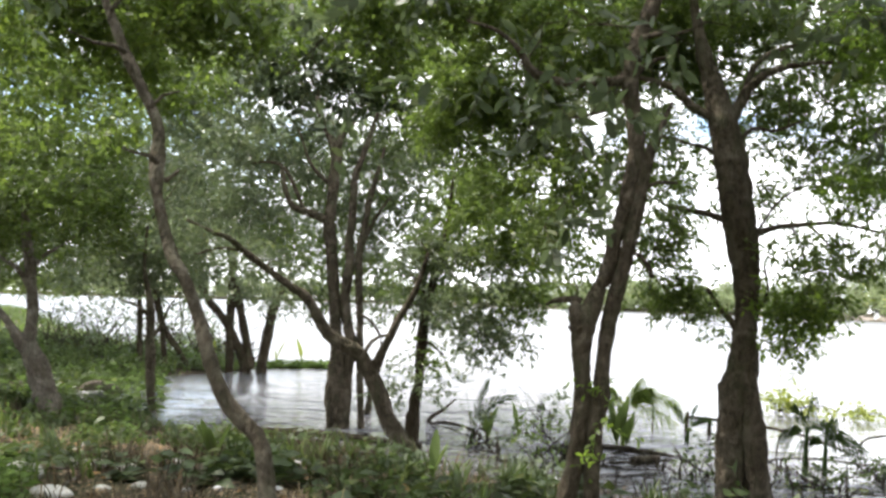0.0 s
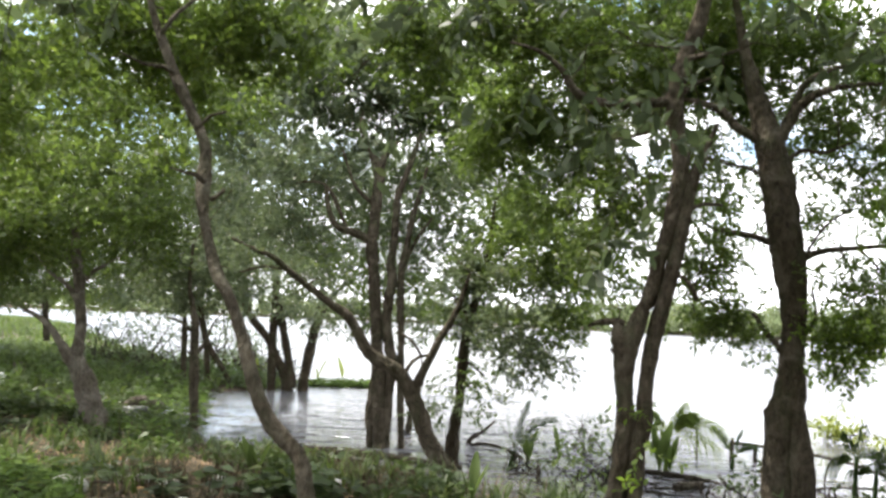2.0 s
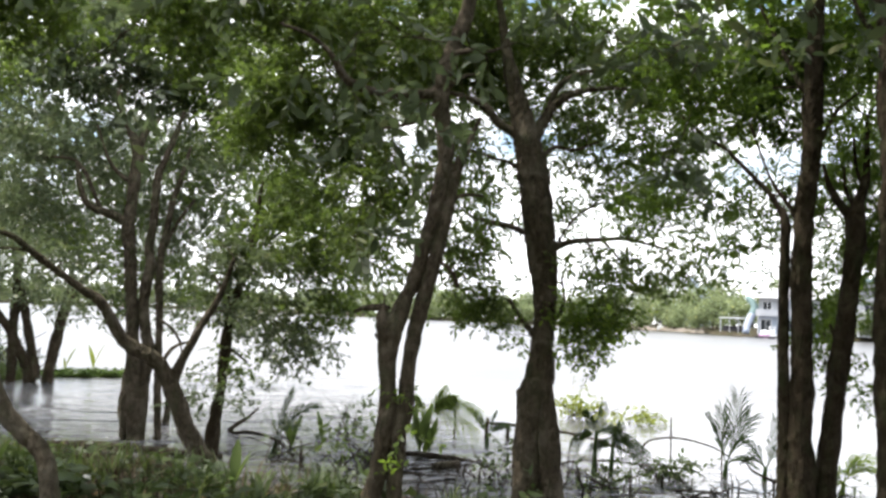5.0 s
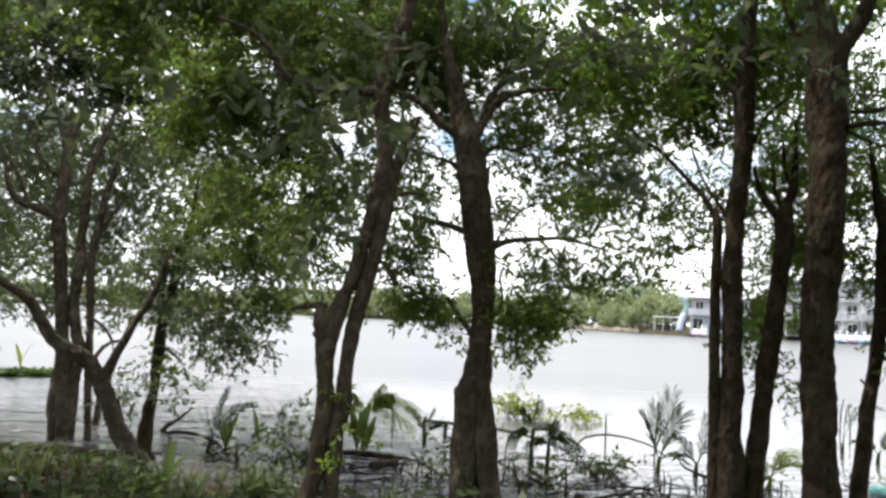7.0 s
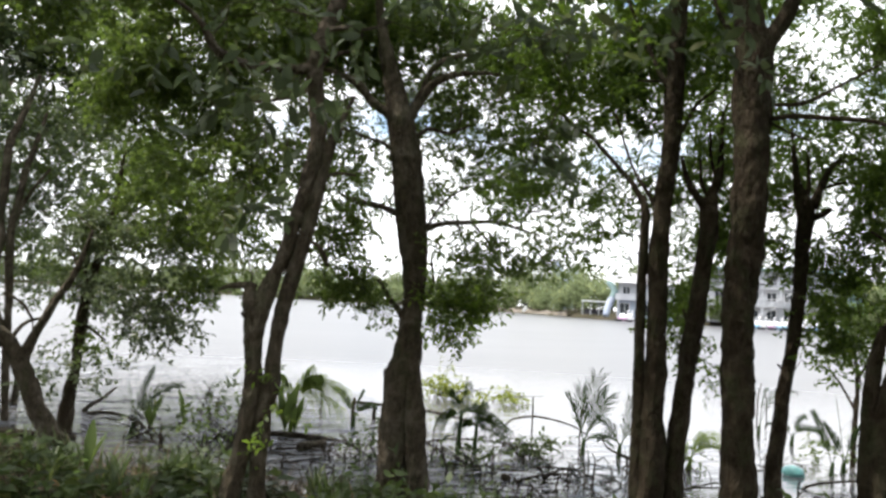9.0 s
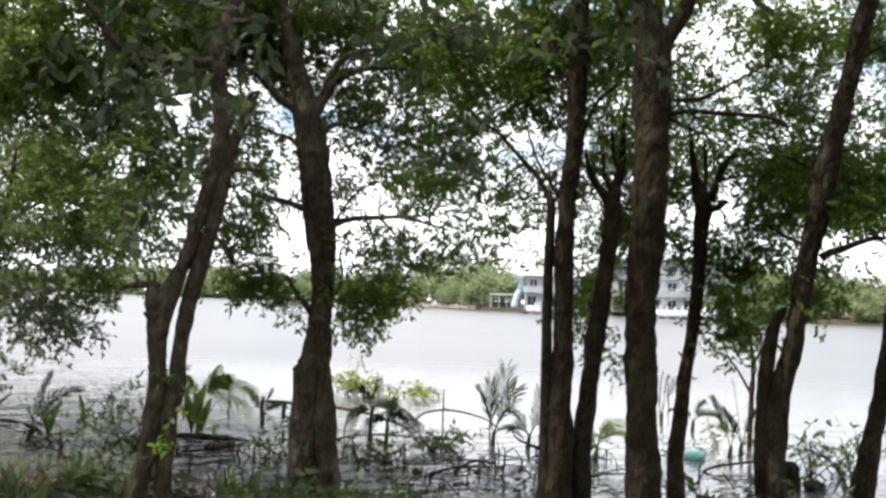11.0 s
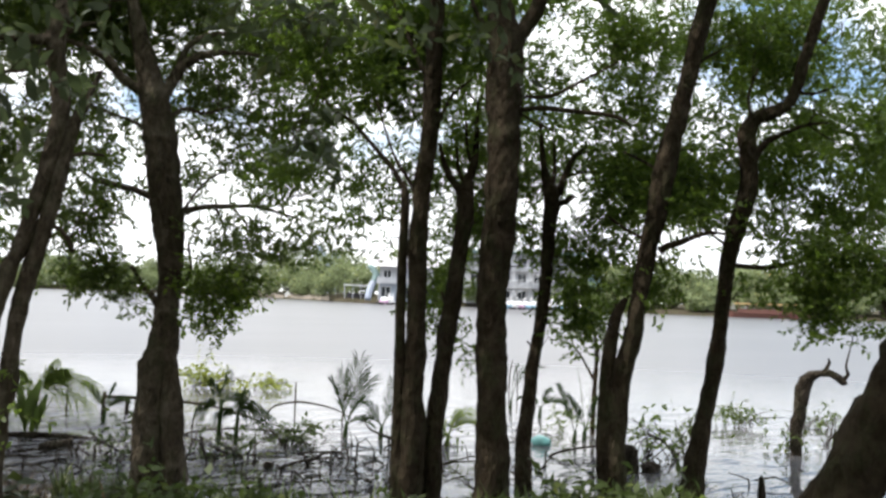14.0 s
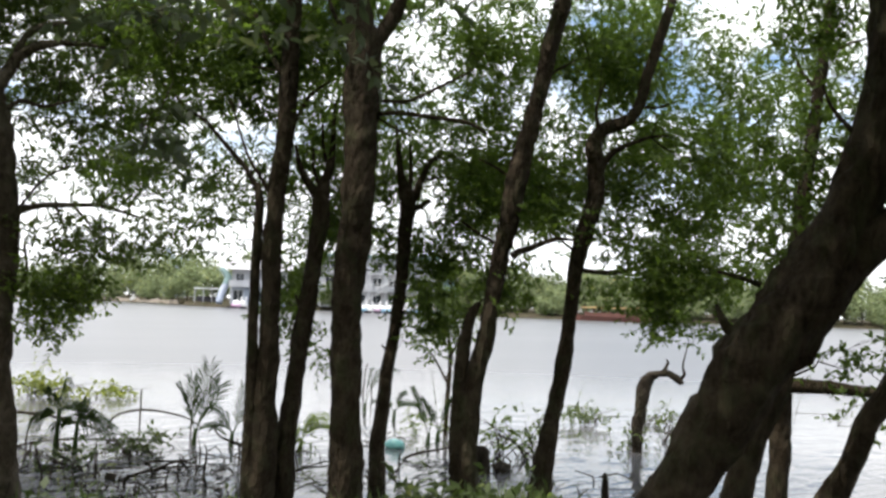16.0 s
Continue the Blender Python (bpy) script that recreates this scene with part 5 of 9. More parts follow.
CROOKED_TREE = dict(
    trunk=[(5.59, 4.54, 0.13, 0.092), (5.59, 4.53, 0.21, 0.088), (5.61, 4.51, 0.46, 0.076), (5.64, 4.48, 0.74, 0.067), (5.67, 4.43, 1.03, 0.06), (5.7, 4.4, 1.32, 0.055), (5.72, 4.38, 1.61, 0.053), (5.73, 4.36, 1.9, 0.055), (5.75, 4.34, 2.04, 0.057), (5.78, 4.3, 2.24, 0.068), (5.82, 4.25, 2.47, 0.068), (5.82, 4.24, 2.64, 0.064), (5.81, 4.26, 2.81, 0.062), (5.8, 4.26, 2.91, 0.06), (5.82, 4.24, 2.98, 0.056), (5.86, 4.19, 3.04, 0.054), (5.91, 4.11, 3.07, 0.047), (5.97, 4.03, 3.12, 0.042), (6.01, 3.97, 3.25, 0.04), (6.03, 3.93, 3.44, 0.04), (6.07, 3.88, 3.66, 0.041), (6.1, 3.82, 3.87, 0.039), (6.14, 3.76, 4.14, 0.035), (6.17, 3.72, 4.38, 0.024)],
    branches=[
        [(5.83, 4.22, 2.68, 0.03), (5.86, 4.19, 2.78, 0.03), (5.89, 4.14, 2.85, 0.026), (5.94, 4.07, 2.9, 0.021), (6.05, 3.9, 2.97, 0.013), (6.13, 3.78, 2.98, 0.008)],
        [(5.77, 4.31, 1.91, 0.021), (5.84, 4.21, 1.9, 0.019), (5.9, 4.12, 1.9, 0.019), (5.99, 3.99, 1.93, 0.015), (6.07, 3.87, 1.99, 0.01)],
        [(5.7, 4.4, 1.27, 0.015), (5.67, 4.43, 1.28, 0.013), (5.66, 4.45, 1.31, 0.009)],
        [(6, 3.98, 3.23, 0.015), (6.07, 3.88, 3.2, 0.011), (6.15, 3.74, 3.25, 0.006)],
        [(5.74, 4.34, 2.04, 0.013), (5.67, 4.44, 2.13, 0.009), (5.61, 4.51, 2.23, 0.006)],
        [(5.83, 4.23, 3.03, 0.015), (5.81, 4.25, 3.2, 0.011), (5.85, 4.2, 3.41, 0.009)],
        [(6.01, 3.96, 1.94, 0.008), (6.06, 3.9, 1.83, 0.006), (6.08, 3.86, 1.68, 0.004)],
    ],
    clumps=[(6.42, 4.24, 2.65, 0.53, 0.38, 1.55), (6.04, 3.73, 1.92, 0.4, 0.27, 2.31), (5.96, 3.67, 1.53, 0.26, 0.22, 1.64), (6.5, 4.49, 3.72, 0.44, 0.44, 1.7), (6.25, 3.58, 2.93, 0.45, 0.36, 1.35), (6.86, 3.91, 2.34, 0.4, 0.3, 1.57), (6.21, 3.44, 1.84, 0.31, 0.27, 1.47), (6.94, 3.77, 3.74, 0.49, 0.44, 0.45), (5.84, 4.04, 1.73, 0.18, 0.13, 1.19), (5.96, 4.04, 2.14, 0.32, 0.18, 1.45), (6.02, 3.37, 1.5, 0.22, 0.09, 0.81), (7.07, 4.71, 4.2, 0.85, 0.58, 1), (7.56, 3.88, 3.48, 0.64, 0.58, 0.61), (7.49, 4.22, 2.77, 0.48, 0.38, 0.83)],
    more=[(7.61, 5.17, 4.07, 0.63, 0.52, 0.49), (7.78, 4.91, 3.29, 0.46, 0.46, 0.54), (6.98, 5.68, 2.8, 0.39, 0.51, 0.59), (7.24, 5, 3.51, 0.83, 0.63, 0.86), (7.48, 4.63, 2.8, 0.83, 0.63, 0.64), (7.78, 4.1, 3.23, 0.83, 0.63, 0.3)],
    outer=[],
    shoots=[(5.94, 3.8, 1.74, 0.26, 0.18, 0.8), (6.04, 3.63, 1.96, 0.26, 0.18, 0.7)])
GREAT_LEANING_TREE = dict(
    trunk=[(3.87, 2.48, 0.43, 0.145), (3.91, 2.43, 0.57, 0.141), (3.95, 2.36, 0.72, 0.138), (3.99, 2.29, 0.9, 0.143), (4.04, 2.21, 1.07, 0.153), (4.08, 2.13, 1.22, 0.163), (4.12, 2.05, 1.37, 0.176), (4.16, 1.97, 1.5, 0.184), (4.2, 1.89, 1.64, 0.18), (4.23, 1.8, 1.77, 0.17), (4.26, 1.74, 1.9, 0.156), (4.28, 1.69, 2.02, 0.14), (4.29, 1.65, 2.17, 0.129), (4.31, 1.6, 2.3, 0.121), (4.33, 1.56, 2.43, 0.116), (4.34, 1.54, 2.6, 0.111), (4.34, 1.52, 2.76, 0.106), (4.35, 1.51, 2.92, 0.102), (4.35, 1.5, 3.09, 0.097), (4.35, 1.48, 3.3, 0.082), (4.36, 1.47, 3.51, 0.056)],
    branches=[
        [(4.23, 1.82, 1.74, 0.146), (4.26, 1.73, 1.84, 0.127), (4.3, 1.63, 1.93, 0.118), (4.34, 1.53, 2.01, 0.106), (4.38, 1.4, 2.1, 0.092), (4.43, 1.25, 2.26, 0.071)],
        [(4.1, 2.09, 1.49, 0.041), (4.08, 2.13, 1.51, 0.036), (4.06, 2.17, 1.54, 0.027), (4.04, 2.19, 1.6, 0.017), (4.03, 2.21, 1.65, 0.008)],
        [(4.13, 2.03, 1.75, 0.016), (4.1, 2.08, 1.77, 0.012), (4.07, 2.14, 1.79, 0.01), (4.04, 2.21, 1.81, 0.007)],
        [(4.13, 2.02, 1.22, 0.022), (4.15, 1.99, 1.25, 0.014), (4.16, 1.96, 1.33, 0.008), (4.13, 2.02, 1.38, 0.005)],
        [(4.32, 1.58, 2.38, 0.016), (4.28, 1.69, 2.51, 0.012), (4.25, 1.75, 2.6, 0.008), (4.24, 1.79, 2.71, 0.005)],
    ],
    clumps=[(4.6, 1.95, 2.28, 0.34, 0.22, 1.05), (5.09, 2.33, 2.63, 0.32, 0.21, 0.79), (5.07, 1.54, 2.54, 0.46, 0.66, 1.15), (4.93, 1.95, 3.82, 0.99, 0.43, 1.4), (5.51, 2.38, 3.3, 0.34, 0.34, 0.83), (5.04, 2.44, 2.06, 0.21, 0.21, 1.2), (4.5, 1.94, 2.01, 0.15, 0.12, 0.72)],
    more=[],
    # unseen leaf clumps added high up, to keep sun off the trunk
    outer=[(2.5, 2.5, 4.7, 1.2, 0.5, 1.2), (3.3, 2.1, 4.9, 1.2, 0.5, 1.2), (4.2, 1.8, 5, 1.2, 0.5, 1.2), (3, 1.2, 5, 1.2, 0.5, 1.2), (2.2, 3.4, 4.9, 1.1, 0.5, 1.1)])
LEANING_SAPLING_TRUNK = dict(
    trunk=[(4.87, 2.55, 0.44, 0.084), (4.88, 2.53, 0.58, 0.08), (4.91, 2.48, 0.78, 0.076), (4.93, 2.43, 0.93, 0.069), (4.96, 2.38, 1.05, 0.059), (4.98, 2.33, 1.16, 0.049), (5, 2.3, 1.25, 0.035), (5.01, 2.28, 1.35, 0.022)],
    branches=[
    ],
    clumps=[(5.4, 2.12, 1.42, 0.25, 0.13, 0.62), (5.42, 2.06, 1.29, 0.18, 0.11, 0.4)],
    more=[],
    outer=[])
UPRIGHT_SHORE_TREE = dict(
    trunk=[(5.97, 2.81, 0.23, 0.083), (5.97, 2.8, 0.4, 0.077), (5.98, 2.79, 0.64, 0.07), (5.98, 2.79, 0.87, 0.064), (5.99, 2.78, 1.11, 0.06), (5.99, 2.76, 1.37, 0.056), (6, 2.75, 1.68, 0.052), (6.01, 2.72, 1.99, 0.05), (6.03, 2.69, 2.26, 0.048), (6.04, 2.65, 2.57, 0.046), (6.06, 2.62, 2.81, 0.045), (6.07, 2.6, 3.05, 0.041), (6.08, 2.57, 3.29, 0.039), (6.09, 2.55, 3.54, 0.038), (6.1, 2.52, 3.78, 0.034), (6.11, 2.49, 4.05, 0.028), (6.12, 2.47, 4.33, 0.018)],
    branches=[
        [(6, 2.74, 1.14, 0.05), (6.05, 2.63, 1.14, 0.048), (6.09, 2.54, 1.14, 0.046), (6.17, 2.34, 1.13, 0.039), (6.22, 2.2, 1.13, 0.033), (6.29, 2, 1.16, 0.026), (6.35, 1.79, 1.22, 0.014)],
        [(6.08, 2.57, 3.35, 0.014), (6.1, 2.53, 3.39, 0.012), (6.14, 2.42, 3.46, 0.01), (6.18, 2.32, 3.48, 0.006)],
        [(6.01, 2.74, 1.95, 0.019), (5.96, 2.84, 2.01, 0.016), (5.91, 2.94, 2.07, 0.01)],
        [(6.07, 2.59, 3.15, 0.016), (6.03, 2.68, 3.28, 0.012), (6, 2.75, 3.46, 0.008)],
    ],
    clumps=[(6.18, 2.83, 3.25, 0.34, 0.38, 0.36), (6.07, 3.06, 1.92, 0.21, 0.21, 1.25), (6.76, 2.75, 3.14, 0.27, 0.37, 1.04), (6.5, 3.33, 2.59, 0.32, 0.27, 0.81), (5.96, 2.33, 0.97, 0.12, 0.24, 0.25), (5.87, 2.55, 0.95, 0.1, 0.24, 0.3), (7.87, 3.2, 4.1, 0.64, 0.58, 0.41), (8, 3.67, 3.9, 0.83, 0.63, 0.24), (8.04, 3.57, 2.79, 0.83, 0.63, 0.41)],
    more=[],
    outer=[])
EDGE_LEANING_TREE = dict(
    trunk=[(5.72, 2.39, 0.35, 0.084), (5.74, 2.33, 0.51, 0.08), (5.77, 2.28, 0.62, 0.075), (5.78, 2.23, 0.73, 0.071), (5.8, 2.18, 0.91, 0.067), (5.82, 2.13, 1.02, 0.067), (5.85, 2.06, 1.14, 0.063), (5.88, 1.97, 1.39, 0.059), (5.91, 1.87, 1.7, 0.053), (5.94, 1.78, 2.08, 0.046), (5.96, 1.71, 2.52, 0.034)],
    branches=[
    ],
    clumps=[(6.01, 1.88, 1.63, 0.32, 0.24, 0.9), (6.64, 1.87, 2.81, 0.52, 0.65, 1), (6.68, 1.71, 3.75, 0.69, 0.65, 1.49)],
    more=[],
    outer=[])
WATER_SAPLING = dict(
    trunk=[(7.91, 7.93, -0.17, 0.033), (7.91, 7.93, 0.01, 0.03), (7.92, 7.92, 0.5, 0.027), (7.93, 7.91, 0.9, 0.024), (7.9, 7.94, 1.31, 0.018), (7.85, 7.99, 1.72, 0.012)],
    branches=[
        [(7.92, 7.92, 0.63, 0.015), (7.81, 8.03, 0.9, 0.012), (7.71, 8.12, 1.09, 0.009)],
        [(7.93, 7.91, 0.97, 0.015), (8.02, 7.82, 1.25, 0.012), (8.06, 7.78, 1.52, 0.006)],
    ],
    clumps=[(7.76, 8.08, 1.27, 0.28, 0.21, 0.6), (7.99, 7.85, 1.45, 0.28, 0.28, 0.7), (7.8, 8.04, 1.65, 0.42, 0.32, 0.8), (7.91, 7.93, 0.26, 0.17, 0.2, 0.7), (7.65, 8.18, 0.21, 0.13, 0.17, 0.6)],
    more=[],
    outer=[])
OVERHANGING_TREE = dict(
    trunk=[(0.6, -2.6, -0.1, 0.17), (0.5, -2.5, 0.8, 0.15), (0.3, -2.2, 2, 0.13), (0.2, -1.6, 3, 0.11), (0.1, -0.6, 3.6, 0.09), (0.2, 0.8, 3.9, 0.07), (0.3, 2, 3.8, 0.04), (0.4, 3, 3.6, 0.02)],
    branches=[
        [(0.2, 0.2, 3.8, 0.05), (-0.6, 1.4, 3.7, 0.03), (-1.2, 2.6, 3.4, 0.015), (-1.5, 3.1, 3.1, 0.008)],
        [(0.2, 0.6, 3.85, 0.05), (1.2, 1.7, 3.7, 0.03), (2.2, 2.7, 3.3, 0.015), (2.6, 2.9, 3, 0.008)],
        [(0.25, 1.4, 3.9, 0.03), (0.6, 2.4, 3.6, 0.015), (0.8, 3, 3.1, 0.007)],
    ],
    clumps=[(-0.47, 3.17, 2.69, 0.3, 0.1, 0.39), (0.34, 2.98, 2.49, 0.13, 0.09, 0.3), (-1.43, 2.86, 2.66, 0.24, 0.1, 0.4), (0.1, 3.2, 2.77, 0.34, 0.11, 0.4), (-0.5, 3.36, 2.37, 0.15, 0.05, 0.41), (1.5, 3.05, 2.19, 0.17, 0.1, 0.51), (1.38, 2.89, 2.56, 0.26, 0.12, 0.49), (1.86, 2.72, 2.59, 0.19, 0.12, 0.39), (1.46, 2.96, 2.66, 0.19, 0.14, 0.26), (0.91, 3.07, 2.7, 0.24, 0.1, 0.27), (2.08, 2.43, 3, 0.8, 0.2, 0.74), (-0.46, 2.97, 3.14, 1.31, 0.23, 0.56), (0.48, 2.96, 2.16, 0.21, 0.09, 0.63), (0.2, 2.79, 2.32, 0.11, 0.07, 0.69), (0.58, 2.84, 2.4, 0.16, 0.07, 0.15)],
    # all but the first are unseen clumps, added overhead to block the sun
    more=[(0.4, 3.17, 1.94, 0.12, 0.06, 0.3), (-1.2, 3.2, 5.2, 1.7, 0.6, 0.9), (0.6, 3, 5.3, 1.6, 0.6, 1.2), (-2.8, 2.4, 5.2, 1.6, 0.6, 0.9), (1.9, 2.4, 5.3, 1.5, 0.6, 1.8), (-0.6, 1.2, 5.3, 1.8, 0.6, 0.8), (3.6, 1.6, 5.4, 1.6, 0.6, 1.8), (4.8, 0.6, 5.2, 1.6, 0.6, 1.8), (2.9, 0.2, 5.4, 1.5, 0.5, 1.5)],
    outer=[])

# ---------------------------------------------------------------- ground and river
NEAR_SHORE = [(150, 30), (118, 16), (100, 10.5), (85, 6.6), (65, 6.1), (58, 6.3), (52, 6.9), (46, 6.8), (42, 6.3), (36, 6.1), (28, 6.3), (22, 6.6), (18, 6.9), (12, 7.3), (8, 7.4), (5, 7.8), (-3, 8.8), (-10, 9.7),
              (-16, 11.0), (-18.5, 12.1), (-20.4, 13.6), (-20, 16.3), (-18.3, 18.3), (-15.5, 19.0), (-12.5, 20.0), (-13.5, 21.4), (-17, 23.5), (-19.8, 28), (-22.2, 41), (-25, 85), (-29, 150), (-32, 300), (-34, 1500)]
FAR_SHORE = [(-40, 430), (0, 400), (11, 275), (24, 200), (30.5, 150), (40, 146), (54, 142), (70, 172), (90, 230), (130, 600)]


def shore_distance(x, y):
    """Metres from the near waterline, positive on land."""
    pts = [polar(a, r)[:2] for a, r in NEAR_SHORE]
    loop = pts + [(-3000, 1000), (-3000, -3000), (3000, -3000), (400, -500)]
    best = np.full(x.shape, 1e9)
    inside = np.zeros(x.shape, dtype=bool)
    for (ax, ay), (bx, by) in zip(loop, loop[1:] + loop[:1]):
        dx, dy = bx - ax, by - ay
        t = np.clip(((x - ax) * dx + (y - ay) * dy) / (dx * dx + dy * dy), 0, 1)
        best = np.minimum(best, np.hypot(x - ax - t * dx, y - ay - t * dy))
        cross = ((ay > y) != (by > y)) & (x < (bx - ax) * (y - ay) / (by - ay + 1e-12) + ax)
        inside ^= cross
    return np.where(inside, best, -best)


def far_distance(x, y):
    az = np.degrees(np.arctan2(x, y))
    r = np.hypot(x, y)
    edge = np.interp(az, [a for a, _ in FAR_SHORE], [b for _, b in FAR_SHORE], left=5000, right=5000)
    return r - edge


def ground_height(x, y):
    x, y = np.asarray(x, float), np.asarray(y, float)
    d = shore_distance(x, y)
    wob = 0.05 * np.sin(x * 1.9 + 0.6 * np.sin(y * 2.3)) * np.sin(y * 1.7 + 1.0) + 0.03 * np.sin(x * 4.7 + y * 3.1)
    near = np.where(d > 0, 0.02 + 0.2 * (1 - np.exp(-np.maximum(d, 0) / 2.0)) + wob * np.clip(d / 0.8, 0.3, 1), -0.9 * (1 - np.exp(np.minimum(d, 0) / 2.5)) + wob * 0.3)
    f = far_distance(x, y)
    far = np.where(f > 0, 0.1 + 1.0 * (1 - np.exp(-np.maximum(f, 0) / 3.0)), -0.9)
    return np.maximum(near, far)


def polar_sheet(name, radii, count, height, material):
    ang = np.linspace(0, 2 * np.pi, count, endpoint=False)
    rr, aa = np.meshgrid(radii, ang, indexing="ij")
    x, y = rr * np.sin(aa), rr * np.cos(aa)
    z = height(x, y)
    verts = np.stack([x, y, z], -1).reshape(-1, 3)
    verts = np.vstack([verts, [(0, 0, float(height(np.zeros(1), np.zeros(1))[0]))]])
    faces = []
    for i in range(len(radii) - 1):
        for k in range(count):
            a, b = i * count + k, i * count + (k + 1) % count
            faces.append((a, b, b + count, a + count))
    c = len(verts) - 1
    faces += [(c, (k + 1) % count, k) for k in range(count)]
    ob = mesh_object(name, verts, faces, material, True)
    return ob


ground = polar_sheet("ground", np.concatenate([np.linspace(0.5, 30, 100), np.geomspace(31, 4500, 75)]), 540, ground_height, M_SOIL)
tagged(ground, "muddy brown riverbank soil with leaf litter", "ground", kind="structure")
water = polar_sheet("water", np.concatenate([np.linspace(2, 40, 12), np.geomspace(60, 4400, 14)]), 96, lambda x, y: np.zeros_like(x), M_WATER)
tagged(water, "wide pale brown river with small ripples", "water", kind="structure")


# ---------------------------------------------------------------- trees of the near bank
def make_tree(name, spec, bark, leaf, label, seed, size=1.0, gap=0.0, per=11):
    rng = np.random.default_rng(seed)
    x, y, z, r = spec["trunk"][0]
    root = thing("tree", label, "tree", "waterside trees")
    gz = float(ground_height(np.array([x]), np.array([y]))[0])
    base = [(x, y, min(gz, z) - 0.25, r * 1.3), (x, y, min(gz, z) - 0.02, r * 1.15)] if z > gz - 0.02 else []
    trunk = [p for p in spec["trunk"]]
    if base:
        trunk = base[:1] + trunk
    limb("trunk", trunk, bark, root, 20, 0.04, 0.125)
    bones = [np.array(spec["trunk"])]
    for b in spec["branches"] + spec.get("limbs", []) + spec.get("boughs", []):
        x, y, z, r = b[0]
        off = np.linalg.norm(spline(trunk, 0.1)[:, :3] - (x, y, z), axis=1).min()
        if z < 0.6 and off > 0.1:
            # a stem of its own, rooted beside the trunk
            foot = float(ground_height(np.array([x]), np.array([y]))[0])
            b = [(x, y, min(foot, z) - 0.3, r * 1.2)] + list(b)
        limb("branch", b, bark, root, 12, 0.05, 0.11)
        bones.append(np.array(b))
    bones = np.vstack([spline(b, 0.1) for b in bones])
    bones = bones[bones[:, 2] > 1.2] if (bones[:, 2] > 1.2).any() else bones
    twigs = []
    clumps = spec["clumps"] + spec["more"] + spec.get("outer", [])
    goals = [clump_points(rng, c, int(TWIGGY.get(name, 1.0) * (4 + 4.5 * c[5] * min(c[3], 1.2))), gap) for c in clumps]
    goals = np.concatenate([g for g in goals if len(g)])
    reach = np.array([np.linalg.norm(bones[:, :3] - q, axis=1).min() for q in goals])
    nodes = list(bones)
    # the nearest leaf sprays are reached first, and the twigs to them carry the next ones
    for q in goals[np.argsort(reach)]:
        at = np.array(nodes)
        near = np.linalg.norm(at[:, :3] - q, axis=1) + 0.8 * np.maximum(at[:, 2] - q[2], 0)
        s = at[int(np.argmin(near + rng.random(len(near)) * 0.2))]
        span = np.linalg.norm(q - s[:3])
        if span > 1.5:
            continue
        m1 = s[:3] * 0.65 + q * 0.35 + rng.normal(size=3) * 0.06 * span + (0, 0, 0.06 * span)
        m2 = s[:3] * 0.3 + q * 0.7 + rng.normal(size=3) * 0.09 * span + (0, 0, 0.08 * span)
        r0 = max(min(s[3] * 0.6, 0.004 + 0.008 * span), 0.0022)
        twigs.append(tube([(*s[:3], r0), (*m1, r0 * 0.8), (*m2, r0 * 0.6), (*q, r0 * 0.3)], 5, 0.14, 0.05))
        nodes += [np.array((*m1, r0 * 0.8)), np.array((*m2, r0 * 0.6))]
    if twigs:
        v, f = join(twigs)
        tagged(under(mesh_object("branchlet_growth", v, f, bark, True), root), kind="stuff")
    outline = LEAF_OUTLINE if name == "overhanging_tree" else SMALL_LEAF
    high = [c for c in clumps if c[2] > 4.6]
    corners, stems = foliage(rng, [(*c[:5], c[5] * DENSITY) for c in clumps if c[2] <= 4.6], size * LEAF_SCALE, gap, per, outline)
    if high:
        more, fine = foliage(rng, [(*c[:5], c[5] * DENSITY) for c in high], size * 1.5, gap, per, outline)
        corners, stems = corners + more, stems + fine
    co = np.concatenate(corners)
    under(raw_mesh("crown", co, np.full(len(co) // len(outline), len(outline)), leaf), root)
    if "shoots" in spec:
        corners, more = foliage(rng, spec["shoots"], size * 0.8, -0.1, per)
        co = np.concatenate(corners)
        tagged(under(raw_mesh("leafy_growth", co, np.full(len(co) // 6, 6), M_SHOOT), root, "fresh green leaves sprouting from the trunk"), kind="stuff")
        stems += more
    tagged(under(stem_mesh("twig_growth", [s[:, ::2] for s in stems], 0.0022 * size, bark), root), kind="stuff")
    return root


DENSITY, LEAF_SCALE = 1.5, 0.72
TWIGGY = {"buttressed_tree": 3.6, "twin_stem_tree": 2.0, "forked_tree": 1.8, "straight_tree": 2.0, "twin_leaning_tree": 2.0, "double_trunk_tree": 1.6, "crooked_tree": 1.5, "upright_shore_tree": 2.0, "triple_stem_tree": 1.5}

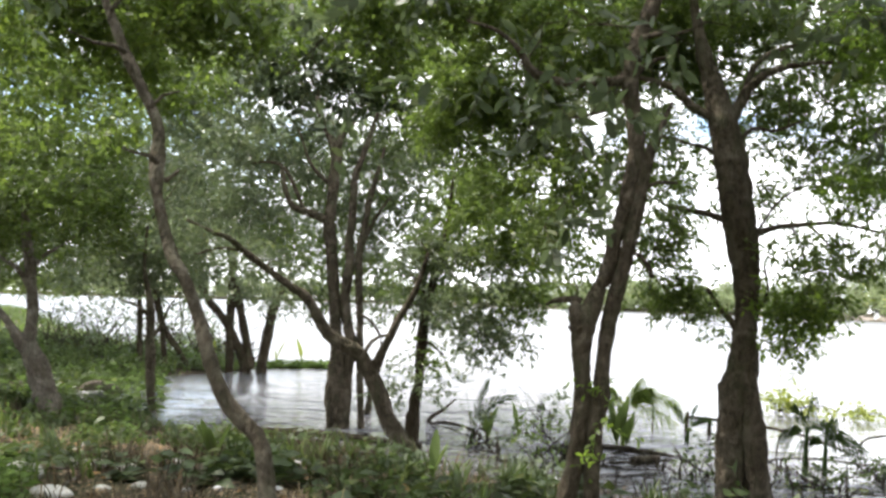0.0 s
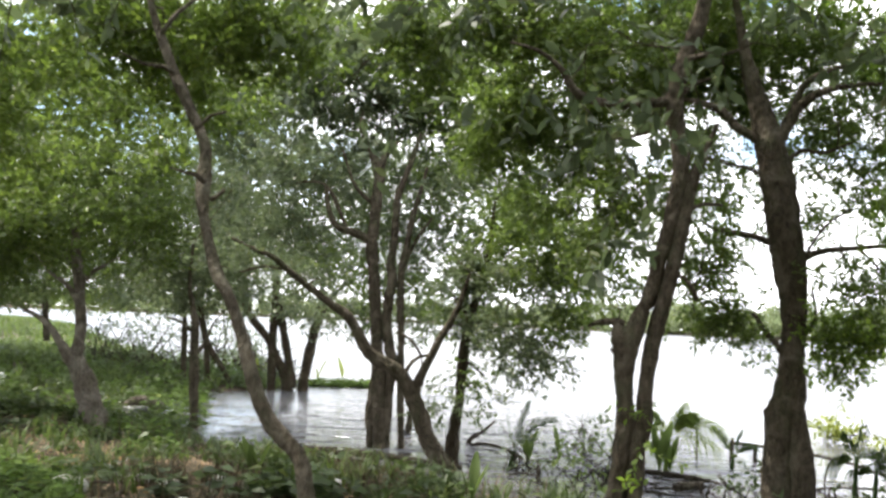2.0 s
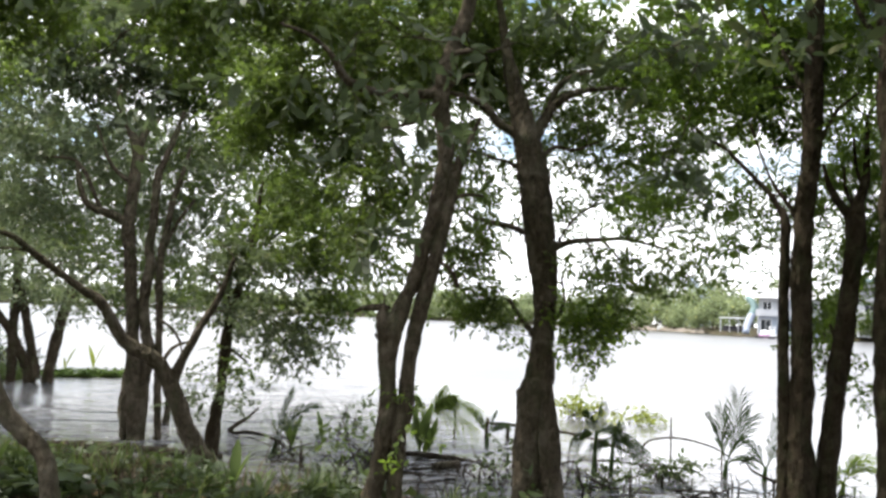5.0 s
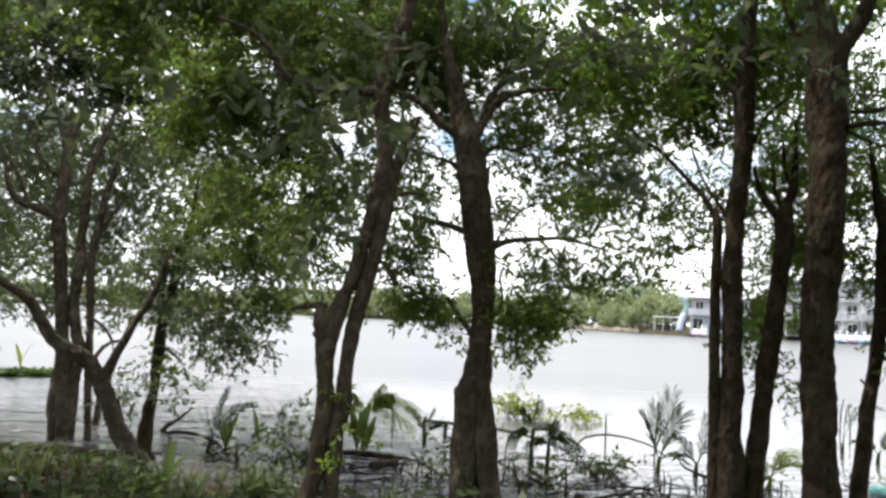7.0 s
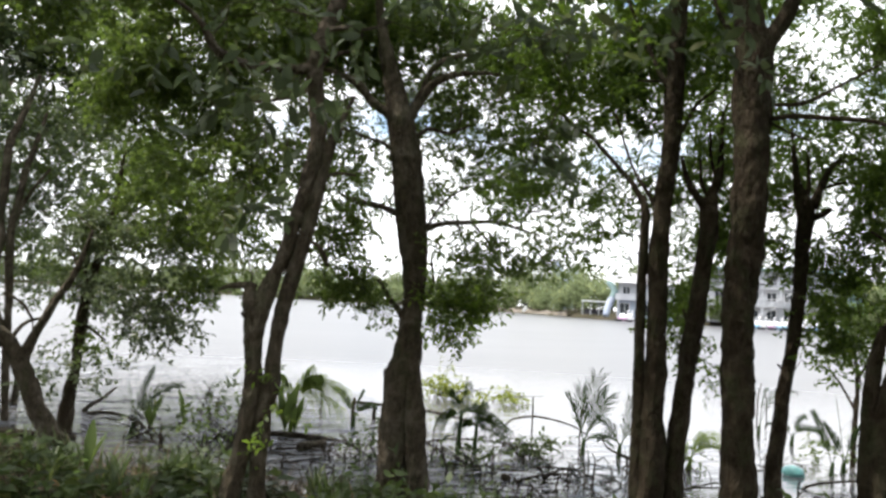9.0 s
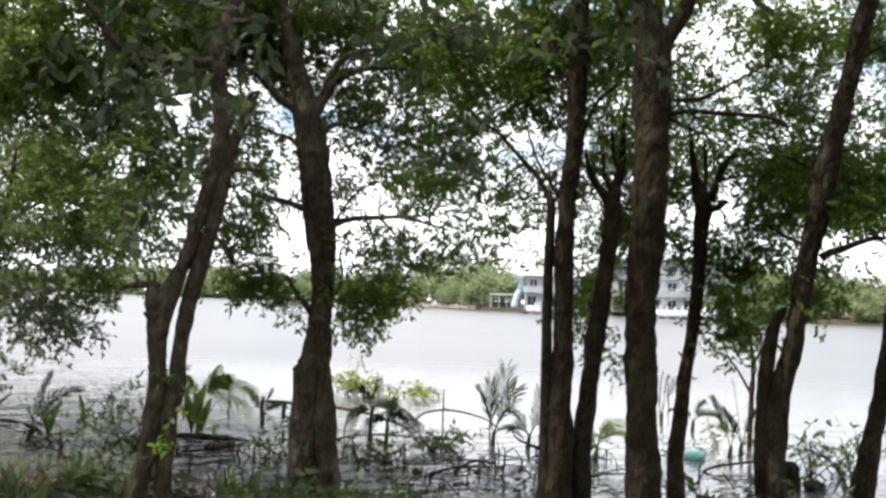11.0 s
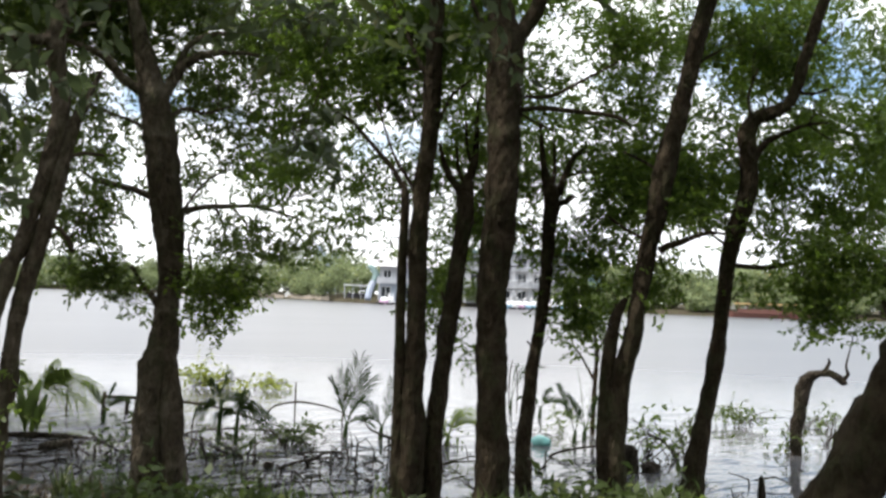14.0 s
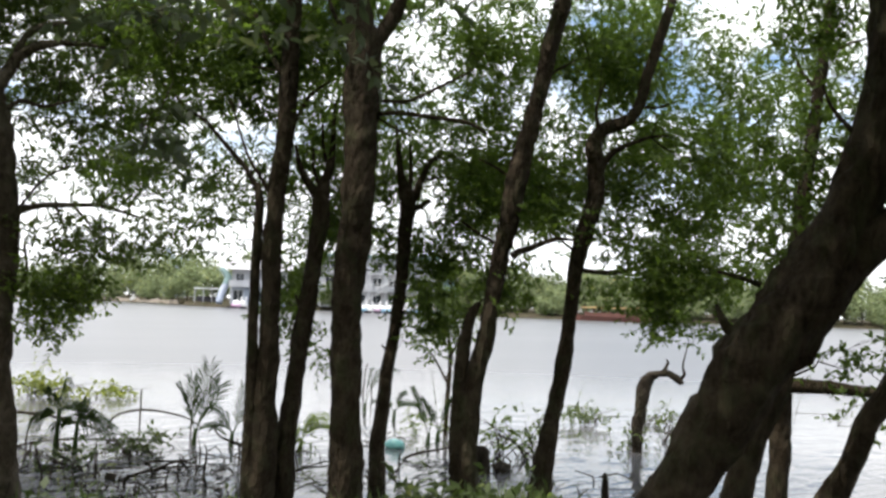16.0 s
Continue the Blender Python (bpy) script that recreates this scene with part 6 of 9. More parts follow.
TREES = [
    ("overhanging_tree", OVERHANGING_TREE, M_BARK, M_LEAF_NEAR, "tree whose leafy boughs hang low over the bank", 1.3, 0.04),
    ("leaning_tree", LEANING_TREE, M_BARK_MID, M_LEAF_SUNLIT, "slender brown tree leaning over the bank", 1.25, 0.08),
    ("stub_limbed_tree", STUB_LIMBED_TREE, M_BARK_PALE, M_LEAF, "low brown tree with a crooked side limb on the grass", 1.15, 0.06),
    ("far_bank_tree", FAR_BANK_TREE, M_BARK, M_LEAF_LIGHT, "shady tree at the grassy river edge", 1.7, 0.06),
    ("spindly_cove_tree", SPINDLY_COVE_TREE, M_BARK, M_LEAF_GREY, "spindly dark stems standing in the shallow cove", 1.4, 0.02),
    ("triple_stem_tree", TRIPLE_STEM_TREE, M_BARK_DARK, M_LEAF_GREY, "tree of several dark stems standing in the water", 1.6, 0.02),
    ("double_trunk_tree", DOUBLE_TRUNK_TREE, M_BARK, M_LEAF_GREY, "mossy dark tree with paired trunks standing in water", 1.1, 0.1),
    ("stooping_tree", STOOPING_TREE, M_BARK, M_LEAF_GREY, "tree stooping low over the flooded bank", 1.1, 0.05),
    ("waterside_tree", WATERSIDE_TREE, M_BARK_DARK, M_LEAF, "thin dark tree standing at the water's edge", 1.05, 0.12),
    ("forked_tree", FORKED_TREE, M_BARK, M_LEAF, "forked brown tree with a broken stump and curved branch", 1.0, 0.15),
    ("buttressed_tree", BUTTRESSED_TREE, M_BARK, M_LEAF, "stout grey-brown tree with a flared hollow base", 0.85, 0.08),
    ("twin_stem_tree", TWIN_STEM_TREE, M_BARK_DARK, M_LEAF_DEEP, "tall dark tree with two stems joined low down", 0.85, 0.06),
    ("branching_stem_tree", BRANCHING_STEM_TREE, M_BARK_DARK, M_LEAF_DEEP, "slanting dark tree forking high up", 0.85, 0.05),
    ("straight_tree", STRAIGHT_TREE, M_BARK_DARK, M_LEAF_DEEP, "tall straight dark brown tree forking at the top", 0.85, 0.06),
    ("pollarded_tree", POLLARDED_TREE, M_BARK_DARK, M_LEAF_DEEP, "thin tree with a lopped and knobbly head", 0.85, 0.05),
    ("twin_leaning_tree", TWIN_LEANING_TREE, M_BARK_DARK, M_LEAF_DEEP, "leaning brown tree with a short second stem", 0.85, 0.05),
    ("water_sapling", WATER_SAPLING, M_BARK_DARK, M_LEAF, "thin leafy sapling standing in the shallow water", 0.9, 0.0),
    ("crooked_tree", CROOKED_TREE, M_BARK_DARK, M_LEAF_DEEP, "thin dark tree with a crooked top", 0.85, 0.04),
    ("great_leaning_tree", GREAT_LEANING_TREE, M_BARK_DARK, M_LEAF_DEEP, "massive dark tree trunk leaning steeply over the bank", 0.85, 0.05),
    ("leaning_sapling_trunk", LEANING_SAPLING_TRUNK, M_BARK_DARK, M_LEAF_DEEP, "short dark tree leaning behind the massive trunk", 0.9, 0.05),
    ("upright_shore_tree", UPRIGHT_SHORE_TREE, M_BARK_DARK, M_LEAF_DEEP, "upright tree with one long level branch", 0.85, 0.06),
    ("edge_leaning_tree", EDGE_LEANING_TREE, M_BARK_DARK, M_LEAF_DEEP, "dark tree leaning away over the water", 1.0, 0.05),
]
for k, (name, spec, bark, leaf, label, size, gap) in enumerate(TREES):
    make_tree(name, spec, bark, leaf, label, 100 + k, size, gap)


def shade_tree(x, y, height, spread, seed, label):
    """A plain unseen bank tree, added to shade and close the place behind the eye."""
    rng = np.random.default_rng(seed)
    trunk = [(x, y, 0.0, 0.16), (x + 0.1, y, 1.2, 0.14), (x + 0.2, y + 0.1, 2.6, 0.12), (x + 0.1, y + 0.2, height * 0.65, 0.08), (x, y + 0.2, height * 0.9, 0.03)]
    branches, clumps = [], []
    for k in range(8):
        a = k * 2.4 + rng.random()
        q = spread * (0.45 + 0.4 * rng.random())
        z = height * (0.38 + 0.07 * k)
        ex, ey = x + math.cos(a) * q, y + math.sin(a) * q
        branches.append([(x + 0.15, y + 0.1, z * 0.8, 0.05), ((x + ex) / 2, (y + ey) / 2, z, 0.035), (ex, ey, z + 0.2, 0.015)])
        clumps.append((ex, ey, z + 0.2, spread * 0.5, height * 0.13, 0.9))
        clumps.append((x + math.cos(a + 1) * q * 0.5, y + math.sin(a + 1) * q * 0.5, z + 0.7, spread * 0.45, height * 0.12, 0.8))
    make_tree("grove_tree", dict(trunk=trunk, branches=branches, clumps=clumps, more=[]), M_BARK_DARK, M_LEAF, label, seed, 2.6, 0.0)


# trees added out of view, behind and to the left, to cast shade
UNSEEN_TREE = "unseen leafy brown-barked tree added to shade the bank"
for k, (x, y, h, s) in enumerate(((-6.2, 0.2, 6.5, 2.6), (-8.2, 4.2, 6.5, 2.4), (-4.5, -4.5, 7.0, 2.8), (0.8, -6.8, 7.0, 2.8), (4.8, -4.6, 7.0, 2.8), (6.6, -1.6, 6.5, 2.4), (-1.5, -3.2, 7.5, 2.6), (2.6, -1.6, 7.5, 2.4), (-13.2, 17.6, 8.5, 3.2), (-18.0, 25.0, 9.0, 3.6))):
    shade_tree(x, y, h, s, 300 + k, UNSEEN_TREE)

# ---------------------------------------------------------------- far bank
def box(bm, size, at=(0, 0, 0), turn=0.0, bevel=0.0):
    m = Matrix.Translation(at) @ Matrix.Rotation(radians(turn), 4, "Z") @ Matrix.Diagonal((*size, 1))
    got = bmesh.ops.create_cube(bm, size=1.0, matrix=m)
    if bevel:
        edges = {e for v in got["verts"] for e in v.link_edges}
        bmesh.ops.bevel(bm, geom=list(edges), offset=bevel, segments=2, affect="EDGES", profile=0.5)


def boxes(*specs):
    bm = bmesh.new()
    for s in specs:
        box(bm, *s)
    return bm


def far_tree_parts(seed, height, spread, leaf):
    """A tree seen from across the river: a trunk with limbs and a ragged crown."""
    rng = np.random.default_rng(seed)
    root = thing("bank_tree", "broad green tree on the far river bank", "tree", "trees on the far bank")
    trunk_h = height * 0.35
    pieces = [tube([(0, 0, -0.4, 0.16), (0.1, 0, trunk_h * 0.6, 0.13), (0.15, 0.1, trunk_h * 1.4, 0.08), (0.1, 0.2, height * 0.8, 0.03)], 7, 0.5, 0.05)]
    for k in range(5):
        a = rng.random() * 6.28
        pieces.append(tube([(0.1, 0, trunk_h * (0.6 + 0.15 * k), 0.08), (math.cos(a) * spread * 0.4, math.sin(a) * spread * 0.4, trunk_h + 0.12 * k * height, 0.05),
                            (math.cos(a) * spread * 0.8, math.sin(a) * spread * 0.8, trunk_h * 1.3 + 0.11 * k * height, 0.02)], 5, 0.5, 0.05))
    v, f = join(pieces)
    under(mesh_object("trunk", v, f, M_BARK, True), root)
    blobs = []
    for k in range(16):
        a, q = rng.random() * 6.28, rng.random() ** 0.5
        z = height * (0.24 + 0.66 * rng.random())
        w = 1.0 - abs(z / height - 0.5) * 0.9
        blobs.append((math.cos(a) * q * spread * w, math.sin(a) * q * spread * w, z, spread * (0.28 + 0.2 * rng.random()), height * (0.09 + 0.06 * rng.random())))
    pts, al, nm, ln = [], [], [], []
    for b in blobs:
        n = 64
        q = rng.normal(size=(n, 3))
        q = q / np.linalg.norm(q, axis=1)[:, None]
        rr = rng.random(n) ** 0.3
        pts.append(np.array(b[:3]) + q * rr[:, None] * (b[3], b[3], b[4] * 1.6))
        al.append(q + rng.normal(size=(n, 3)) * 0.7)
        nm.append(q + (0, 0, 0.6) + rng.normal(size=(n, 3)) * 0.5)
        ln.append(0.34 + 0.3 * rng.random(n))
    ln = np.concatenate(ln)
    co = leaves(np.concatenate(pts), np.concatenate(al), np.concatenate(nm), ln, ln * 0.9, SMALL_LEAF)
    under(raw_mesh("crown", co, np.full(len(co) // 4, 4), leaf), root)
    return root


def far_edge(az):
    return float(np.interp(az, [a for a, _ in FAR_SHORE], [b for _, b in FAR_SHORE]))


def plant_far_bank():
    rng = random.Random(5)
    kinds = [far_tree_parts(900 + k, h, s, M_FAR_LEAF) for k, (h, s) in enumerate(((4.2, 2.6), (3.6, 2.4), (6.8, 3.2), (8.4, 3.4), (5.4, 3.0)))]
    places = []
    az = -34.0
    while az < 78:
        edge = far_edge(az)
        for row, (back, pick) in enumerate(((2.5, (0, 1, 4)), (7.0, (0, 4, 2)), (14.0, (2, 3, 4)), (26.0, (2, 3)))):
            a = az + rng.uniform(-0.35, 0.35)
            if (29.0 < a < 33.6 and row < 2) or (37.4 < a < 44.4 and row < 3) or (33.2 < a < 37.4 and row == 0 and rng.random() < 0.3):
                continue
            if 24.6 < a < 26.6 and row == 0:
                continue
            if row == 0 and rng.random() < 0.25:
                continue
            s = rng.uniform(0.75, 1.15) * (0.8 if row == 0 else 1.0) * (1.0 if edge < 260 else 1.25)
            x, y, _ = polar(a, edge + back + rng.uniform(-1, 1))
            places.append((rng.choice(pick), x, y, s, rng.uniform(0, 360)))
        az += 1.15 if far_edge(az) < 260 else 1.0
    used = set()
    for k, x, y, s, turn in places:
        z = float(ground_height(np.array([x]), np.array([y]))[0])
        m = pose(x, y, z, 0, 0, turn)
        if k in used:
            ob = copy_thing(kinds[k], m)
        else:
            ob = kinds[k]
            ob.matrix_basis = m
            used.add(k)
        ob.scale = (s, s, s * rng.uniform(0.85, 1.1))


plant_far_bank()

M_WALL = plain_material("pale_grey_render", (0.5, 0.505, 0.52), 0.85, 0.2, 0.08, 0.8)
M_WALL_BLUE = plain_material("blue_grey_render", (0.4, 0.45, 0.52), 0.85, 0.2, 0.08, 0.8)
M_ROOF = plain_material("grey_sheet_roof", (0.42, 0.41, 0.42), 0.6, 0.3, 0.12, 0.5)
M_ROOF_TEAL = plain_material("dull_teal_roof", (0.16, 0.27, 0.25), 0.6, 0.3, 0.1, 0.5)
M_ROOF_ORANGE = plain_material("orange_tile_roof", (0.55, 0.2, 0.09), 0.8, 0.2, 0.15, 0.5)
M_DARK_GLASS = plain_material("dark_window", (0.03, 0.035, 0.04), 0.15, 0.5, 0.1)
M_TEAL = plain_material("turquoise_plastic", (0.21, 0.3, 0.29), 0.4, 0.4, 0.1)
M_BLUE = plain_material("blue_plastic", (0.3, 0.34, 0.42), 0.4, 0.4, 0.1)
M_WHITE = plain_material("white_paint", (0.8, 0.8, 0.8), 0.45, 0.4, 0.05)
M_PINK = plain_material("pink_plastic", (0.65, 0.4, 0.6), 0.45, 0.4, 0.08)
M_SKYBLUE = plain_material("sky_blue_plastic", (0.35, 0.62, 0.8), 0.45, 0.4, 0.08)
M_PONTOON = plain_material("dark_pontoon", (0.06, 0.055, 0.06), 0.7, 0.3, 0.2)
M_REDWOOD = plain_material("red_brown_timber", (0.15, 0.07, 0.055), 0.6, 0.3, 0.2)
M_TAN = plain_material("tan_awning", (0.62, 0.42, 0.2), 0.8, 0.2, 0.1)
# distance haze is put into both tower colours as pale blue
M_TOWER = plain_material("hazy_blue_concrete", (0.6, 0.66, 0.74), 0.9, 0.1, 0.05, 0.05)
M_TOWER_WIN = plain_material("hazy_blue_glass", (0.48, 0.56, 0.67), 0.5, 0.3, 0.05, 0.05)
M_SAND = plain_material("brown_river_sand", (0.2, 0.175, 0.145), 0.95, 0.1, 0.25, 1.5)


def far_place(az, back):
    """A local frame on the far bank: +x to the right along the shore, -y to the river."""
    x, y, _ = polar(az, far_edge(az) + back)
    z = float(ground_height(np.array([x]), np.array([y]))[0])
    return Matrix.Translation((x, y, z)) @ Matrix.Rotation(radians(-az), 4, "Z")


def window_unit(parent, x, y, z, w, h):
    frame_ = part("window", boxes(((w + 0.16, 0.14, 0.1), (x, y, z + h / 2)), ((w + 0.16, 0.14, 0.1), (x, y, z - h / 2)),
                                  ((0.1, 0.14, h), (x - w / 2, y, z)), ((0.1, 0.14, h), (x + w / 2, y, z)), ((0.07, 0.1, h), (x, y, z))), M_WHITE, parent)
    part("pane", boxes(((w, 0.04, h), (x, y - 0.0, z))), M_DARK_GLASS, frame_)


def house_by_water():
    root = thing("house", "two-storey pale grey riverside house with a balcony", "house")
    root.matrix_basis = far_place(33.0, 2.5)
    part("wall", boxes(((9.0, 6.0, 3.0), (0, 3.0, 1.3))), M_WALL_BLUE, root, "blue-grey ground floor wall")
    part("wall", boxes(((9.0, 6.0, 2.7), (0, 3.0, 4.3))), M_WALL, root)
    part("balcony", boxes(((9.8, 1.4, 0.18), (0, -0.6, 2.85)), ((9.8, 0.08, 0.9), (0, -1.25, 3.35))), M_WALL, root)
    bm = bmesh.new()
    pts = [(-5.3, -1.7, 5.55), (5.3, -1.7, 5.55), (5.3, 7.2, 5.75), (-5.3, 7.2, 5.75), (-5.3, 2.8, 7.3), (5.3, 2.8, 7.3)]
    vs = [bm.verts.new(p) for p in pts]
    for f in ((0, 1, 5, 4), (2, 3, 4, 5), (0, 4, 3), (1, 2, 5), (0, 3, 2, 1)):
        bm.faces.new([vs[i] for i in f])
    part("roof", bm, M_ROOF, root)
    for x in (-3.2, -0.9, 1.4, 3.6):
        window_unit(root, x, -0.02, 4.35, 1.3, 1.3)
    for x in (-3.4, 0.4, 3.2):
        window_unit(root, x, -0.02, 1.3, 1.6, 1.9)
    for x in (-4.5, -1.5, 1.5, 4.5):
        part("post", boxes(((0.2, 0.2, 2.9), (x, -1.2, 1.35))), M_WALL, root)


def long_building():
    root = thing("building", "three-storey whitish riverside building with outside stairs", "building")
    root.matrix_basis = far_place(40.3, 4.0)
    w = 19.0
    for k, (z, m) in enumerate(((1.3, M_WALL), (4.1, M_WALL), (6.7, M_WALL))):
        part("wall", boxes(((w, 7.0, 2.62 if k else 2.9), (0, 3.5, z))), m, root)
        part("floor_slab", boxes(((w + 0.8, 1.7, 0.2), (0, -0.8, z + 1.36))), M_WALL, root)
        if k:
            part("railing", boxes(((w + 0.6, 0.06, 0.07), (0, -1.6, z - 0.35)), *[((0.06, 0.06, 0.9), (-w / 2 + i * 0.95, -1.6, z - 0.8)) for i in range(21)]), M_WHITE, root)
        for i in range(7):
            window_unit(root, -w / 2 + 1.7 + i * 2.6, -0.02, z + 0.05, 1.5, 1.45)
    for i in range(8):
        part("column", boxes(((0.24, 0.24, 8.0), (-w / 2 + 0.2 + i * 2.65, -1.45, 3.9))), M_WALL, root)
    part("roof", boxes(((w + 1.6, 10.0, 0.28), (0, 2.9, 8.35))), M_ROOF_TEAL, root)
    for k in range(2):
        bm = bmesh.new()
        for i in range(12):
            box(bm, (0.42, 1.0, 0.09), (-3.2 + i * 0.36 + 3.0 * k, -2.4, 0.2 + i * 0.22 + 2.7 * k))
        part("stair_flight", bm, M_WHITE, root)


def water_slide():
    root = thing("water_slide", "curved blue and turquoise plastic slide by the house", "slide")
    root.matrix_basis = far_place(31.05, 1.0)
    part("blue_chute", bmesh_from(tube([(-1.2, -1.0, 0.3, 0.55), (-1.0, -0.5, 1.4, 0.55), (-0.6, 0.2, 2.6, 0.6), (0.0, 0.6, 3.6, 0.5)], 10, 0.3, 0.02)), M_BLUE, root)
    part("turquoise_chute", bmesh_from(tube([(-0.3, 0.5, 3.2, 0.55), (0.1, 0.6, 4.4, 0.6), (-0.5, 0.7, 5.4, 0.5), (-1.2, 0.8, 5.9, 0.35)], 10, 0.3, 0.02)), M_TEAL, root)
    part("ladder", boxes(((0.1, 0.1, 5.2), (0.9, 1.0, 2.4)), ((0.1, 0.1, 5.2), (1.5, 1.0, 2.4)), *[((0.6, 0.08, 0.08), (1.2, 1.0, 0.3 + 0.4 * i)) for i in range(12)]), M_WALL, root)


def bmesh_from(vf):
    bm = bmesh.new()
    vs = [bm.verts.new(p) for p in vf[0]]
    for f in vf[1]:
        bm.faces.new([vs[i] for i in f])
    for f in bm.faces:
        f.smooth = True
    return bm


def hanging_drape():
    root = thing("tarpaulin", "turquoise tarpaulin hung on a pole frame", "tarpaulin")
    root.matrix_basis = far_place(44.9, 2.0)
    bm = bmesh.new()
    n = 12
    rows = []
    for j in range(8):
        rows.append([bm.verts.new((-1.1 + 2.2 * i / n, 0.18 * math.sin(i * 1.3 + j * 0.5), 1.0 + 4.2 * j / 7)) for i in range(n + 1)])
    for a, b in zip(rows, rows[1:]):
        for i in range(n):
            bm.faces.new((a[i], a[i + 1], b[i + 1], b[i]))
    bmesh.ops.solidify(bm, geom=list(bm.faces), thickness=0.03)
    part("cloth", bm, M_TEAL, root)
    for x in (-1.15, 1.15):
        part("pole", boxes(((0.1, 0.1, 5.6), (x, 0.25, 2.6))), M_WALL, root)


def pedal_boat(canopy):
    root = thing("pedal_boat", "small white swan-necked pedal boat at a pontoon", "boat", "moored pedal boats")
    hull = []
    for i, (y, w, h) in enumerate(((-1.1, 0.12, 0.55), (-0.8, 0.45, 0.5), (-0.2, 0.62, 0.45), (0.5, 0.6, 0.45), (1.0, 0.4, 0.55))):
        hull.append([(-w, y, h), (-w * 0.8, y, 0.08), (w * 0.8, y, 0.08), (w, y, h)])
    bm = bmesh.new()
    rings = [[bm.verts.new(p) for p in ring] for ring in hull]
    for a, b in zip(rings, rings[1:]):
        for k in range(4):
            bm.faces.new((a[k], a[(k + 1) % 4], b[(k + 1) % 4], b[k]))
    bm.faces.new(rings[0][::-1])
    bm.faces.new(rings[-1])
    part("hull", bm, canopy, root)
    part("neck", bmesh_from(tube([(0, -0.95, 0.4, 0.16), (0, -1.15, 0.85, 0.12), (0, -1.0, 1.25, 0.1), (0, -1.2, 1.45, 0.13), (0, -1.45, 1.4, 0.05)], 8, 0.12, 0.02)), M_WHITE, root)
    part("body", bmesh_from(tube([(0, -0.7, 0.5, 0.3), (0, 0.0, 0.62, 0.42), (0, 0.7, 0.72, 0.34), (0, 1.1, 0.95, 0.08)], 8, 0.2, 0.02)), M_WHITE, root)
    return root


def moored_boats():
    rng = random.Random(3)
    kinds = [pedal_boat(m) for m in (M_SKYBLUE, M_WHITE, M_PINK)]
    used = set()
    places = [39.0 + 0.42 * i for i in range(14)] + [31.7, 32.05]
    for i, az in enumerate(places):
        k = (0, 0, 1, 2)[i % 4] if i < 14 else (2, 1)[i - 14]
        x, y, _ = polar(az, far_edge(az) - 4.2)
        m = Matrix.Translation((x, y, 0.02)) @ Matrix.Rotation(radians(-az + rng.uniform(-12, 12) + 25), 4, "Z")
        if k in used:
            ob = copy_thing(kinds[k], m)
        else:
            ob = kinds[k]
            ob.matrix_basis = m
            used.add(k)
        ob.scale = (1.15, 1.15, 1.15)
    for az, w in ((41.8, 14.5), (32.0, 4.5)):
        x, y, _ = polar(az, far_edge(az) - 6.6)
        root = thing("pontoon", "low dark floating pontoon", "pontoon")
        root.matrix_basis = Matrix.Translation((x, y, 0)) @ Matrix.Rotation(radians(-az), 4, "Z")
        part("deck", boxes(((w, 1.6, 0.14), (0, 0, 0.25), 0, 0.02)), M_PONTOON, root)
        for i in range(int(w / 1.5)):
            part("float", boxes(((1.0, 1.4, 0.4), (-w / 2 + 0.8 + i * 1.5, 0, 0.0), 0, 0.05)), M_PONTOON, root)


def red_barge():
    root = thing("tour_boat", "long red-brown wooden boat with a tan roof", "boat")
    az = 55.2
    x, y, _ = polar(az, far_edge(az) - 3.5)
    root.matrix_basis = Matrix.Translation((x, y, 0)) @ Matrix.Rotation(radians(-az), 4, "Z")
    sections = [(-6.0, 0.5, 1.0), (-5.0, 1.3, 0.8), (-2.5, 1.6, 0.7), (2.5, 1.6, 0.7), (4.6, 1.3, 0.85), (5.6, 0.5, 1.15)]
    bm = bmesh.new()
    rings = [[bm.verts.new(p) for p in ((xx, -w, h), (xx, -w * 0.7, -0.3), (xx, w * 0.7, -0.3), (xx, w, h))] for xx, w, h in sections]
    for a, b in zip(rings, rings[1:]):
        for k in range(4):
            bm.faces.new((a[k], a[(k + 1) % 4], b[(k + 1) % 4], b[k]))
    bm.faces.new(rings[0][::-1])
    bm.faces.new(rings[-1])
    part("hull", bm, M_REDWOOD, root)
    part("cabin", boxes(((8.4, 2.5, 0.65), (-0.2, 0, 0.95), 0, 0.04)), M_REDWOOD, root)
    for i in range(8):
        part("post", boxes(((0.12, 0.12, 0.75), (-4.2 + i * 1.15, -1.2, 1.6))), M_REDWOOD, root)
        part("post", boxes(((0.12, 0.12, 0.75), (-4.2 + i * 1.15, 1.2, 1.6))), M_REDWOOD, root)
    part("roof", boxes(((9.2, 3.1, 0.16), (-0.3, 0, 2.02), 0, 0.03)), M_TAN, root)
    part("wheelhouse", boxes(((1.4, 1.8, 1.4), (4.2, 0, 1.4), 0, 0.05)), M_PONTOON, root)


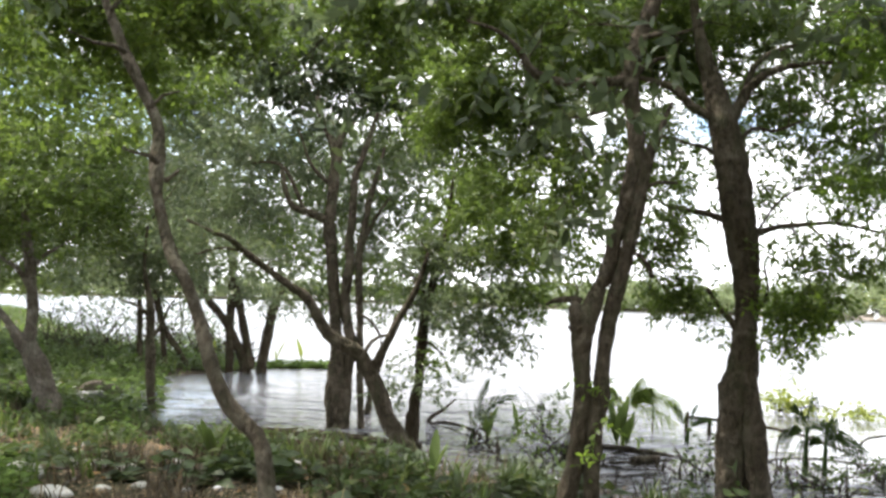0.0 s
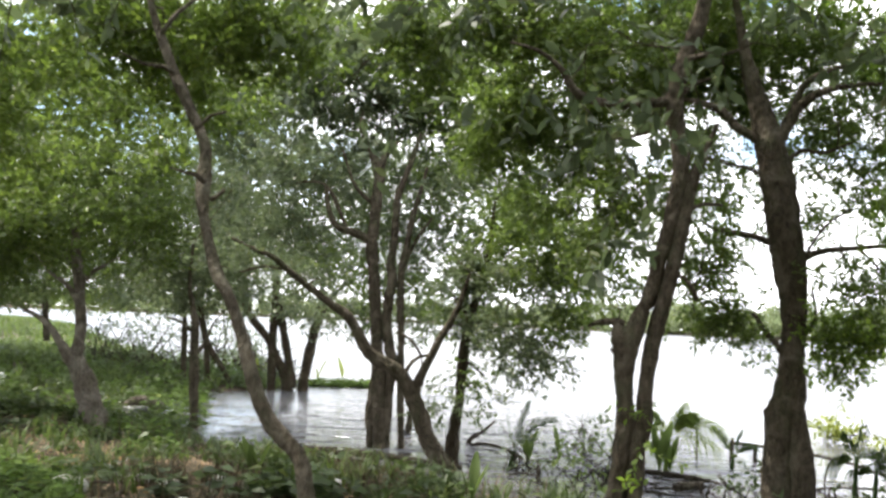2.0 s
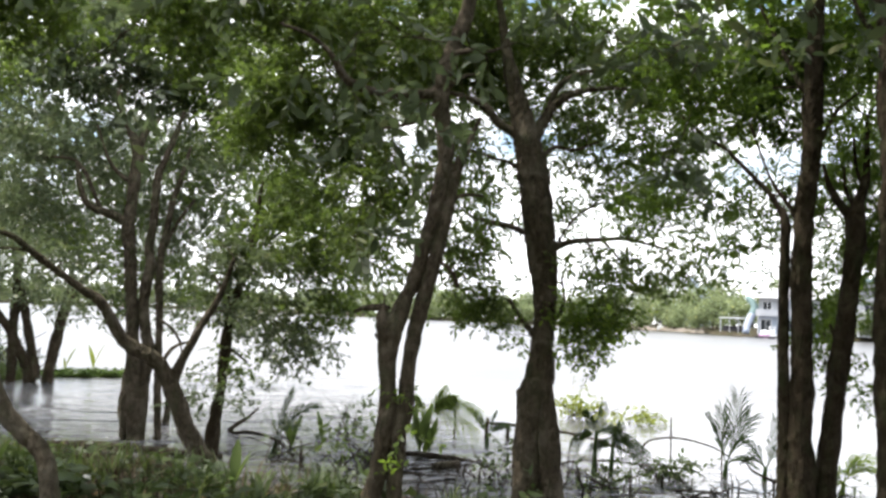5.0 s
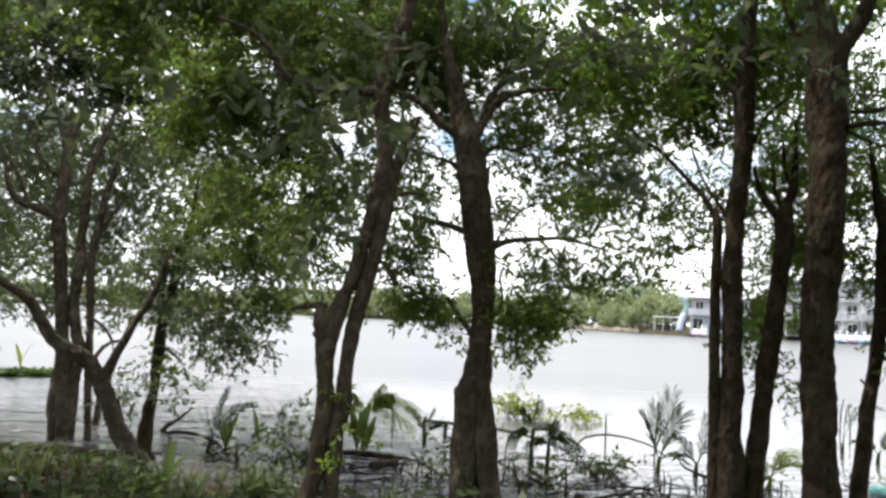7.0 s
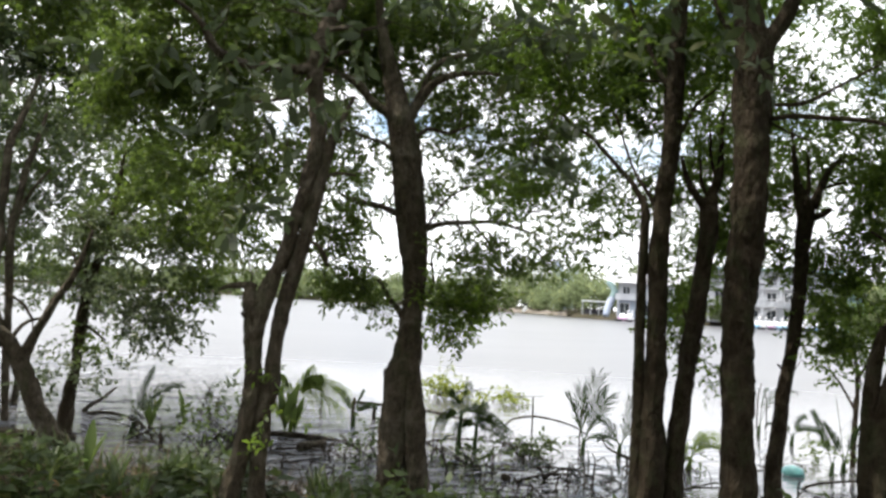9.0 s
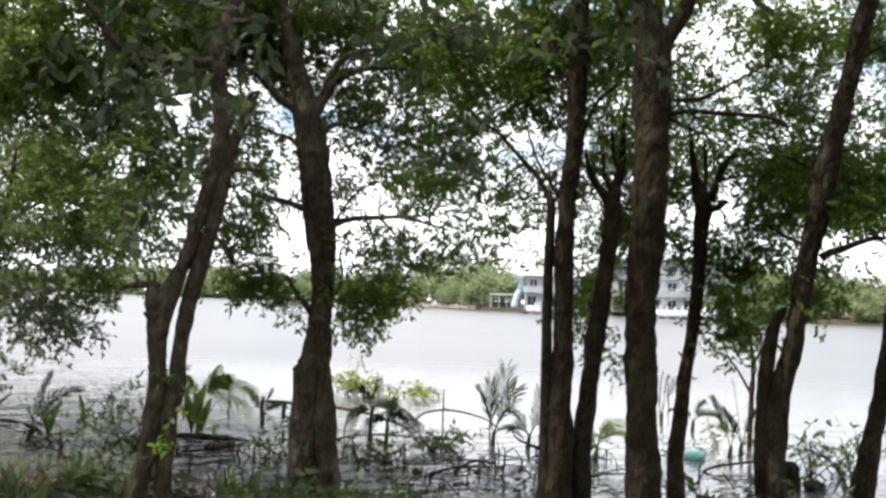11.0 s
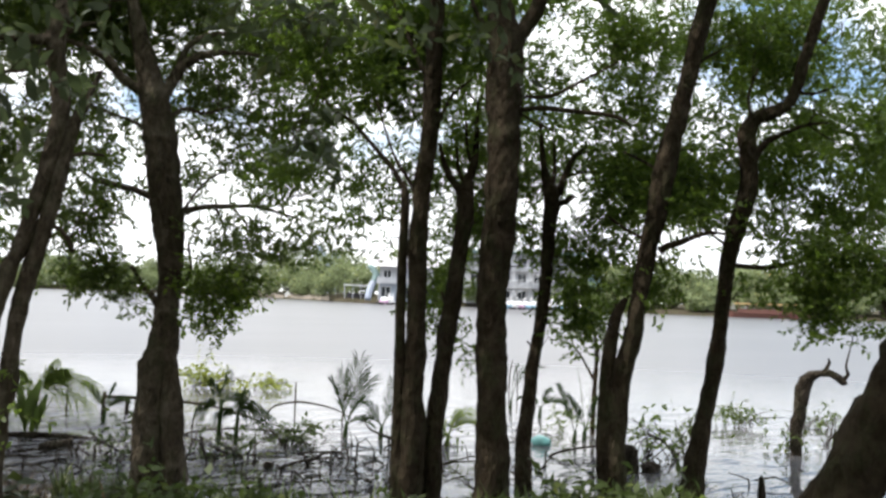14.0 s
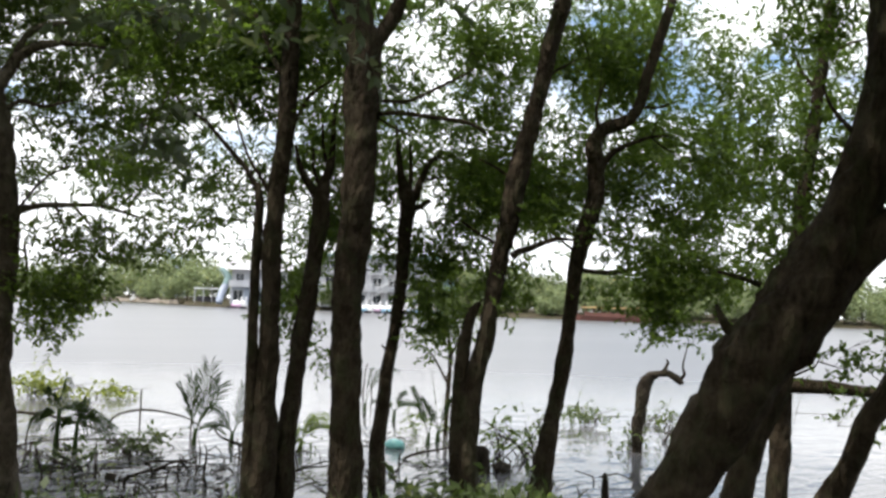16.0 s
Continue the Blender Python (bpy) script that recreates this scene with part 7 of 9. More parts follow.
def small_buildings():
    shed = thing("shed", "open riverside shed with a pale flat roof", "shed")
    shed.matrix_basis = far_place(29.9, 3.0)
    part("roof", boxes(((4.6, 3.0, 0.18), (0, 1.0, 2.3))), M_WHITE, shed)
    for x in (-2.1, -0.7, 0.7, 2.1):
        for y in (-0.3, 2.3):
            part("post", boxes(((0.14, 0.14, 2.3), (x, y, 1.1))), M_WALL, shed)
    part("counter", boxes(((3.6, 0.5, 0.9), (0, 1.6, 0.5))), M_PONTOON, shed)
    house = thing("house", "house with an orange tiled roof behind trees", "house")
    house.matrix_basis = far_place(54.2, 34.0)
    part("wall", boxes(((8.0, 6.0, 4.6), (0, 0, 2.2))), M_WALL, house)
    bm = bmesh.new()
    vs = [bm.verts.new(p) for p in ((-4.6, -3.6, 4.4), (4.6, -3.6, 4.4), (4.6, 3.6, 4.4), (-4.6, 3.6, 4.4), (-4.6, 0, 6.6), (4.6, 0, 6.6))]
    for f in ((0, 1, 5, 4), (2, 3, 4, 5), (0, 4, 3), (1, 2, 5), (0, 3, 2, 1)):
        bm.faces.new([vs[i] for i in f])
    part("roof", bm, M_ROOF_ORANGE, house)
    for x in (-2.4, 0, 2.4):
        window_unit(house, x, -3.02, 2.6, 1.2, 1.2)
    hut = thing("spirit_house", "small white roadside shrine on the far bank", "shrine")
    hut.matrix_basis = far_place(25.6, 1.2)
    part("base", boxes(((1.2, 1.0, 0.8), (0, 0, 0.3), 0, 0.04)), M_WHITE, hut)
    part("roof", boxes(((0.9, 0.8, 0.5), (0, 0, 1.5), 0, 0.08)), M_PONTOON, hut)
    part("post", boxes(((0.4, 0.4, 0.6), (0, 0, 0.95))), M_WHITE, hut)
    # hazy towers of a distant town
    for az, w, h in ((27.5, 10, 36), (28.35, 12, 31), (12.6, 11, 20)):
        x, y, _ = polar(az, 760)
        tower = thing("tower_block", "hazy pale blue tower block far away", "tower", "distant towers")
        tower.matrix_basis = Matrix.Translation((x, y, 1.0)) @ Matrix.Rotation(radians(-az), 4, "Z")
        part("wall", boxes(((w, w, h), (0, 0, h / 2))), M_TOWER, tower)
        part("roof", boxes(((w * 0.5, w * 0.5, 3), (0, 0, h + 1.5))), M_TOWER, tower)
        for i in range(int(h / 3.2)):
            part("window", boxes(((w * 0.9, 0.3, 1.5), (0, -w / 2, 2.4 + i * 3.2))), M_TOWER_WIN, tower)


house_by_water()
long_building()
water_slide()
hanging_drape()
moored_boats()
red_barge()
small_buildings()

# bare sandy strip of the far bank
def sand_strip():
    verts, faces = [], []
    for i in range(41):
        az = 23.4 + i * 0.12
        for j in range(4):
            x, y, _ = polar(az, far_edge(az) + 0.05 + j * 0.9)
            z = float(ground_height(np.array([x]), np.array([y]))[0])
            edge = 0.0 if i in (0, 40) or j in (0, 3) else 1.0
            verts.append((x, y, z + 0.02 + edge * (0.25 + 0.15 * math.sin(i * 0.7) + 0.1 * math.sin(i * 2.1 + j))))
    for i in range(40):
        for j in range(3):
            a = i * 4 + j
            faces.append((a, a + 1, a + 5, a + 4))
    ob = mesh_object("sand_bank", verts, faces, M_SAND, True)
    tagged(ob, "bare brown sandy strip at the far waterline", "bank", kind="structure")


sand_strip()

# ---------------------------------------------------------------- growth on the near bank
def bank_points(rng, count, inner, outer, az0, az1, lo=-0.15, hi=99.0):
    """Random places on the near bank, lo to hi metres from the waterline."""
    got = []
    have = 0
    while have < count:
        n = count * 2
        az = np.radians(az0 + (az1 - az0) * rng.random(n))
        r = np.sqrt(inner ** 2 + (outer ** 2 - inner ** 2) * rng.random(n))
        x, y = r * np.sin(az), r * np.cos(az)
        d = shore_distance(x, y)
        ok = (d > lo) & (d < hi)
        p = np.stack([x[ok], y[ok]], 1)
        if not len(p):
            break
        got.append(p)
        have += len(p)
    p = np.concatenate(got)[:count]
    return np.column_stack([p, ground_height(p[:, 0], p[:, 1])])


def polar_points(rng, count, az0, az1, r0, r1):
    """Random places at the water's level between two bearings and two distances."""
    a, r = np.radians(rng.uniform(az0, az1, count)), rng.uniform(r0, r1, count)
    return np.stack([r * np.sin(a), r * np.cos(a), np.zeros(count)], 1)


def patchy(p, scale, low):
    return np.array([noise.noise(Vector((q[0] * scale, q[1] * scale, 3.7))) > low for q in p])


def foreground(p):
    """The trodden strip of bank before the camera, where little grass grows."""
    az = np.degrees(np.arctan2(p[:, 0], p[:, 1]))
    return (np.hypot(p[:, 0], p[:, 1]) < 9.6) & (az > -24) & (az < 20)


def blades(rng, p, height, width):
    """Arching grass blades: a three-segment ribbon each, as three quads."""
    n = len(p)
    a = rng.random(n) * 6.283
    lean = 0.25 + 0.75 * rng.random(n)
    h = height * (0.5 + 0.7 * rng.random(n))
    w = width * (0.6 + 0.7 * rng.random(n))
    out = np.stack([np.cos(a), np.sin(a), np.zeros(n)], 1)
    side = np.stack([-np.sin(a), np.cos(a), np.zeros(n)], 1)
    rows = []
    for t in (0.0, 0.4, 0.75, 1.0):
        c = p + out * (lean * h * t ** 2 * 0.8)[:, None] + np.array((0, 0, 1.0)) * (h * (t - 0.32 * lean * t * t))[:, None] - np.array((0, 0, 0.02))
        ww = (w * (1 - t ** 1.6) + 0.0006)[:, None]
        rows.append((c - side * ww, c + side * ww))
    quads = []
    for (a0, a1), (b0, b1) in zip(rows, rows[1:]):
        quads.append(np.stack([a0, a1, b1, b0], 1))
    return np.concatenate([q[:, None] for q in quads], 1).reshape(-1, 3)


def weld(ob):
    """Joins the loose faces of blades, so that each blade is one island."""
    bm = bmesh.new()
    bm.from_mesh(ob.data)
    bmesh.ops.remove_doubles(bm, verts=bm.verts, dist=0.0002)
    bm.to_mesh(ob.data)
    bm.free()
    return ob


def herbs(rng, p, size, stem=0.16, per=9):
    """Low leafy herbs: a few stalks each, with leaves in a loose whorl."""
    n = len(p)
    out = []
    lean = rng.normal(size=(n, 3)) * 0.35 + (0, 0, 1)
    lean /= np.linalg.norm(lean, axis=1)[:, None]
    tall = stem * (0.5 + 0.9 * rng.random(n))
    for k in range(per):
        t = (k + 1) / per
        a = k * 2.4 + rng.random(n) * 1.2
        d = np.stack([np.cos(a), np.sin(a), 0.35 - 0.5 * rng.random(n)], 1)
        L = size * (0.6 + 0.7 * rng.random(n)) * (1.1 - 0.4 * t)
        nm = rng.normal(size=(n, 3)) * 0.35 + (0, 0, 1)
        out.append(leaves(p + lean * (tall * t)[:, None], d, nm, L, L * 0.6, SMALL_LEAF))
    stems = np.stack([p, p + lean * (tall * 0.5)[:, None], p + lean * tall[:, None]], 1)
    return np.concatenate(out), stems


def grow_bank():
    rng = np.random.default_rng(42)
    # tall grass and herbs on the left, where the bank widens
    g = np.concatenate([bank_points(rng, 3000, 6.0, 14, -38, -8), bank_points(rng, 7000, 14, 34, -42, -10), bank_points(rng, 6000, 34, 110, -44, -20),
                        bank_points(rng, 900, 20, 23.5, -17, -6, -1.6, 0.5), bank_points(rng, 160, 4.6, 9.6, -12, 18, -0.1), bank_points(rng, 900, 4.6, 7.2, 37, 62, -0.2), bank_points(rng, 2500, 0.7, 9, 64, 320, 0.0), bank_points(rng, 800, 0.9, 5.5, -40, 64, 0.0)])
    g = g[patchy(g, 1.1, 0.0) | (np.hypot(g[:, 0], g[:, 1]) > 16)]
    g = g[(np.hypot(g[:, 0], g[:, 1]) > 8.3) | patchy(g, 1.7, 0.25) | (g[:, 0] > -1.0)]
    g = g[~foreground(g) | patchy(g, 2.3, 0.5)]
    far = np.hypot(g[:, 0], g[:, 1])
    grass = raw_mesh("bank_grass", blades(rng, g, 0.14 + 0.007 * np.minimum(far, 40), 0.006 + 0.0011 * np.minimum(far, 60)), np.full(len(g) * 3, 4), M_GRASS)
    tagged(weld(grass), "tangled green grass covering the muddy bank", "grass", kind="stuff")
    # dry straw among the green, thickest on the trodden soil
    d = np.concatenate([bank_points(rng, 1800, 5.6, 10.5, -38, 4, 0.0), bank_points(rng, 2600, 6.2, 10.0, -36, -22, 0.0), bank_points(rng, 350, 5.4, 8.6, 0, 20, 0.0), bank_points(rng, 800, 5.4, 7.0, 20, 60, 0.0)])
    d = d[~patchy(d, 0.9, 0.05)]
    straw = raw_mesh("dry_straw", blades(rng, d, 0.17, 0.004), np.full(len(d) * 3, 4), M_STRAW)
    tagged(weld(straw), "dry straw-coloured grass among the weeds", "grass", kind="stuff")
    # tufts of tall upright blades along the waterline
    c = np.concatenate([bank_points(rng, 110, 5.5, 6.9, 37, 62, -0.6, 1.2), bank_points(rng, 14, 6.0, 9.6, -14, 19, -0.4, 1.6), bank_points(rng, 14, 6.0, 7.0, 19, 37, -0.3, 1.0), bank_points(rng, 30, 6.4, 11, -36, -10, 0.1), bank_points(rng, 16, 8.2, 9.8, -14, -4, -0.4, 1.0)])
    k = np.repeat(c, 14, axis=0)
    k[:, :2] += rng.normal(size=(len(k), 2)) * 0.06
    tall = raw_mesh("tall_grass", blades(rng, k, 0.34, 0.011), np.full(len(k) * 3, 4), M_GRASS)
    tagged(weld(tall), "tufts of tall broad-bladed grass at the waterline", "grass", kind="stuff")
    # clumps of arching strap leaves on the trodden strip
    c = np.array(((-1.06, 8.52), (-1.03, 9.07), (-2.49, 8.92), (-2.11, 8.16), (-1.90, 8.37), (-1.43, 8.00), (-0.48, 8.17), (-0.30, 7.77), (0.59, 8.85), (0.77, 8.15), (-0.01, 10.12), (0.95, 7.77), (0.58, 7.28), (1.62, 7.00), (1.95, 6.79), (0.13, 7.29), (1.72, 7.17), (1.88, 7.07)))
    c = np.concatenate([np.column_stack([c, ground_height(c[:, 0], c[:, 1])]), bank_points(rng, 6, 6.8, 9.6, -26, -4, 0.0), bank_points(rng, 5, 6.6, 8.8, -4, 19, -0.1), bank_points(rng, 9, 7.0, 11.0, -20, 16, -0.2, 0.45)])
    k = np.repeat(c, 20, axis=0)
    k[:, :2] += rng.normal(size=(len(k), 2)) * 0.035
    k[:, 2] += 0.015
    strap = raw_mesh("strap_weeds", blades(rng, k, 0.36, 0.013), np.full(len(k) * 3, 4), M_STRAP)
    tagged(weld(strap), "clumps of arching strap-leaved weeds on the mud", "weeds", kind="stuff")
    # large-leaved weeds in loose groups
    c = np.concatenate([bank_points(rng, 20, 6.6, 9.4, -26, -4, 0.0), bank_points(rng, 16, 6.5, 8.6, -4, 19, -0.05)])
    k = np.repeat(c, 5, axis=0)
    k[:, :2] += rng.normal(size=(len(k), 2)) * 0.14
    co, st = herbs(rng, k, 0.19, 0.2, 7)
    tagged(raw_mesh("large_leaved_weeds", co, np.full(len(co) // 4, 4), M_STRAP), "large-leaved dark weeds in groups on the mud", "weeds", kind="stuff")
    tagged(stem_mesh("large_weed_stems", [st], 0.004, M_HERB), "stalks of large-leaved weeds", "weeds", kind="stuff")
    # leafy stalks standing in the flooded cove behind the spit
    r = bank_points(rng, 170, 19, 29, -25, -13, -5.5, 0.0)
    low = polar_points(rng, 170, -11.4, -6.6, 20.7, 21.7)
    r = np.concatenate([r, polar_points(rng, 70, -20.5, -17, 12.6, 18.5), low])
    r[:, 2] = np.maximum(r[:, 2], 0.0)
    co, st = herbs(rng, r, 0.15, np.where(np.arange(len(r)) < len(r) - len(low), 0.38, 0.14), 8)
    tagged(raw_mesh("water_weeds", co, np.full(len(co) // 4, 4), M_WEED_BRIGHT), "leafy green stalks standing in the flooded cove", "weeds", kind="stuff")
    tagged(stem_mesh("water_weed_stems", [st], 0.006, M_HERB), "thin stalks standing in the flooded cove", "weeds", kind="stuff")
    # broad bright weeds in patches
    b = np.concatenate([bank_points(rng, 520, 6.0, 8.3, -38, -24, 0.1), bank_points(rng, 1500, 6.0, 14, -38, -6, 0.1), bank_points(rng, 330, 5.6, 9, -8, 19, 0.0), bank_points(rng, 150, 5.6, 7, 40, 60, -0.1), bank_points(rng, 1500, 14, 26, -40, -14, 0.0)])
    b = b[patchy(b, 1.3, 0.16) | ((b[:, 0] < -3.3) & (b[:, 1] < 7.4))]
    b = b[~foreground(b) | patchy(b, 2.0, 0.5)]
    far = np.hypot(b[:, 0], b[:, 1])
    for sel, size, stem in ((far < 13, 0.11, 0.2), (far >= 13, 0.16, 0.28)):
        co, st = herbs(rng, b[sel], size, stem, 10)
        tagged(raw_mesh("broad_weeds", co, np.full(len(co) // 4, 4), M_WEED_BRIGHT), "bright broad-leaved weeds in patches on the bank", "weeds", kind="stuff")
        tagged(stem_mesh("broad_weed_stems", [st], 0.003, M_HERB), "thin stalks of bright broad-leaved weeds", "weeds", kind="stuff")
    h = np.concatenate([bank_points(rng, 3000, 5.8, 13, -38, -6), bank_points(rng, 6500, 12, 32, -42, -8), bank_points(rng, 260, 5.4, 9.6, -12, 19, -0.3), bank_points(rng, 350, 5.4, 7.0, 36, 62, -0.3), bank_points(rng, 2500, 30, 80, -42, -22), bank_points(rng, 1600, 0.7, 9, 64, 320, 0.0), bank_points(rng, 500, 1.0, 5.5, -40, 64, 0.0)])
    h = h[patchy(h, 1.4, 0.02)]
    h = h[(np.hypot(h[:, 0], h[:, 1]) > 8.3) | patchy(h, 1.7, 0.28) | (h[:, 0] > -1.0)]
    h = h[~foreground(h) | patchy(h, 2.3, 0.48)]
    far = np.hypot(h[:, 0], h[:, 1])
    near = far < 12
    for sel, size, stem in ((near, 0.1, 0.12), (~near, 0.13, 0.24)):
        co, st = herbs(rng, h[sel], size, stem)
        ob = raw_mesh("ground_herbs", co, np.full(len(co) // 4, 4), M_HERB)
        tagged(ob, "low leafy green weeds growing over the bank", "weeds", kind="stuff")
        tagged(stem_mesh("herb_stems", [st], 0.003, M_HERB), "thin green stalks of bank weeds", "weeds", kind="stuff")
    # bushy weeds over the bank
    p = np.concatenate([bank_points(rng, 12, 7.6, 13, -36, -8, 0.1), bank_points(rng, 240, 13, 30, -40, -10, 0.0), bank_points(rng, 60, 30, 70, -42, -22), bank_points(rng, 10, 5.8, 8.6, -12, 18, -0.1), bank_points(rng, 16, 5.6, 6.6, 18, 40, -0.1), bank_points(rng, 40, 5.6, 6.8, 40, 62, -0.3)])
    tufts = []
    for x, y, z in p:
        r = math.hypot(x, y)
        k = 1.0 + min(r, 40) * 0.02
        tufts.append((x, y, z + 0.1 * k, rng.uniform(0.12, 0.3) * k, rng.uniform(0.07, 0.16) * k, 0.8))
    near = [t for t in tufts if math.hypot(t[0], t[1]) < 13]
    rest = [t for t in tufts if math.hypot(t[0], t[1]) >= 13]
    for group, size in ((near, 1.25), (rest, 1.5)):
        corners, stems = foliage(rng, group, size, -0.2, 9, SMALL_LEAF)
        co = np.concatenate(corners)
        tagged(raw_mesh("bank_weeds", co, np.full(len(co) // 4, 4), M_HERB), "bushy green weeds in clumps along the bank", "weeds", kind="stuff")
        tagged(stem_mesh("weed_stems", stems, 0.002 * size, M_HERB), "thin stalks of bushy bank weeds", "weeds", kind="stuff")
    # dead brown stalks and bent reeds heaped along the waterline
    d = np.concatenate([bank_points(rng, 1500, 8.2, 10.6, -14, -4, -0.5, 0.9), bank_points(rng, 1000, 6.4, 9.4, -8, 18, -0.5, 2.5), bank_points(rng, 2200, 5.8, 8.6, -32, -12, 0.2), bank_points(rng, 1200, 8.4, 13, -34, -15, 0.1)])
    d = d[patchy(d, 1.6, -0.05)]
    d[:, 2] = np.maximum(d[:, 2], 0.0)
    dead = raw_mesh("dead_stalks", blades(rng, d, 0.26, 0.007), np.full(len(d) * 3, 4), M_DEADSTALK)
    tagged(weld(dead), "brown dead stalks heaped along the waterline", "dead stalks", kind="stuff")
    # a mat of broken sticks and stalks washed up along the waterline
    d = np.concatenate([bank_points(rng, 420, 7.0, 11.0, -24, -3, -0.25, 0.7), bank_points(rng, 260, 6.6, 10.0, -3, 17, -0.3, 0.6), bank_points(rng, 160, 6.4, 9.0, -24, 17, 0.5, 3.0)])
    d[:, 2] = np.maximum(d[:, 2], 0.0) + 0.02
    a, half = rng.random(len(d)) * 6.283, 0.05 + 0.16 * rng.random(len(d)) ** 2
    way = np.stack([np.cos(a), np.sin(a), rng.normal(size=len(d)) * 0.22], 1) * half[:, None]
    mat = np.stack([d - way, d + (0, 0, 0.015), d + way], 1)
    tagged(stem_mesh("washed_up_sticks", [mat], 0.006, M_DEADSTALK), "mat of brown broken sticks washed up along the waterline", "sticks", kind="stuff")
    # fallen dry leaves
    d = np.concatenate([bank_points(rng, 13000, 5.2, 13, -40, 64, 0.0), bank_points(rng, 7000, 0.4, 12, 0, 360, 0.0)])
    a = rng.normal(size=(len(d), 3)) * (1, 1, 0.15)
    L = 0.04 + 0.05 * rng.random(len(d))
    co = leaves(d + (0, 0, 0.012), a, rng.normal(size=(len(d), 3)) * 0.25 + (0, 0, 1), L, L * 0.5)
    tagged(raw_mesh("leaf_litter", co, np.full(len(co) // 6, 6), M_DRYLEAF), "dry brown fallen leaves on the mud", "leaf litter", kind="stuff")


M_DEADSTALK = leaf_material("brown_dead_stalk", (0.033, 0.026, 0.018), (0.11, 0.088, 0.062), (0.14, 0.1, 0.06), 0.1, 0.85, 0.1)
M_DRYLEAF = leaf_material("dry_leaf", (0.07, 0.046, 0.027), (0.2, 0.145, 0.09), (0.3, 0.2, 0.1), 0.15, 0.85)
grow_bank()
M_STONE = plain_material("pale_stone", (0.46, 0.44, 0.4), 0.9, 0.2, 0.3, 9.0)
M_BAG = plain_material("dirty_white_plastic", (0.42, 0.42, 0.42), 0.35, 0.5, 0.35, 14.0)
M_FOAM = plain_material("white_foam", (0.75, 0.75, 0.73), 0.8, 0.2, 0.08)


def lump(name, at, size, material, label, category, seed, sink=0.3, rough=0.3, group=""):
    """A rounded, dented lump: a stone or a crumpled bag."""
    bm = bmesh.new()
    bmesh.ops.create_icosphere(bm, subdivisions=3, radius=1.0)
    for v in bm.verts:
        q = v.co * 1.3 + Vector((seed * 7.1, seed * 3.3, 0))
        v.co *= 1 + rough * noise.noise(q) + rough * 0.5 * noise.noise(q * 2.7)
        v.co = Vector((v.co.x * size[0], v.co.y * size[1], v.co.z * size[2]))
    for f in bm.faces:
        f.smooth = True
    me = bpy.data.meshes.new(name)
    bm.to_mesh(me)
    bm.free()
    me.materials.append(material)
    ob = new(name, me)
    z = max(float(ground_height(np.array([at[0]]), np.array([at[1]]))[0]), 0.0)
    ob.matrix_basis = pose(at[0], at[1], z + size[2] * (1 - sink) * 0.75, 0, 0, seed * 47 % 360)
    return tagged(ob, label, category, group)


for k, (x, y, s) in enumerate(((-3.15, 6.93, 0.149), (-2.69, 6.34, 0.118), (-2.84, 7.45, 0.107), (-2.55, 7.44, 0.085), (-2.96, 6.34, 0.086), (-3.32, 8.29, 0.065), (-2.24, 6.88, 0.06), (-2.16, 7.55, 0.054), (-2.44, 6.64, 0.052))):
    lump("stone", (x, y), (s * 1.3, s, s * 0.5), M_STONE, "pale worn stone half sunk in the bank", "stone", 3 + k, 0.3, 0.16, "stones on the bank")
lump("plastic_bag", (-4.78, 12.6), (0.28, 0.2, 0.13), plain_material("muddy_grey_plastic", (0.13, 0.13, 0.13), 0.5, 0.3, 0.6, 12.0), "crumpled muddy grey plastic bag at the cove", "plastic bag", 21, 0.2, 0.6)
for k, (x, y, s) in enumerate(((-1.67, 7.68, 0.05), (-1.21, 6.85, 0.058), (-1.28, 8.25, 0.064), (-0.76, 6.95, 0.036), (-0.56, 6.73, 0.039), (-0.96, 7.17, 0.032), (-0.23, 6.7, 0.034), (0.31, 6.85, 0.044), (0.56, 7.09, 0.036), (0.77, 6.83, 0.039), (1.76, 7.08, 0.037), (-1.62, 6.71, 0.04), (-1.86, 6.76, 0.036), (-3.46, 8.89, 0.048), (-3.13, 9.1, 0.055), (0.45, 7.13, 0.036), (-0.76, 7.2, 0.037), (0.72, 7.03, 0.027), (1.6, 7.26, 0.028), (0.27, 7.23, 0.023), (1.77, 6.98, 0.023), (-1.37, 8.6, 0.033), (-0.76, 7.45, 0.033))):
    lump("litter_scrap", (x, y), (s, s * 0.8, s * 0.45), M_BAG, "scrap of pale plastic litter on the bank", "litter", 30 + k, 0.2, 0.6, "litter on the bank")


def foam_box():
    root = thing("foam_box", "small white foam box lying in the weeds", "box")
    z = float(ground_height(np.array([-8.12]), np.array([14.94]))[0])
    root.matrix_basis = pose(-8.12, 14.94, z + 0.06, 4, 6, 20)
    part("body", boxes(((0.17, 0.14, 0.17), (0, 0, 0.085), 0, 0.012)), M_FOAM, root)
    part("lid", boxes(((0.19, 0.16, 0.03), (0, 0, 0.185), 0, 0.01)), M_FOAM, root)


foam_box()

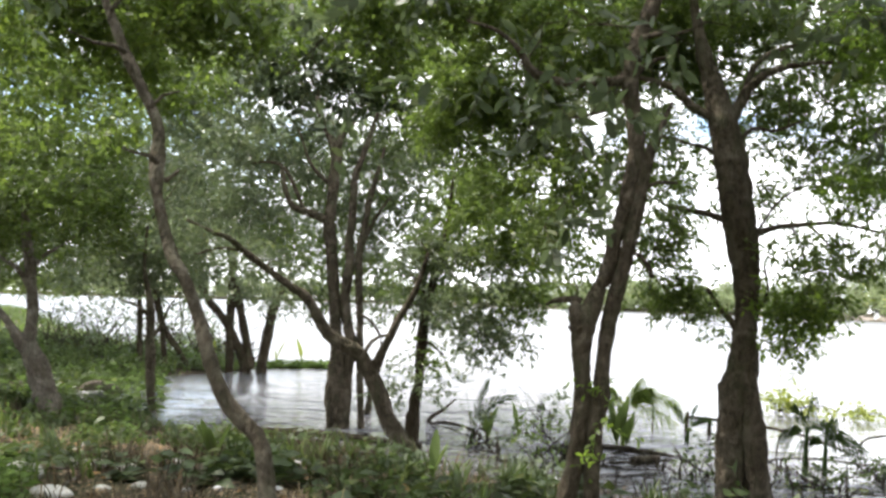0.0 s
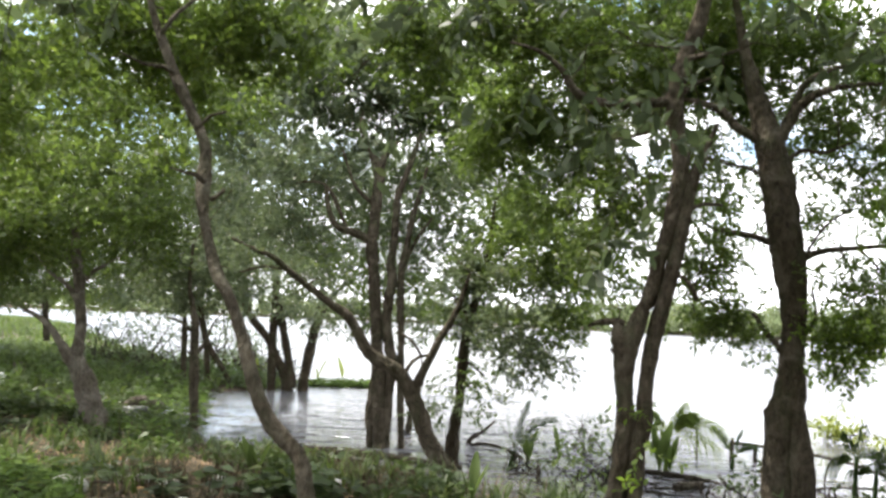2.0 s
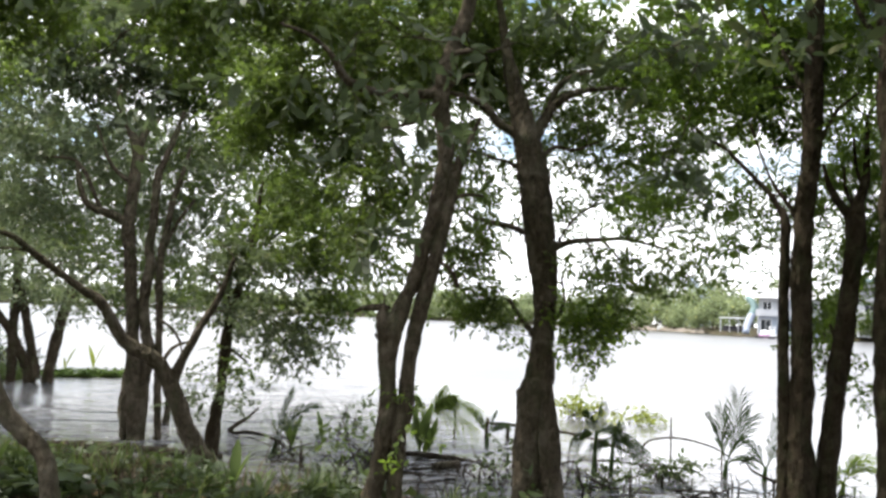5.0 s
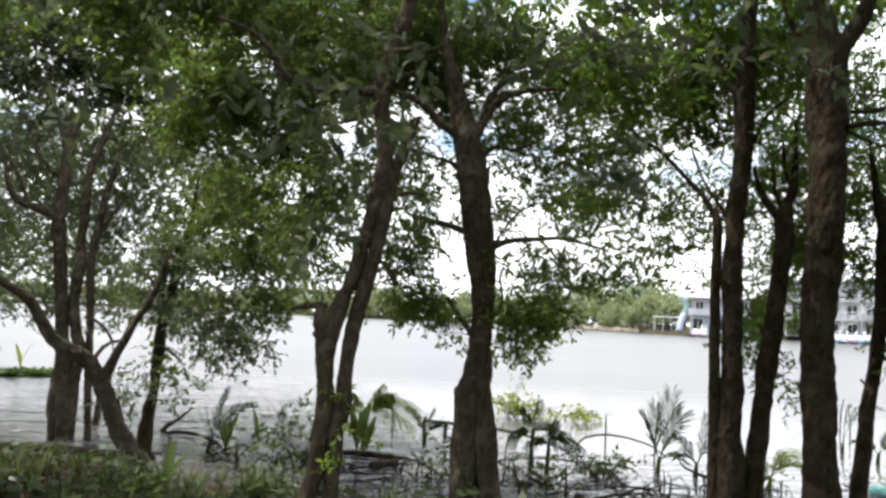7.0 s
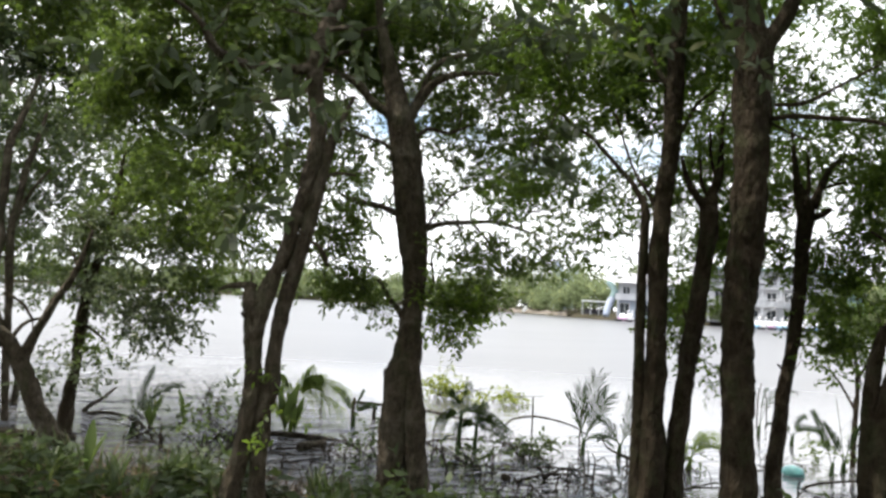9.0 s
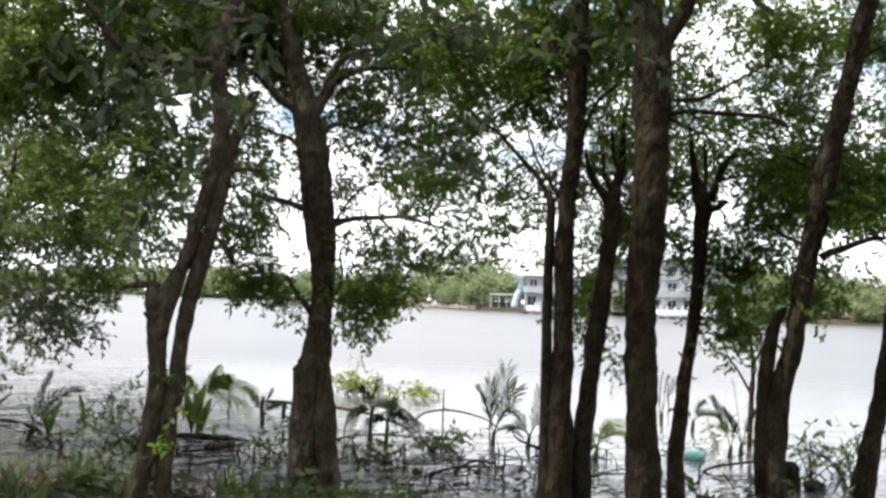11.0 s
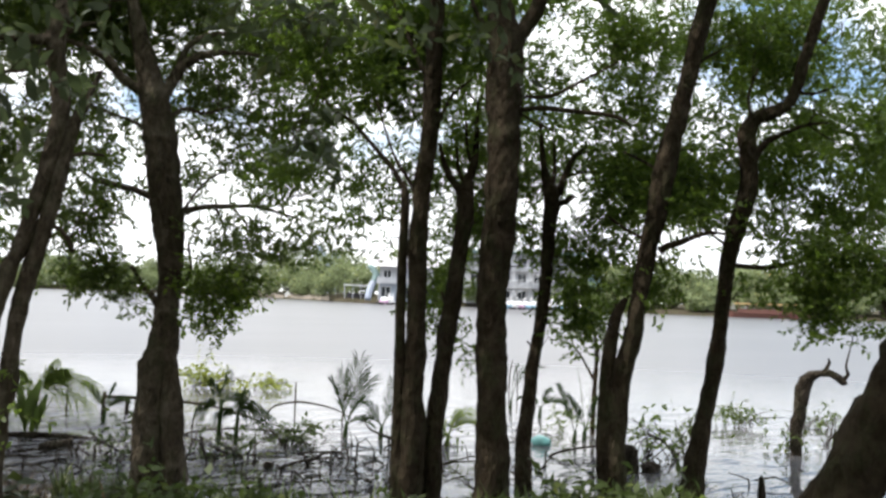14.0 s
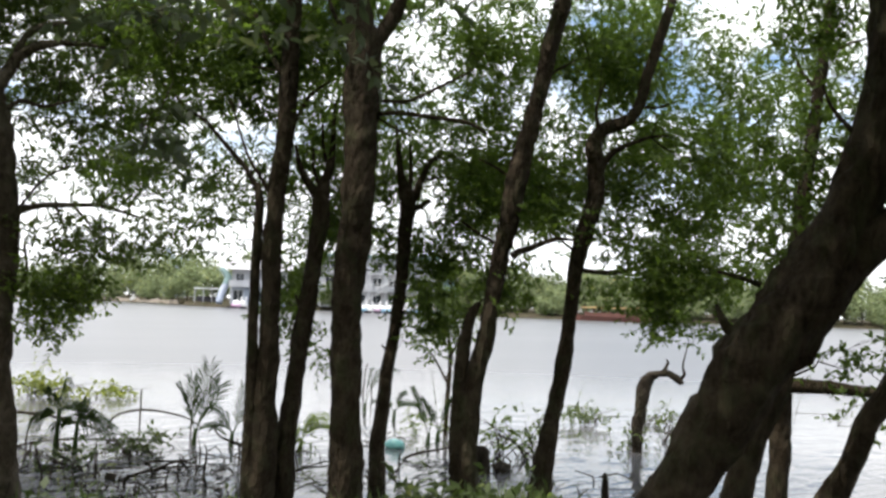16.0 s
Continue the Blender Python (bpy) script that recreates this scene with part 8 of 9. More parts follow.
# ---------------------------------------------------------------- growth and driftwood in the shallows
def frond(rng, root, base, out, length, rise, droop, leaf, leaflet=0.16, pairs=30, half=1.0, wide=0.008, hang=0.22, spread=0.6):
    """A palm frond: an arching stalk with two rows of narrow leaflets, one mesh."""
    base, out = np.array(base, float), np.array(out, float)
    out /= np.linalg.norm(out)
    pts = []
    for k in range(9):
        t = k / 8
        pts.append(base + out * (length * (0.25 * t + 0.75 * droop * t * t)) + np.array((0, 0, 1.0)) * length * (rise * t - droop * 0.75 * t ** 2.6))
    pts = np.array(pts)
    v, f = tube([(*p, 0.0055 * (1 - 0.8 * k / 8)) for k, p in enumerate(pts)], 5, 0.05, 0.02)
    verts, faces = list(v), list(f)
    twist = radians(72) + rng.normal() * 0.25
    for k in range(pairs):
        t = 0.28 + 0.72 * k / (pairs - 1)
        i = min(int(t * 8), 7)
        p = pts[i] + (pts[i + 1] - pts[i]) * (t * 8 - i)
        d = pts[i + 1] - pts[i]
        d /= np.linalg.norm(d)
        s = np.cross(d, (0, 0, 1))
        s /= max(np.linalg.norm(s), 1e-6)
        s = s * math.cos(twist) + np.cross(d, s) * math.sin(twist)
        ln = leaflet * (0.55 + 0.45 * math.sin(math.pi * min(1, t * 0.95))) * (0.85 + 0.3 * rng.random())
        for sign in (1, -1):
            if sign < 0 and half < 1 and rng.random() > half:
                continue
            a = d * (0.9 + 0.35 * t) + s * sign * (0.75 * spread - 0.2 * t) + np.array((0, 0, 0.12 - 0.6 * (hang - 0.22))) + rng.normal(size=3) * 0.08
            a /= np.linalg.norm(a)
            m = p + a * ln * 0.55
            e = p + a * ln - np.array((0, 0, hang * ln))
            n = np.cross(a, s * sign)
            w = np.cross(n, a)
            w = w / max(np.linalg.norm(w), 1e-6) * wide
            b = len(verts)
            verts += [p - w * 0.4, p + w * 0.4, m + w, e, m - w]
            faces.append((b, b + 1, b + 2, b + 3, b + 4))
    return under(mesh_object("frond", verts, faces, leaf), root)


def palm(x, y, fronds, label, seed, leaf=M_PALM, z=0.0, wide=0.006, hang=0.22, spread=0.95, tall=0.1, pairs=22):
    rng = np.random.default_rng(seed)
    root = thing("palm_seedling", label, "palm", "palm seedlings in the water")
    under(mesh_object("stem", *tube([(x, y, z - 0.5, 0.03), (x, y, z + 0.02, 0.028), (x + 0.01, y, z + tall * 0.6 + 0.04, 0.02), (x + 0.015, y, z + tall + 0.04, 0.014)], 7, 0.08, 0.08), leaf, True), root)
    for az, length, rise, droop, leaflet, *own in fronds:
        a = radians(az)
        frond(rng, root, (x + 0.012, y, z + tall * rng.uniform(0.75, 1.0)), (math.sin(a), math.cos(a), 0), length, rise, droop, leaf, leaflet, pairs=pairs, wide=wide, hang=hang, spread=own[0] if own else spread)
    return root


UP = "dark green young palm with upright feathery fronds in the water"
DROOP = "young palm with drooping feathery fronds in the water"
palm(5.03, 8.88, [(119, 0.66, 0.98, -0.1, 0.34, 1.1), (119, 0.62, 0.92, 0.14, 0.33, 1.05), (-61, 0.5, 0.95, -0.2, 0.3, 0.9), (-61, 0.58, 0.95, 0.12, 0.13, 0.12), (-61, 0.56, 0.98, 0.08, 0.13, 0.12), (119, 0.38, 0.85, 0.2, 0.13, 0.15), (119, 0.34, 0.6, 0.7, 0.14, 0.5)], UP, 1, M_PALM, 0.0, 0.0055, 0.2, 1.0, 0.14, 18)
palm(5.33, 8.62, [(119, 0.5, 0.9, 0.3, 0.17), (-61, 0.44, 0.9, 0.3, 0.16), (119, 0.52, 0.98, -0.1, 0.18), (-61, 0.3, 0.75, 0.5, 0.15)], UP, 2, M_PALM, 0.0, 0.005, 0.3, 0.9, 0.12, 15)
palm(3.6, 9.0, [(113, 0.5, 0.5, 1.0, 0.24), (116, 0.44, 0.6, 0.95, 0.22), (113, 0.4, 0.95, -0.1, 0.15), (-67, 0.3, 0.9, 0.1, 0.15), (-67, 0.24, 0.6, 0.8, 0.17), (113, 0.3, 0.75, 0.6, 0.18)], DROOP, 3, M_PALM, 0.0, 0.004, 1.1, 0.8, 0.42, 20)
palm(3.76, 8.93, [(113, 0.36, 0.6, 0.9, 0.2), (-67, 0.26, 0.7, 0.7, 0.16), (113, 0.28, 0.95, 0.0, 0.15)], DROOP, 4, M_PALM, 0.0, 0.0045, 1.0, 0.8, 0.32, 16)
palm(2.08, 10.39, [(101, 0.66, 0.85, 0.85, 0.24), (96, 0.6, 0.95, 0.75, 0.24), (110, 0.56, 0.7, 0.95, 0.22), (101, 0.5, 1.0, 0.45, 0.2), (-79, 0.34, 1.0, 0.2, 0.16), (101, 0.46, 1.0, 0.2, 0.2)], "bright young palm with bent yellow-green fronds", 5, M_PALM_BRIGHT, 0.0, 0.0045, 1.0, 0.85, 0.42, 22)
palm(5.73, 7.91, [(75, 0.66, 0.85, 0.75, 0.14), (60, 0.5, 0.9, 0.6, 0.14), (100, 0.45, 0.8, 0.6, 0.12), (-60, 0.4, 0.9, 0.3, 0.12)], DROOP, 6, M_PALM_BRIGHT)
palm(8.29, 9.32, [(70, 0.5, 0.9, 0.5, 0.12), (-60, 0.4, 0.9, 0.6, 0.12), (120, 0.4, 0.8, 0.7, 0.12)], DROOP, 7)
palm(8.5, 10.2, [(75, 1.05, 1.0, 0.72, 0.16), (50, 0.9, 1.0, 0.6, 0.12)], DROOP, 8)
palm(0.34, 10.19, [(40, 0.7, 1.0, 0.2, 0.14), (75, 0.8, 0.9, 0.45, 0.15), (-20, 0.5, 1.0, 0.1, 0.12)], UP, 9)
palm(7.45, 7.6, [(20, 0.75, 1.0, 0.1, 0.1), (-50, 0.5, 0.95, 0.2, 0.12), (90, 0.55, 0.95, 0.25, 0.12)], UP, 10)
palm(7.2, 7.5, [(-30, 0.6, 1.0, 0.12, 0.12), (60, 0.4, 0.9, 0.4, 0.12)], UP, 11)
palm(2.95, 10.9, [(-60, 0.5, 0.95, 0.3, 0.12), (40, 0.5, 0.9, 0.3, 0.12), (120, 0.4, 0.8, 0.5, 0.12)], UP, 12)


def broad_shoot(x, y, height, leaf, label, seed, blades_=3, z=0.0, slim=1.0):
    """A shoot with a few broad upright leaves, each a part."""
    rng = np.random.default_rng(seed)
    root = thing("water_plant", label, "plant", "broad-leaved shoots")
    for k in range(blades_):
        a = rng.random() * 6.28
        h = height * (0.7 + 0.4 * rng.random())
        w = h * (0.1 + 0.05 * rng.random()) * slim
        d = np.array((math.cos(a), math.sin(a), 0))
        s = np.array((-d[1], d[0], 0))
        verts, faces = [], []
        for i in range(7):
            t = i / 6
            c = np.array((x, y, z - 0.1)) + d * h * 0.35 * t * t + np.array((0, 0, 1.0)) * h * (t + 0.1)
            ww = w * (0.12 + 0.95 * math.sin(math.pi * min(1, max(0, (t - 0.25) / 0.78))) if t > 0.25 else 0.12)
            verts += [c - s * ww, c + d * ww * 0.3, c + s * ww]
            if i:
                b = (i - 1) * 3
                faces += [(b, b + 1, b + 4, b + 3), (b + 1, b + 2, b + 5, b + 4)]
        under(mesh_object("leaf_blade", verts, faces, leaf, True), root)
    return root


SHOOT = "pale green shoot with broad upright leaves in shallow water"
for k, (x, y, h, m, z) in enumerate(((-3.97, 21.8, 0.55, M_YELLOW, 0), (-3.48, 22.5, 0.62, M_YELLOW, 0), (-5.3, 21.1, 0.6, M_YELLOW, 0), (-5.0, 21.3, 0.5, M_YELLOW, 0), (0.97, 11.39, 0.4, M_GRASS, 0),
                                     (-0.05, 7.7, 0.42, M_GRASS, 0.1), (0.2, 7.5, 0.3, M_HERB, 0.1), (2.0, 10.33, 0.6, M_GRASS, 0), (2.12, 10.36, 0.5, M_GRASS, 0), (-1.9, 7.7, 0.5, M_GRASS, 0.12), (1.1, 8.2, 0.3, M_GRASS, 0.05), (-5.0, 8.4, 0.4, M_GRASS, 0.15), (0.55, 10.6, 0.45, M_GRASS, 0))):
    broad_shoot(x, y, h, m, SHOOT, 60 + k, 5 if m is M_GRASS else 3, z, 0.75 if m is M_GRASS else 0.62)


def shrub(at, half, leaf, label, seed, tau, size=0.8, stalks=10, z=0.0, gap=0.0, thick=1.0):
    """A low bush: several thin stalks from the water and loose leaf sprays."""
    rng = np.random.default_rng(seed)
    root = thing("shrub", label, "shrub", "low bushes in the shallows")
    x, y = at
    for k in range(stalks):
        ex, ez = x + rng.normal() * half[0] * 0.6, z + half[1] * (0.6 + 1.1 * rng.random())
        ey = y + rng.normal() * half[0] * 0.5
        bx = x + rng.normal() * half[0] * 0.3
        under(mesh_object("stalk", *tube([(bx, y, z - 0.4, 0.008 * thick), (bx, y, z + 0.02, 0.007 * thick), ((bx + ex) / 2 + rng.normal() * 0.04, (y + ey) / 2, (z + ez) / 2 + 0.05, 0.005 * thick), (ex, ey, ez, 0.003 * thick)], 5, 0.15, 0.05), M_DEADWOOD, True), root)
    corners, stems = foliage(rng, [(x, y, z + half[1] * 1.0, half[0], half[1], tau)], size, gap, 9)
    co = np.concatenate(corners)
    co[:, 2] = np.maximum(co[:, 2], z + 0.01)
    under(raw_mesh("foliage", co, np.full(len(co) // 6, 6), leaf), root)
    tagged(under(stem_mesh("twig_growth", stems, 0.0018, M_DEADWOOD), root), kind="stuff")
    return root


BUSH = "straggly green bush growing out of the water"
shrub((5.35, 14.1), (0.55, 0.2), M_YELLOW, "straggly yellow-green bush low over the water", 201, 1.9, 1.1)
shrub((6.15, 13.6), (0.55, 0.13), M_YELLOW, "straggly yellow-green bush low over the water", 202, 1.5, 1.1)
shrub((10.42, 7.64), (0.38, 0.16), M_GRASS, BUSH, 203, 1.2, 0.7)
shrub((11.2, 7.1), (0.6, 0.1), M_HERB, BUSH, 204, 0.3, 0.7)
shrub((7.5, 6.3), (0.5, 0.3), M_LEAF, BUSH, 205, 0.45, 0.8, 16)
shrub((6.95, 6.25), (0.35, 0.25), M_LEAF, BUSH, 206, 0.35, 0.75, 12)
shrub((10.0, 6.1), (0.35, 0.25), M_GRASS, BUSH, 207, 0.35, 0.7, 12)
shrub((9.0, 6.0), (0.25, 0.2), M_GRASS, BUSH, 208, 0.4, 0.7, 8)
shrub((4.36, 8.8), (0.34, 0.13), M_HERB, "leafy drift heap caught on sticks in the water", 209, 1.9, 0.8, 12)
shrub((1.2, 9.3), (0.45, 0.3), M_LEAF, BUSH, 210, 0.4, 0.9, 14)
shrub((2.6, 8.7), (0.35, 0.2), M_HERB, BUSH, 211, 0.6, 0.9, 10)
shrub((0.5, 10.0), (0.5, 0.25), M_LEAF_GREY, BUSH, 212, 0.3, 0.9, 12)
shrub((3.4, 8.3), (0.4, 0.14), M_HERB, BUSH, 213, 0.7, 0.8, 10)
shrub((1.38, 11.87), (0.36, 0.36), M_LEAF_GREY, "thin bush with sparse broad leaves standing in the water", 215, 0.3, 1.35, 9)
shrub((5.75, 8.1), (0.18, 0.12), M_LEAF, BUSH, 214, 0.9, 0.7, 6)

DEAD = "grey brush of bare thin twigs standing in water"
for k, (x, y, w, h) in enumerate(((-7.9, 20.9, 0.8, 0.6), (-6.9, 21.6, 0.8, 0.7), (-5.8, 22.0, 0.7, 0.55), (-8.8, 23.5, 1.1, 0.9), (-4.7, 21.2, 0.6, 0.35), (-7.4, 25.0, 1.1, 0.9), (-9.4, 22.4, 0.9, 0.8), (-6.2, 24.0, 0.9, 0.7))):
    shrub((x, y), (w, h), M_LEAF_GREY, DEAD, 230 + k, 0.3, 1.2, 24, thick=2.6)


def stick(name, points, material, label, category, group="", sides=7):
    v, f = tube(points, sides, 0.06, 0.1, float(len(bpy.data.objects)))
    return tagged(mesh_object(name, v, f, material, True), label, category, group)


ARC = "thin dark dead branch arching out of the water"
G = "dead branches in the shallows"
stick("fallen_branch", [(4.75, 10.5, -0.2, 0.012), (4.8, 10.4, 0.12, 0.012), (4.95, 10.35, 0.2, 0.013), (5.2, 10.25, 0.22, 0.013), (5.6, 10.1, 0.12, 0.01), (5.9, 10.0, -0.1, 0.008)], M_DEADWOOD, ARC, "branch", G)
stick("fallen_branch", [(5.28, 8.0, -0.15, 0.02), (5.2, 7.85, 0.05, 0.02), (5.0, 8.0, 0.14, 0.016), (4.9, 8.15, 0.2, 0.01), (4.85, 8.2, 0.3, 0.006)], M_DEADWOOD, ARC, "branch", G)
stick("fallen_branch", [(3.6, 7.55, 0.0, 0.013), (3.79, 7.5, 0.06, 0.013), (4.05, 7.45, 0.08, 0.01), (4.36, 7.45, 0.05, 0.006)], M_DEADWOOD, ARC, "branch", G)
stick("fallen_branch", [(6.2, 7.0, -0.12, 0.014), (6.37, 6.95, 0.02, 0.014), (6.7, 6.9, 0.07, 0.013), (7.2, 6.85, 0.06, 0.01), (7.6, 6.8, -0.1, 0.008)], M_DEADWOOD, ARC, "branch", G)
stick("fallen_branch", [(-0.25, 12.2, -0.2, 0.03), (-0.15, 12.25, 0.02, 0.03), (0.05, 12.45, 0.14, 0.022), (0.2, 12.6, 0.26, 0.012)], M_DEADWOOD, ARC, "branch", G)
stick("fallen_branch", [(-0.2, 12.1, -0.02, 0.02), (0.1, 11.7, 0.05, 0.02), (0.43, 11.1, 0.03, 0.014), (0.6, 10.8, -0.1, 0.01)], M_DEADWOOD, ARC, "branch", G)
stick("fallen_branch", [(3.3, 9.8, -0.1, 0.012), (3.6, 9.6, 0.05, 0.012), (4.2, 9.4, 0.06, 0.01), (4.6, 9.3, -0.05, 0.008)], M_DEADWOOD, ARC, "branch", G)
# bare twigs standing and lying in the shallows
TWIG = "thin dark bent twig sticking out of the shallow water"
for points in (
    [(3.85, 7.52, -0.036, 0.0157), (3.88, 7.51, 0.026, 0.0157), (3.92, 7.49, 0.084, 0.0131), (3.98, 7.46, 0.112, 0.0105), (4.04, 7.42, 0.145, 0.0078)],
    [(3.88, 7.52, -0.01, 0.0131), (3.86, 7.52, 0.051, 0.0104), (3.84, 7.53, 0.113, 0.0078)],
    [(3.06, 7.44, -0, 0.0099), (3.09, 7.43, 0.029, 0.0099), (3.17, 7.39, 0.02, 0.0099), (3.25, 7.36, -0.004, 0.0074)],
    [(3.04, 6.95, -0.037, 0.0093), (3.05, 6.95, 0.055, 0.007), (3.02, 6.96, 0.11, 0.007)],
    [(3.13, 6.87, -0.037, 0.0093), (3.12, 6.87, 0.055, 0.0093), (3.17, 6.85, 0.12, 0.0093), (3.23, 6.82, 0.098, 0.007), (3.26, 6.81, 0.03, 0.007), (3.25, 6.81, -0.044, 0.007)],
    [(3.77, 7.06, -0.029, 0.0124), (3.76, 7.07, 0.053, 0.0099), (3.78, 7.06, 0.137, 0.0074), (3.81, 7.04, 0.177, 0.0049)],
    [(3.98, 7.25, -0.02, 0.0102), (3.97, 7.26, 0.091, 0.0102), (3.98, 7.25, 0.202, 0.0077)],
    [(4.1, 7.2, -0.03, 0.0102), (4.12, 7.2, 0.092, 0.0102), (4.1, 7.21, 0.202, 0.0077)],
    [(4.11, 7.04, -0.05, 0.0101), (4.1, 7.04, 0.079, 0.0101), (4.12, 7.04, 0.259, 0.0076)],
    [(3.88, 6.97, -0.029, 0.0074), (3.92, 6.95, 0.079, 0.0074), (3.97, 6.92, 0.11, 0.0074), (4.02, 6.89, 0.073, 0.0074), (4.04, 6.88, -0.004, 0.0074)],
    [(3.41, 9.22, -0.024, 0.009), (3.4, 9.23, 0.131, 0.009), (3.42, 9.22, 0.287, 0.0091), (3.48, 9.2, 0.419, 0.006)],
    [(3.45, 9.05, -0.024, 0.0089), (3.43, 9.06, 0.094, 0.0089), (3.46, 9.05, 0.165, 0.0059), (3.52, 9.03, 0.189, 0.006)],
    [(4.25, 8.85, -0.036, 0.0091), (4.2, 8.88, 0.047, 0.0091), (4.12, 8.92, 0.081, 0.0091), (4.05, 8.95, 0.14, 0.0061)],
    [(3.47, 6.93, -0.019, 0.0096), (3.43, 6.95, 0.037, 0.0096), (3.44, 6.94, 0.094, 0.0072)],
    [(3.56, 6.74, -0.037, 0.0071), (3.48, 6.79, 0.026, 0.0071), (3.43, 6.81, 0.099, 0.0047), (3.37, 6.84, 0.154, 0.0047)],
    [(4.54, 7.26, 0.012, 0.0106), (4.48, 7.3, 0.051, 0.0106), (4.41, 7.34, 0.027, 0.0079), (4.36, 7.37, -0.027, 0.0079)],
    [(3.03, 7.83, -0.02, 0.0103), (3.03, 7.83, 0.092, 0.0103), (3, 7.84, 0.163, 0.0077)],
    [(3.33, 7.89, -0.021, 0.0079), (3.31, 7.9, 0.073, 0.0079), (3.34, 7.89, 0.156, 0.0053)],
    [(2.12, 8.52, -0.031, 0.0105), (2.09, 8.53, 0.11, 0.0079), (2.11, 8.52, 0.208, 0.0053)],
    [(2.53, 9.38, -0.023, 0.0088), (2.5, 9.38, 0.07, 0.0088), (2.4, 9.41, 0.14, 0.0058)],
    [(2.63, 9.2, -0.034, 0.0087), (2.54, 9.22, 0.024, 0.0086), (2.49, 9.23, 0.127, 0.0058)],
    [(5.61, 6.37, -0.031, 0.0102), (5.67, 6.31, 0.055, 0.0102), (5.71, 6.27, 0.14, 0.0076)],
    [(6.77, 7.88, 0.004, 0.0094), (6.71, 7.93, 0.011, 0.0094), (6.65, 7.98, 0.032, 0.0094)],
):
    stick("twig", points, M_DEADWOOD, TWIG, "twig", "twigs in the shallows", 6)

DRY = "pale dry stick lying on the bank"
_rng = np.random.default_rng(91)
for x, y, turn, ln in ((-3.0, 7.1, 75, 0.5), (-2.2, 7.3, 100, 0.7), (-1.5, 7.4, 60, 0.45), (-3.7, 8.2, 120, 0.5), (-0.7, 8.1, 85, 0.6), (-1.9, 8.4, 95, 0.8), (-4.4, 7.1, 20, 0.4), (0.3, 7.6, 110, 0.5), (-2.7, 6.7, 10, 0.35), (1.3, 7.1, 70, 0.5), (2.3, 6.8, 100, 0.45)):
    a = radians(turn)
    pts = []
    for t in (-0.5, -0.15, 0.2, 0.5):
        px, py = x + math.sin(a) * ln * t + _rng.normal() * 0.02, y + math.cos(a) * ln * t + _rng.normal() * 0.02
        pts.append((px, py, float(ground_height(np.array([px]), np.array([py]))[0]) + 0.012 + 0.02 * _rng.random(), 0.013 * (1 - 0.5 * t)))
    stick("dry_stick", pts, M_BARK_PALE, DRY, "stick", "dry sticks on the bank", 6)
LOG = "waterlogged dark log lying at the water's edge"
stick("log", [(1.7, 10.35, 0.0, 0.03), (1.95, 10.2, 0.02, 0.033), (2.3, 9.95, 0.02, 0.028), (2.6, 9.8, -0.03, 0.02)], M_DEADWOOD, LOG, "log", "logs", 9)
stick("log", [(1.95, 9.3, 0.03, 0.04), (2.05, 9.33, 0.04, 0.045), (2.25, 9.36, 0.05, 0.045)], M_DEADWOOD, LOG, "log", "logs", 9)
stick("log", [(-2.4, 10.9, 0.0, 0.04), (-1.6, 10.6, 0.04, 0.045), (-0.8, 10.2, 0.04, 0.04), (-0.2, 9.9, 0.03, 0.03)], M_DEADWOOD, LOG, "log", "logs", 9)


def old_rail():
    root = thing("broken_fence", "broken fence of dark stakes and a sagging pole", "fence")
    for x, y, h in ((3.18, 11.77, 0.26), (3.42, 11.6, 0.22), (3.9, 11.2, 0.2)):
        under(mesh_object("stake", *tube([(x, y, -0.6, 0.028), (x, y, h * 0.5, 0.027), (x + 0.01, y, h, 0.025)], 7, 0.1, 0.08), M_DEADWOOD, True), root)
    under(mesh_object("rail", *tube([(3.18, 11.77, 0.2, 0.02), (3.5, 11.5, 0.2, 0.02), (4.0, 11.0, 0.18, 0.018), (4.35, 10.6, 0.12, 0.016), (4.7, 10.3, -0.02, 0.012)], 7, 0.08, 0.08), M_DEADWOOD, True), root)


old_rail()
STAKE = "thin dark stake standing in the water"
for k, (x, y, h, lean) in enumerate(((9.97, 12.03, 0.55, 0.08), (10.15, 11.99, 0.45, -0.06), (5.4, 10.9, 0.4, 0.0), (5.55, 9.9, 0.42, 0.05), (2.7, 11.6, 0.5, 0.0), (8.9, 10.3, 0.4, 0.1))):
    stick("stake", [(x, y, -0.5, 0.012), (x + lean * 0.3, y, h * 0.5, 0.011), (x + lean, y, h, 0.008)], M_DEADWOOD, STAKE, "stake", "stakes in the water", 6)
stick("stump", [(6.46, 4.54, -0.3, 0.035), (6.46, 4.54, 0.1, 0.034), (6.47, 4.55, 0.2, 0.022), (6.47, 4.55, 0.23, 0.008)], M_DEADWOOD, "pointed dark stump at the water's edge", "stump")
stick("stump", [(6.47, 5.97, -0.4, 0.085), (6.47, 5.97, 0.05, 0.08), (6.45, 5.98, 0.22, 0.078), (6.45, 5.98, 0.26, 0.05)], M_DEADWOOD, "short black rotten stump in the water", "stump", "", 10)
lump("floating_debris", (6.66, 5.9), (0.075, 0.06, 0.05), M_DEADWOOD, "black lump of debris afloat by the stump", "debris", 55, 0.45, 0.3)
lump("float", (6.75, 7.55), (0.12, 0.08, 0.075), plain_material("faded_turquoise_plastic", (0.13, 0.32, 0.32), 0.4, 0.4, 0.25, 8), "faded turquoise plastic float in the water", "float", 56, 0.45, 0.15)


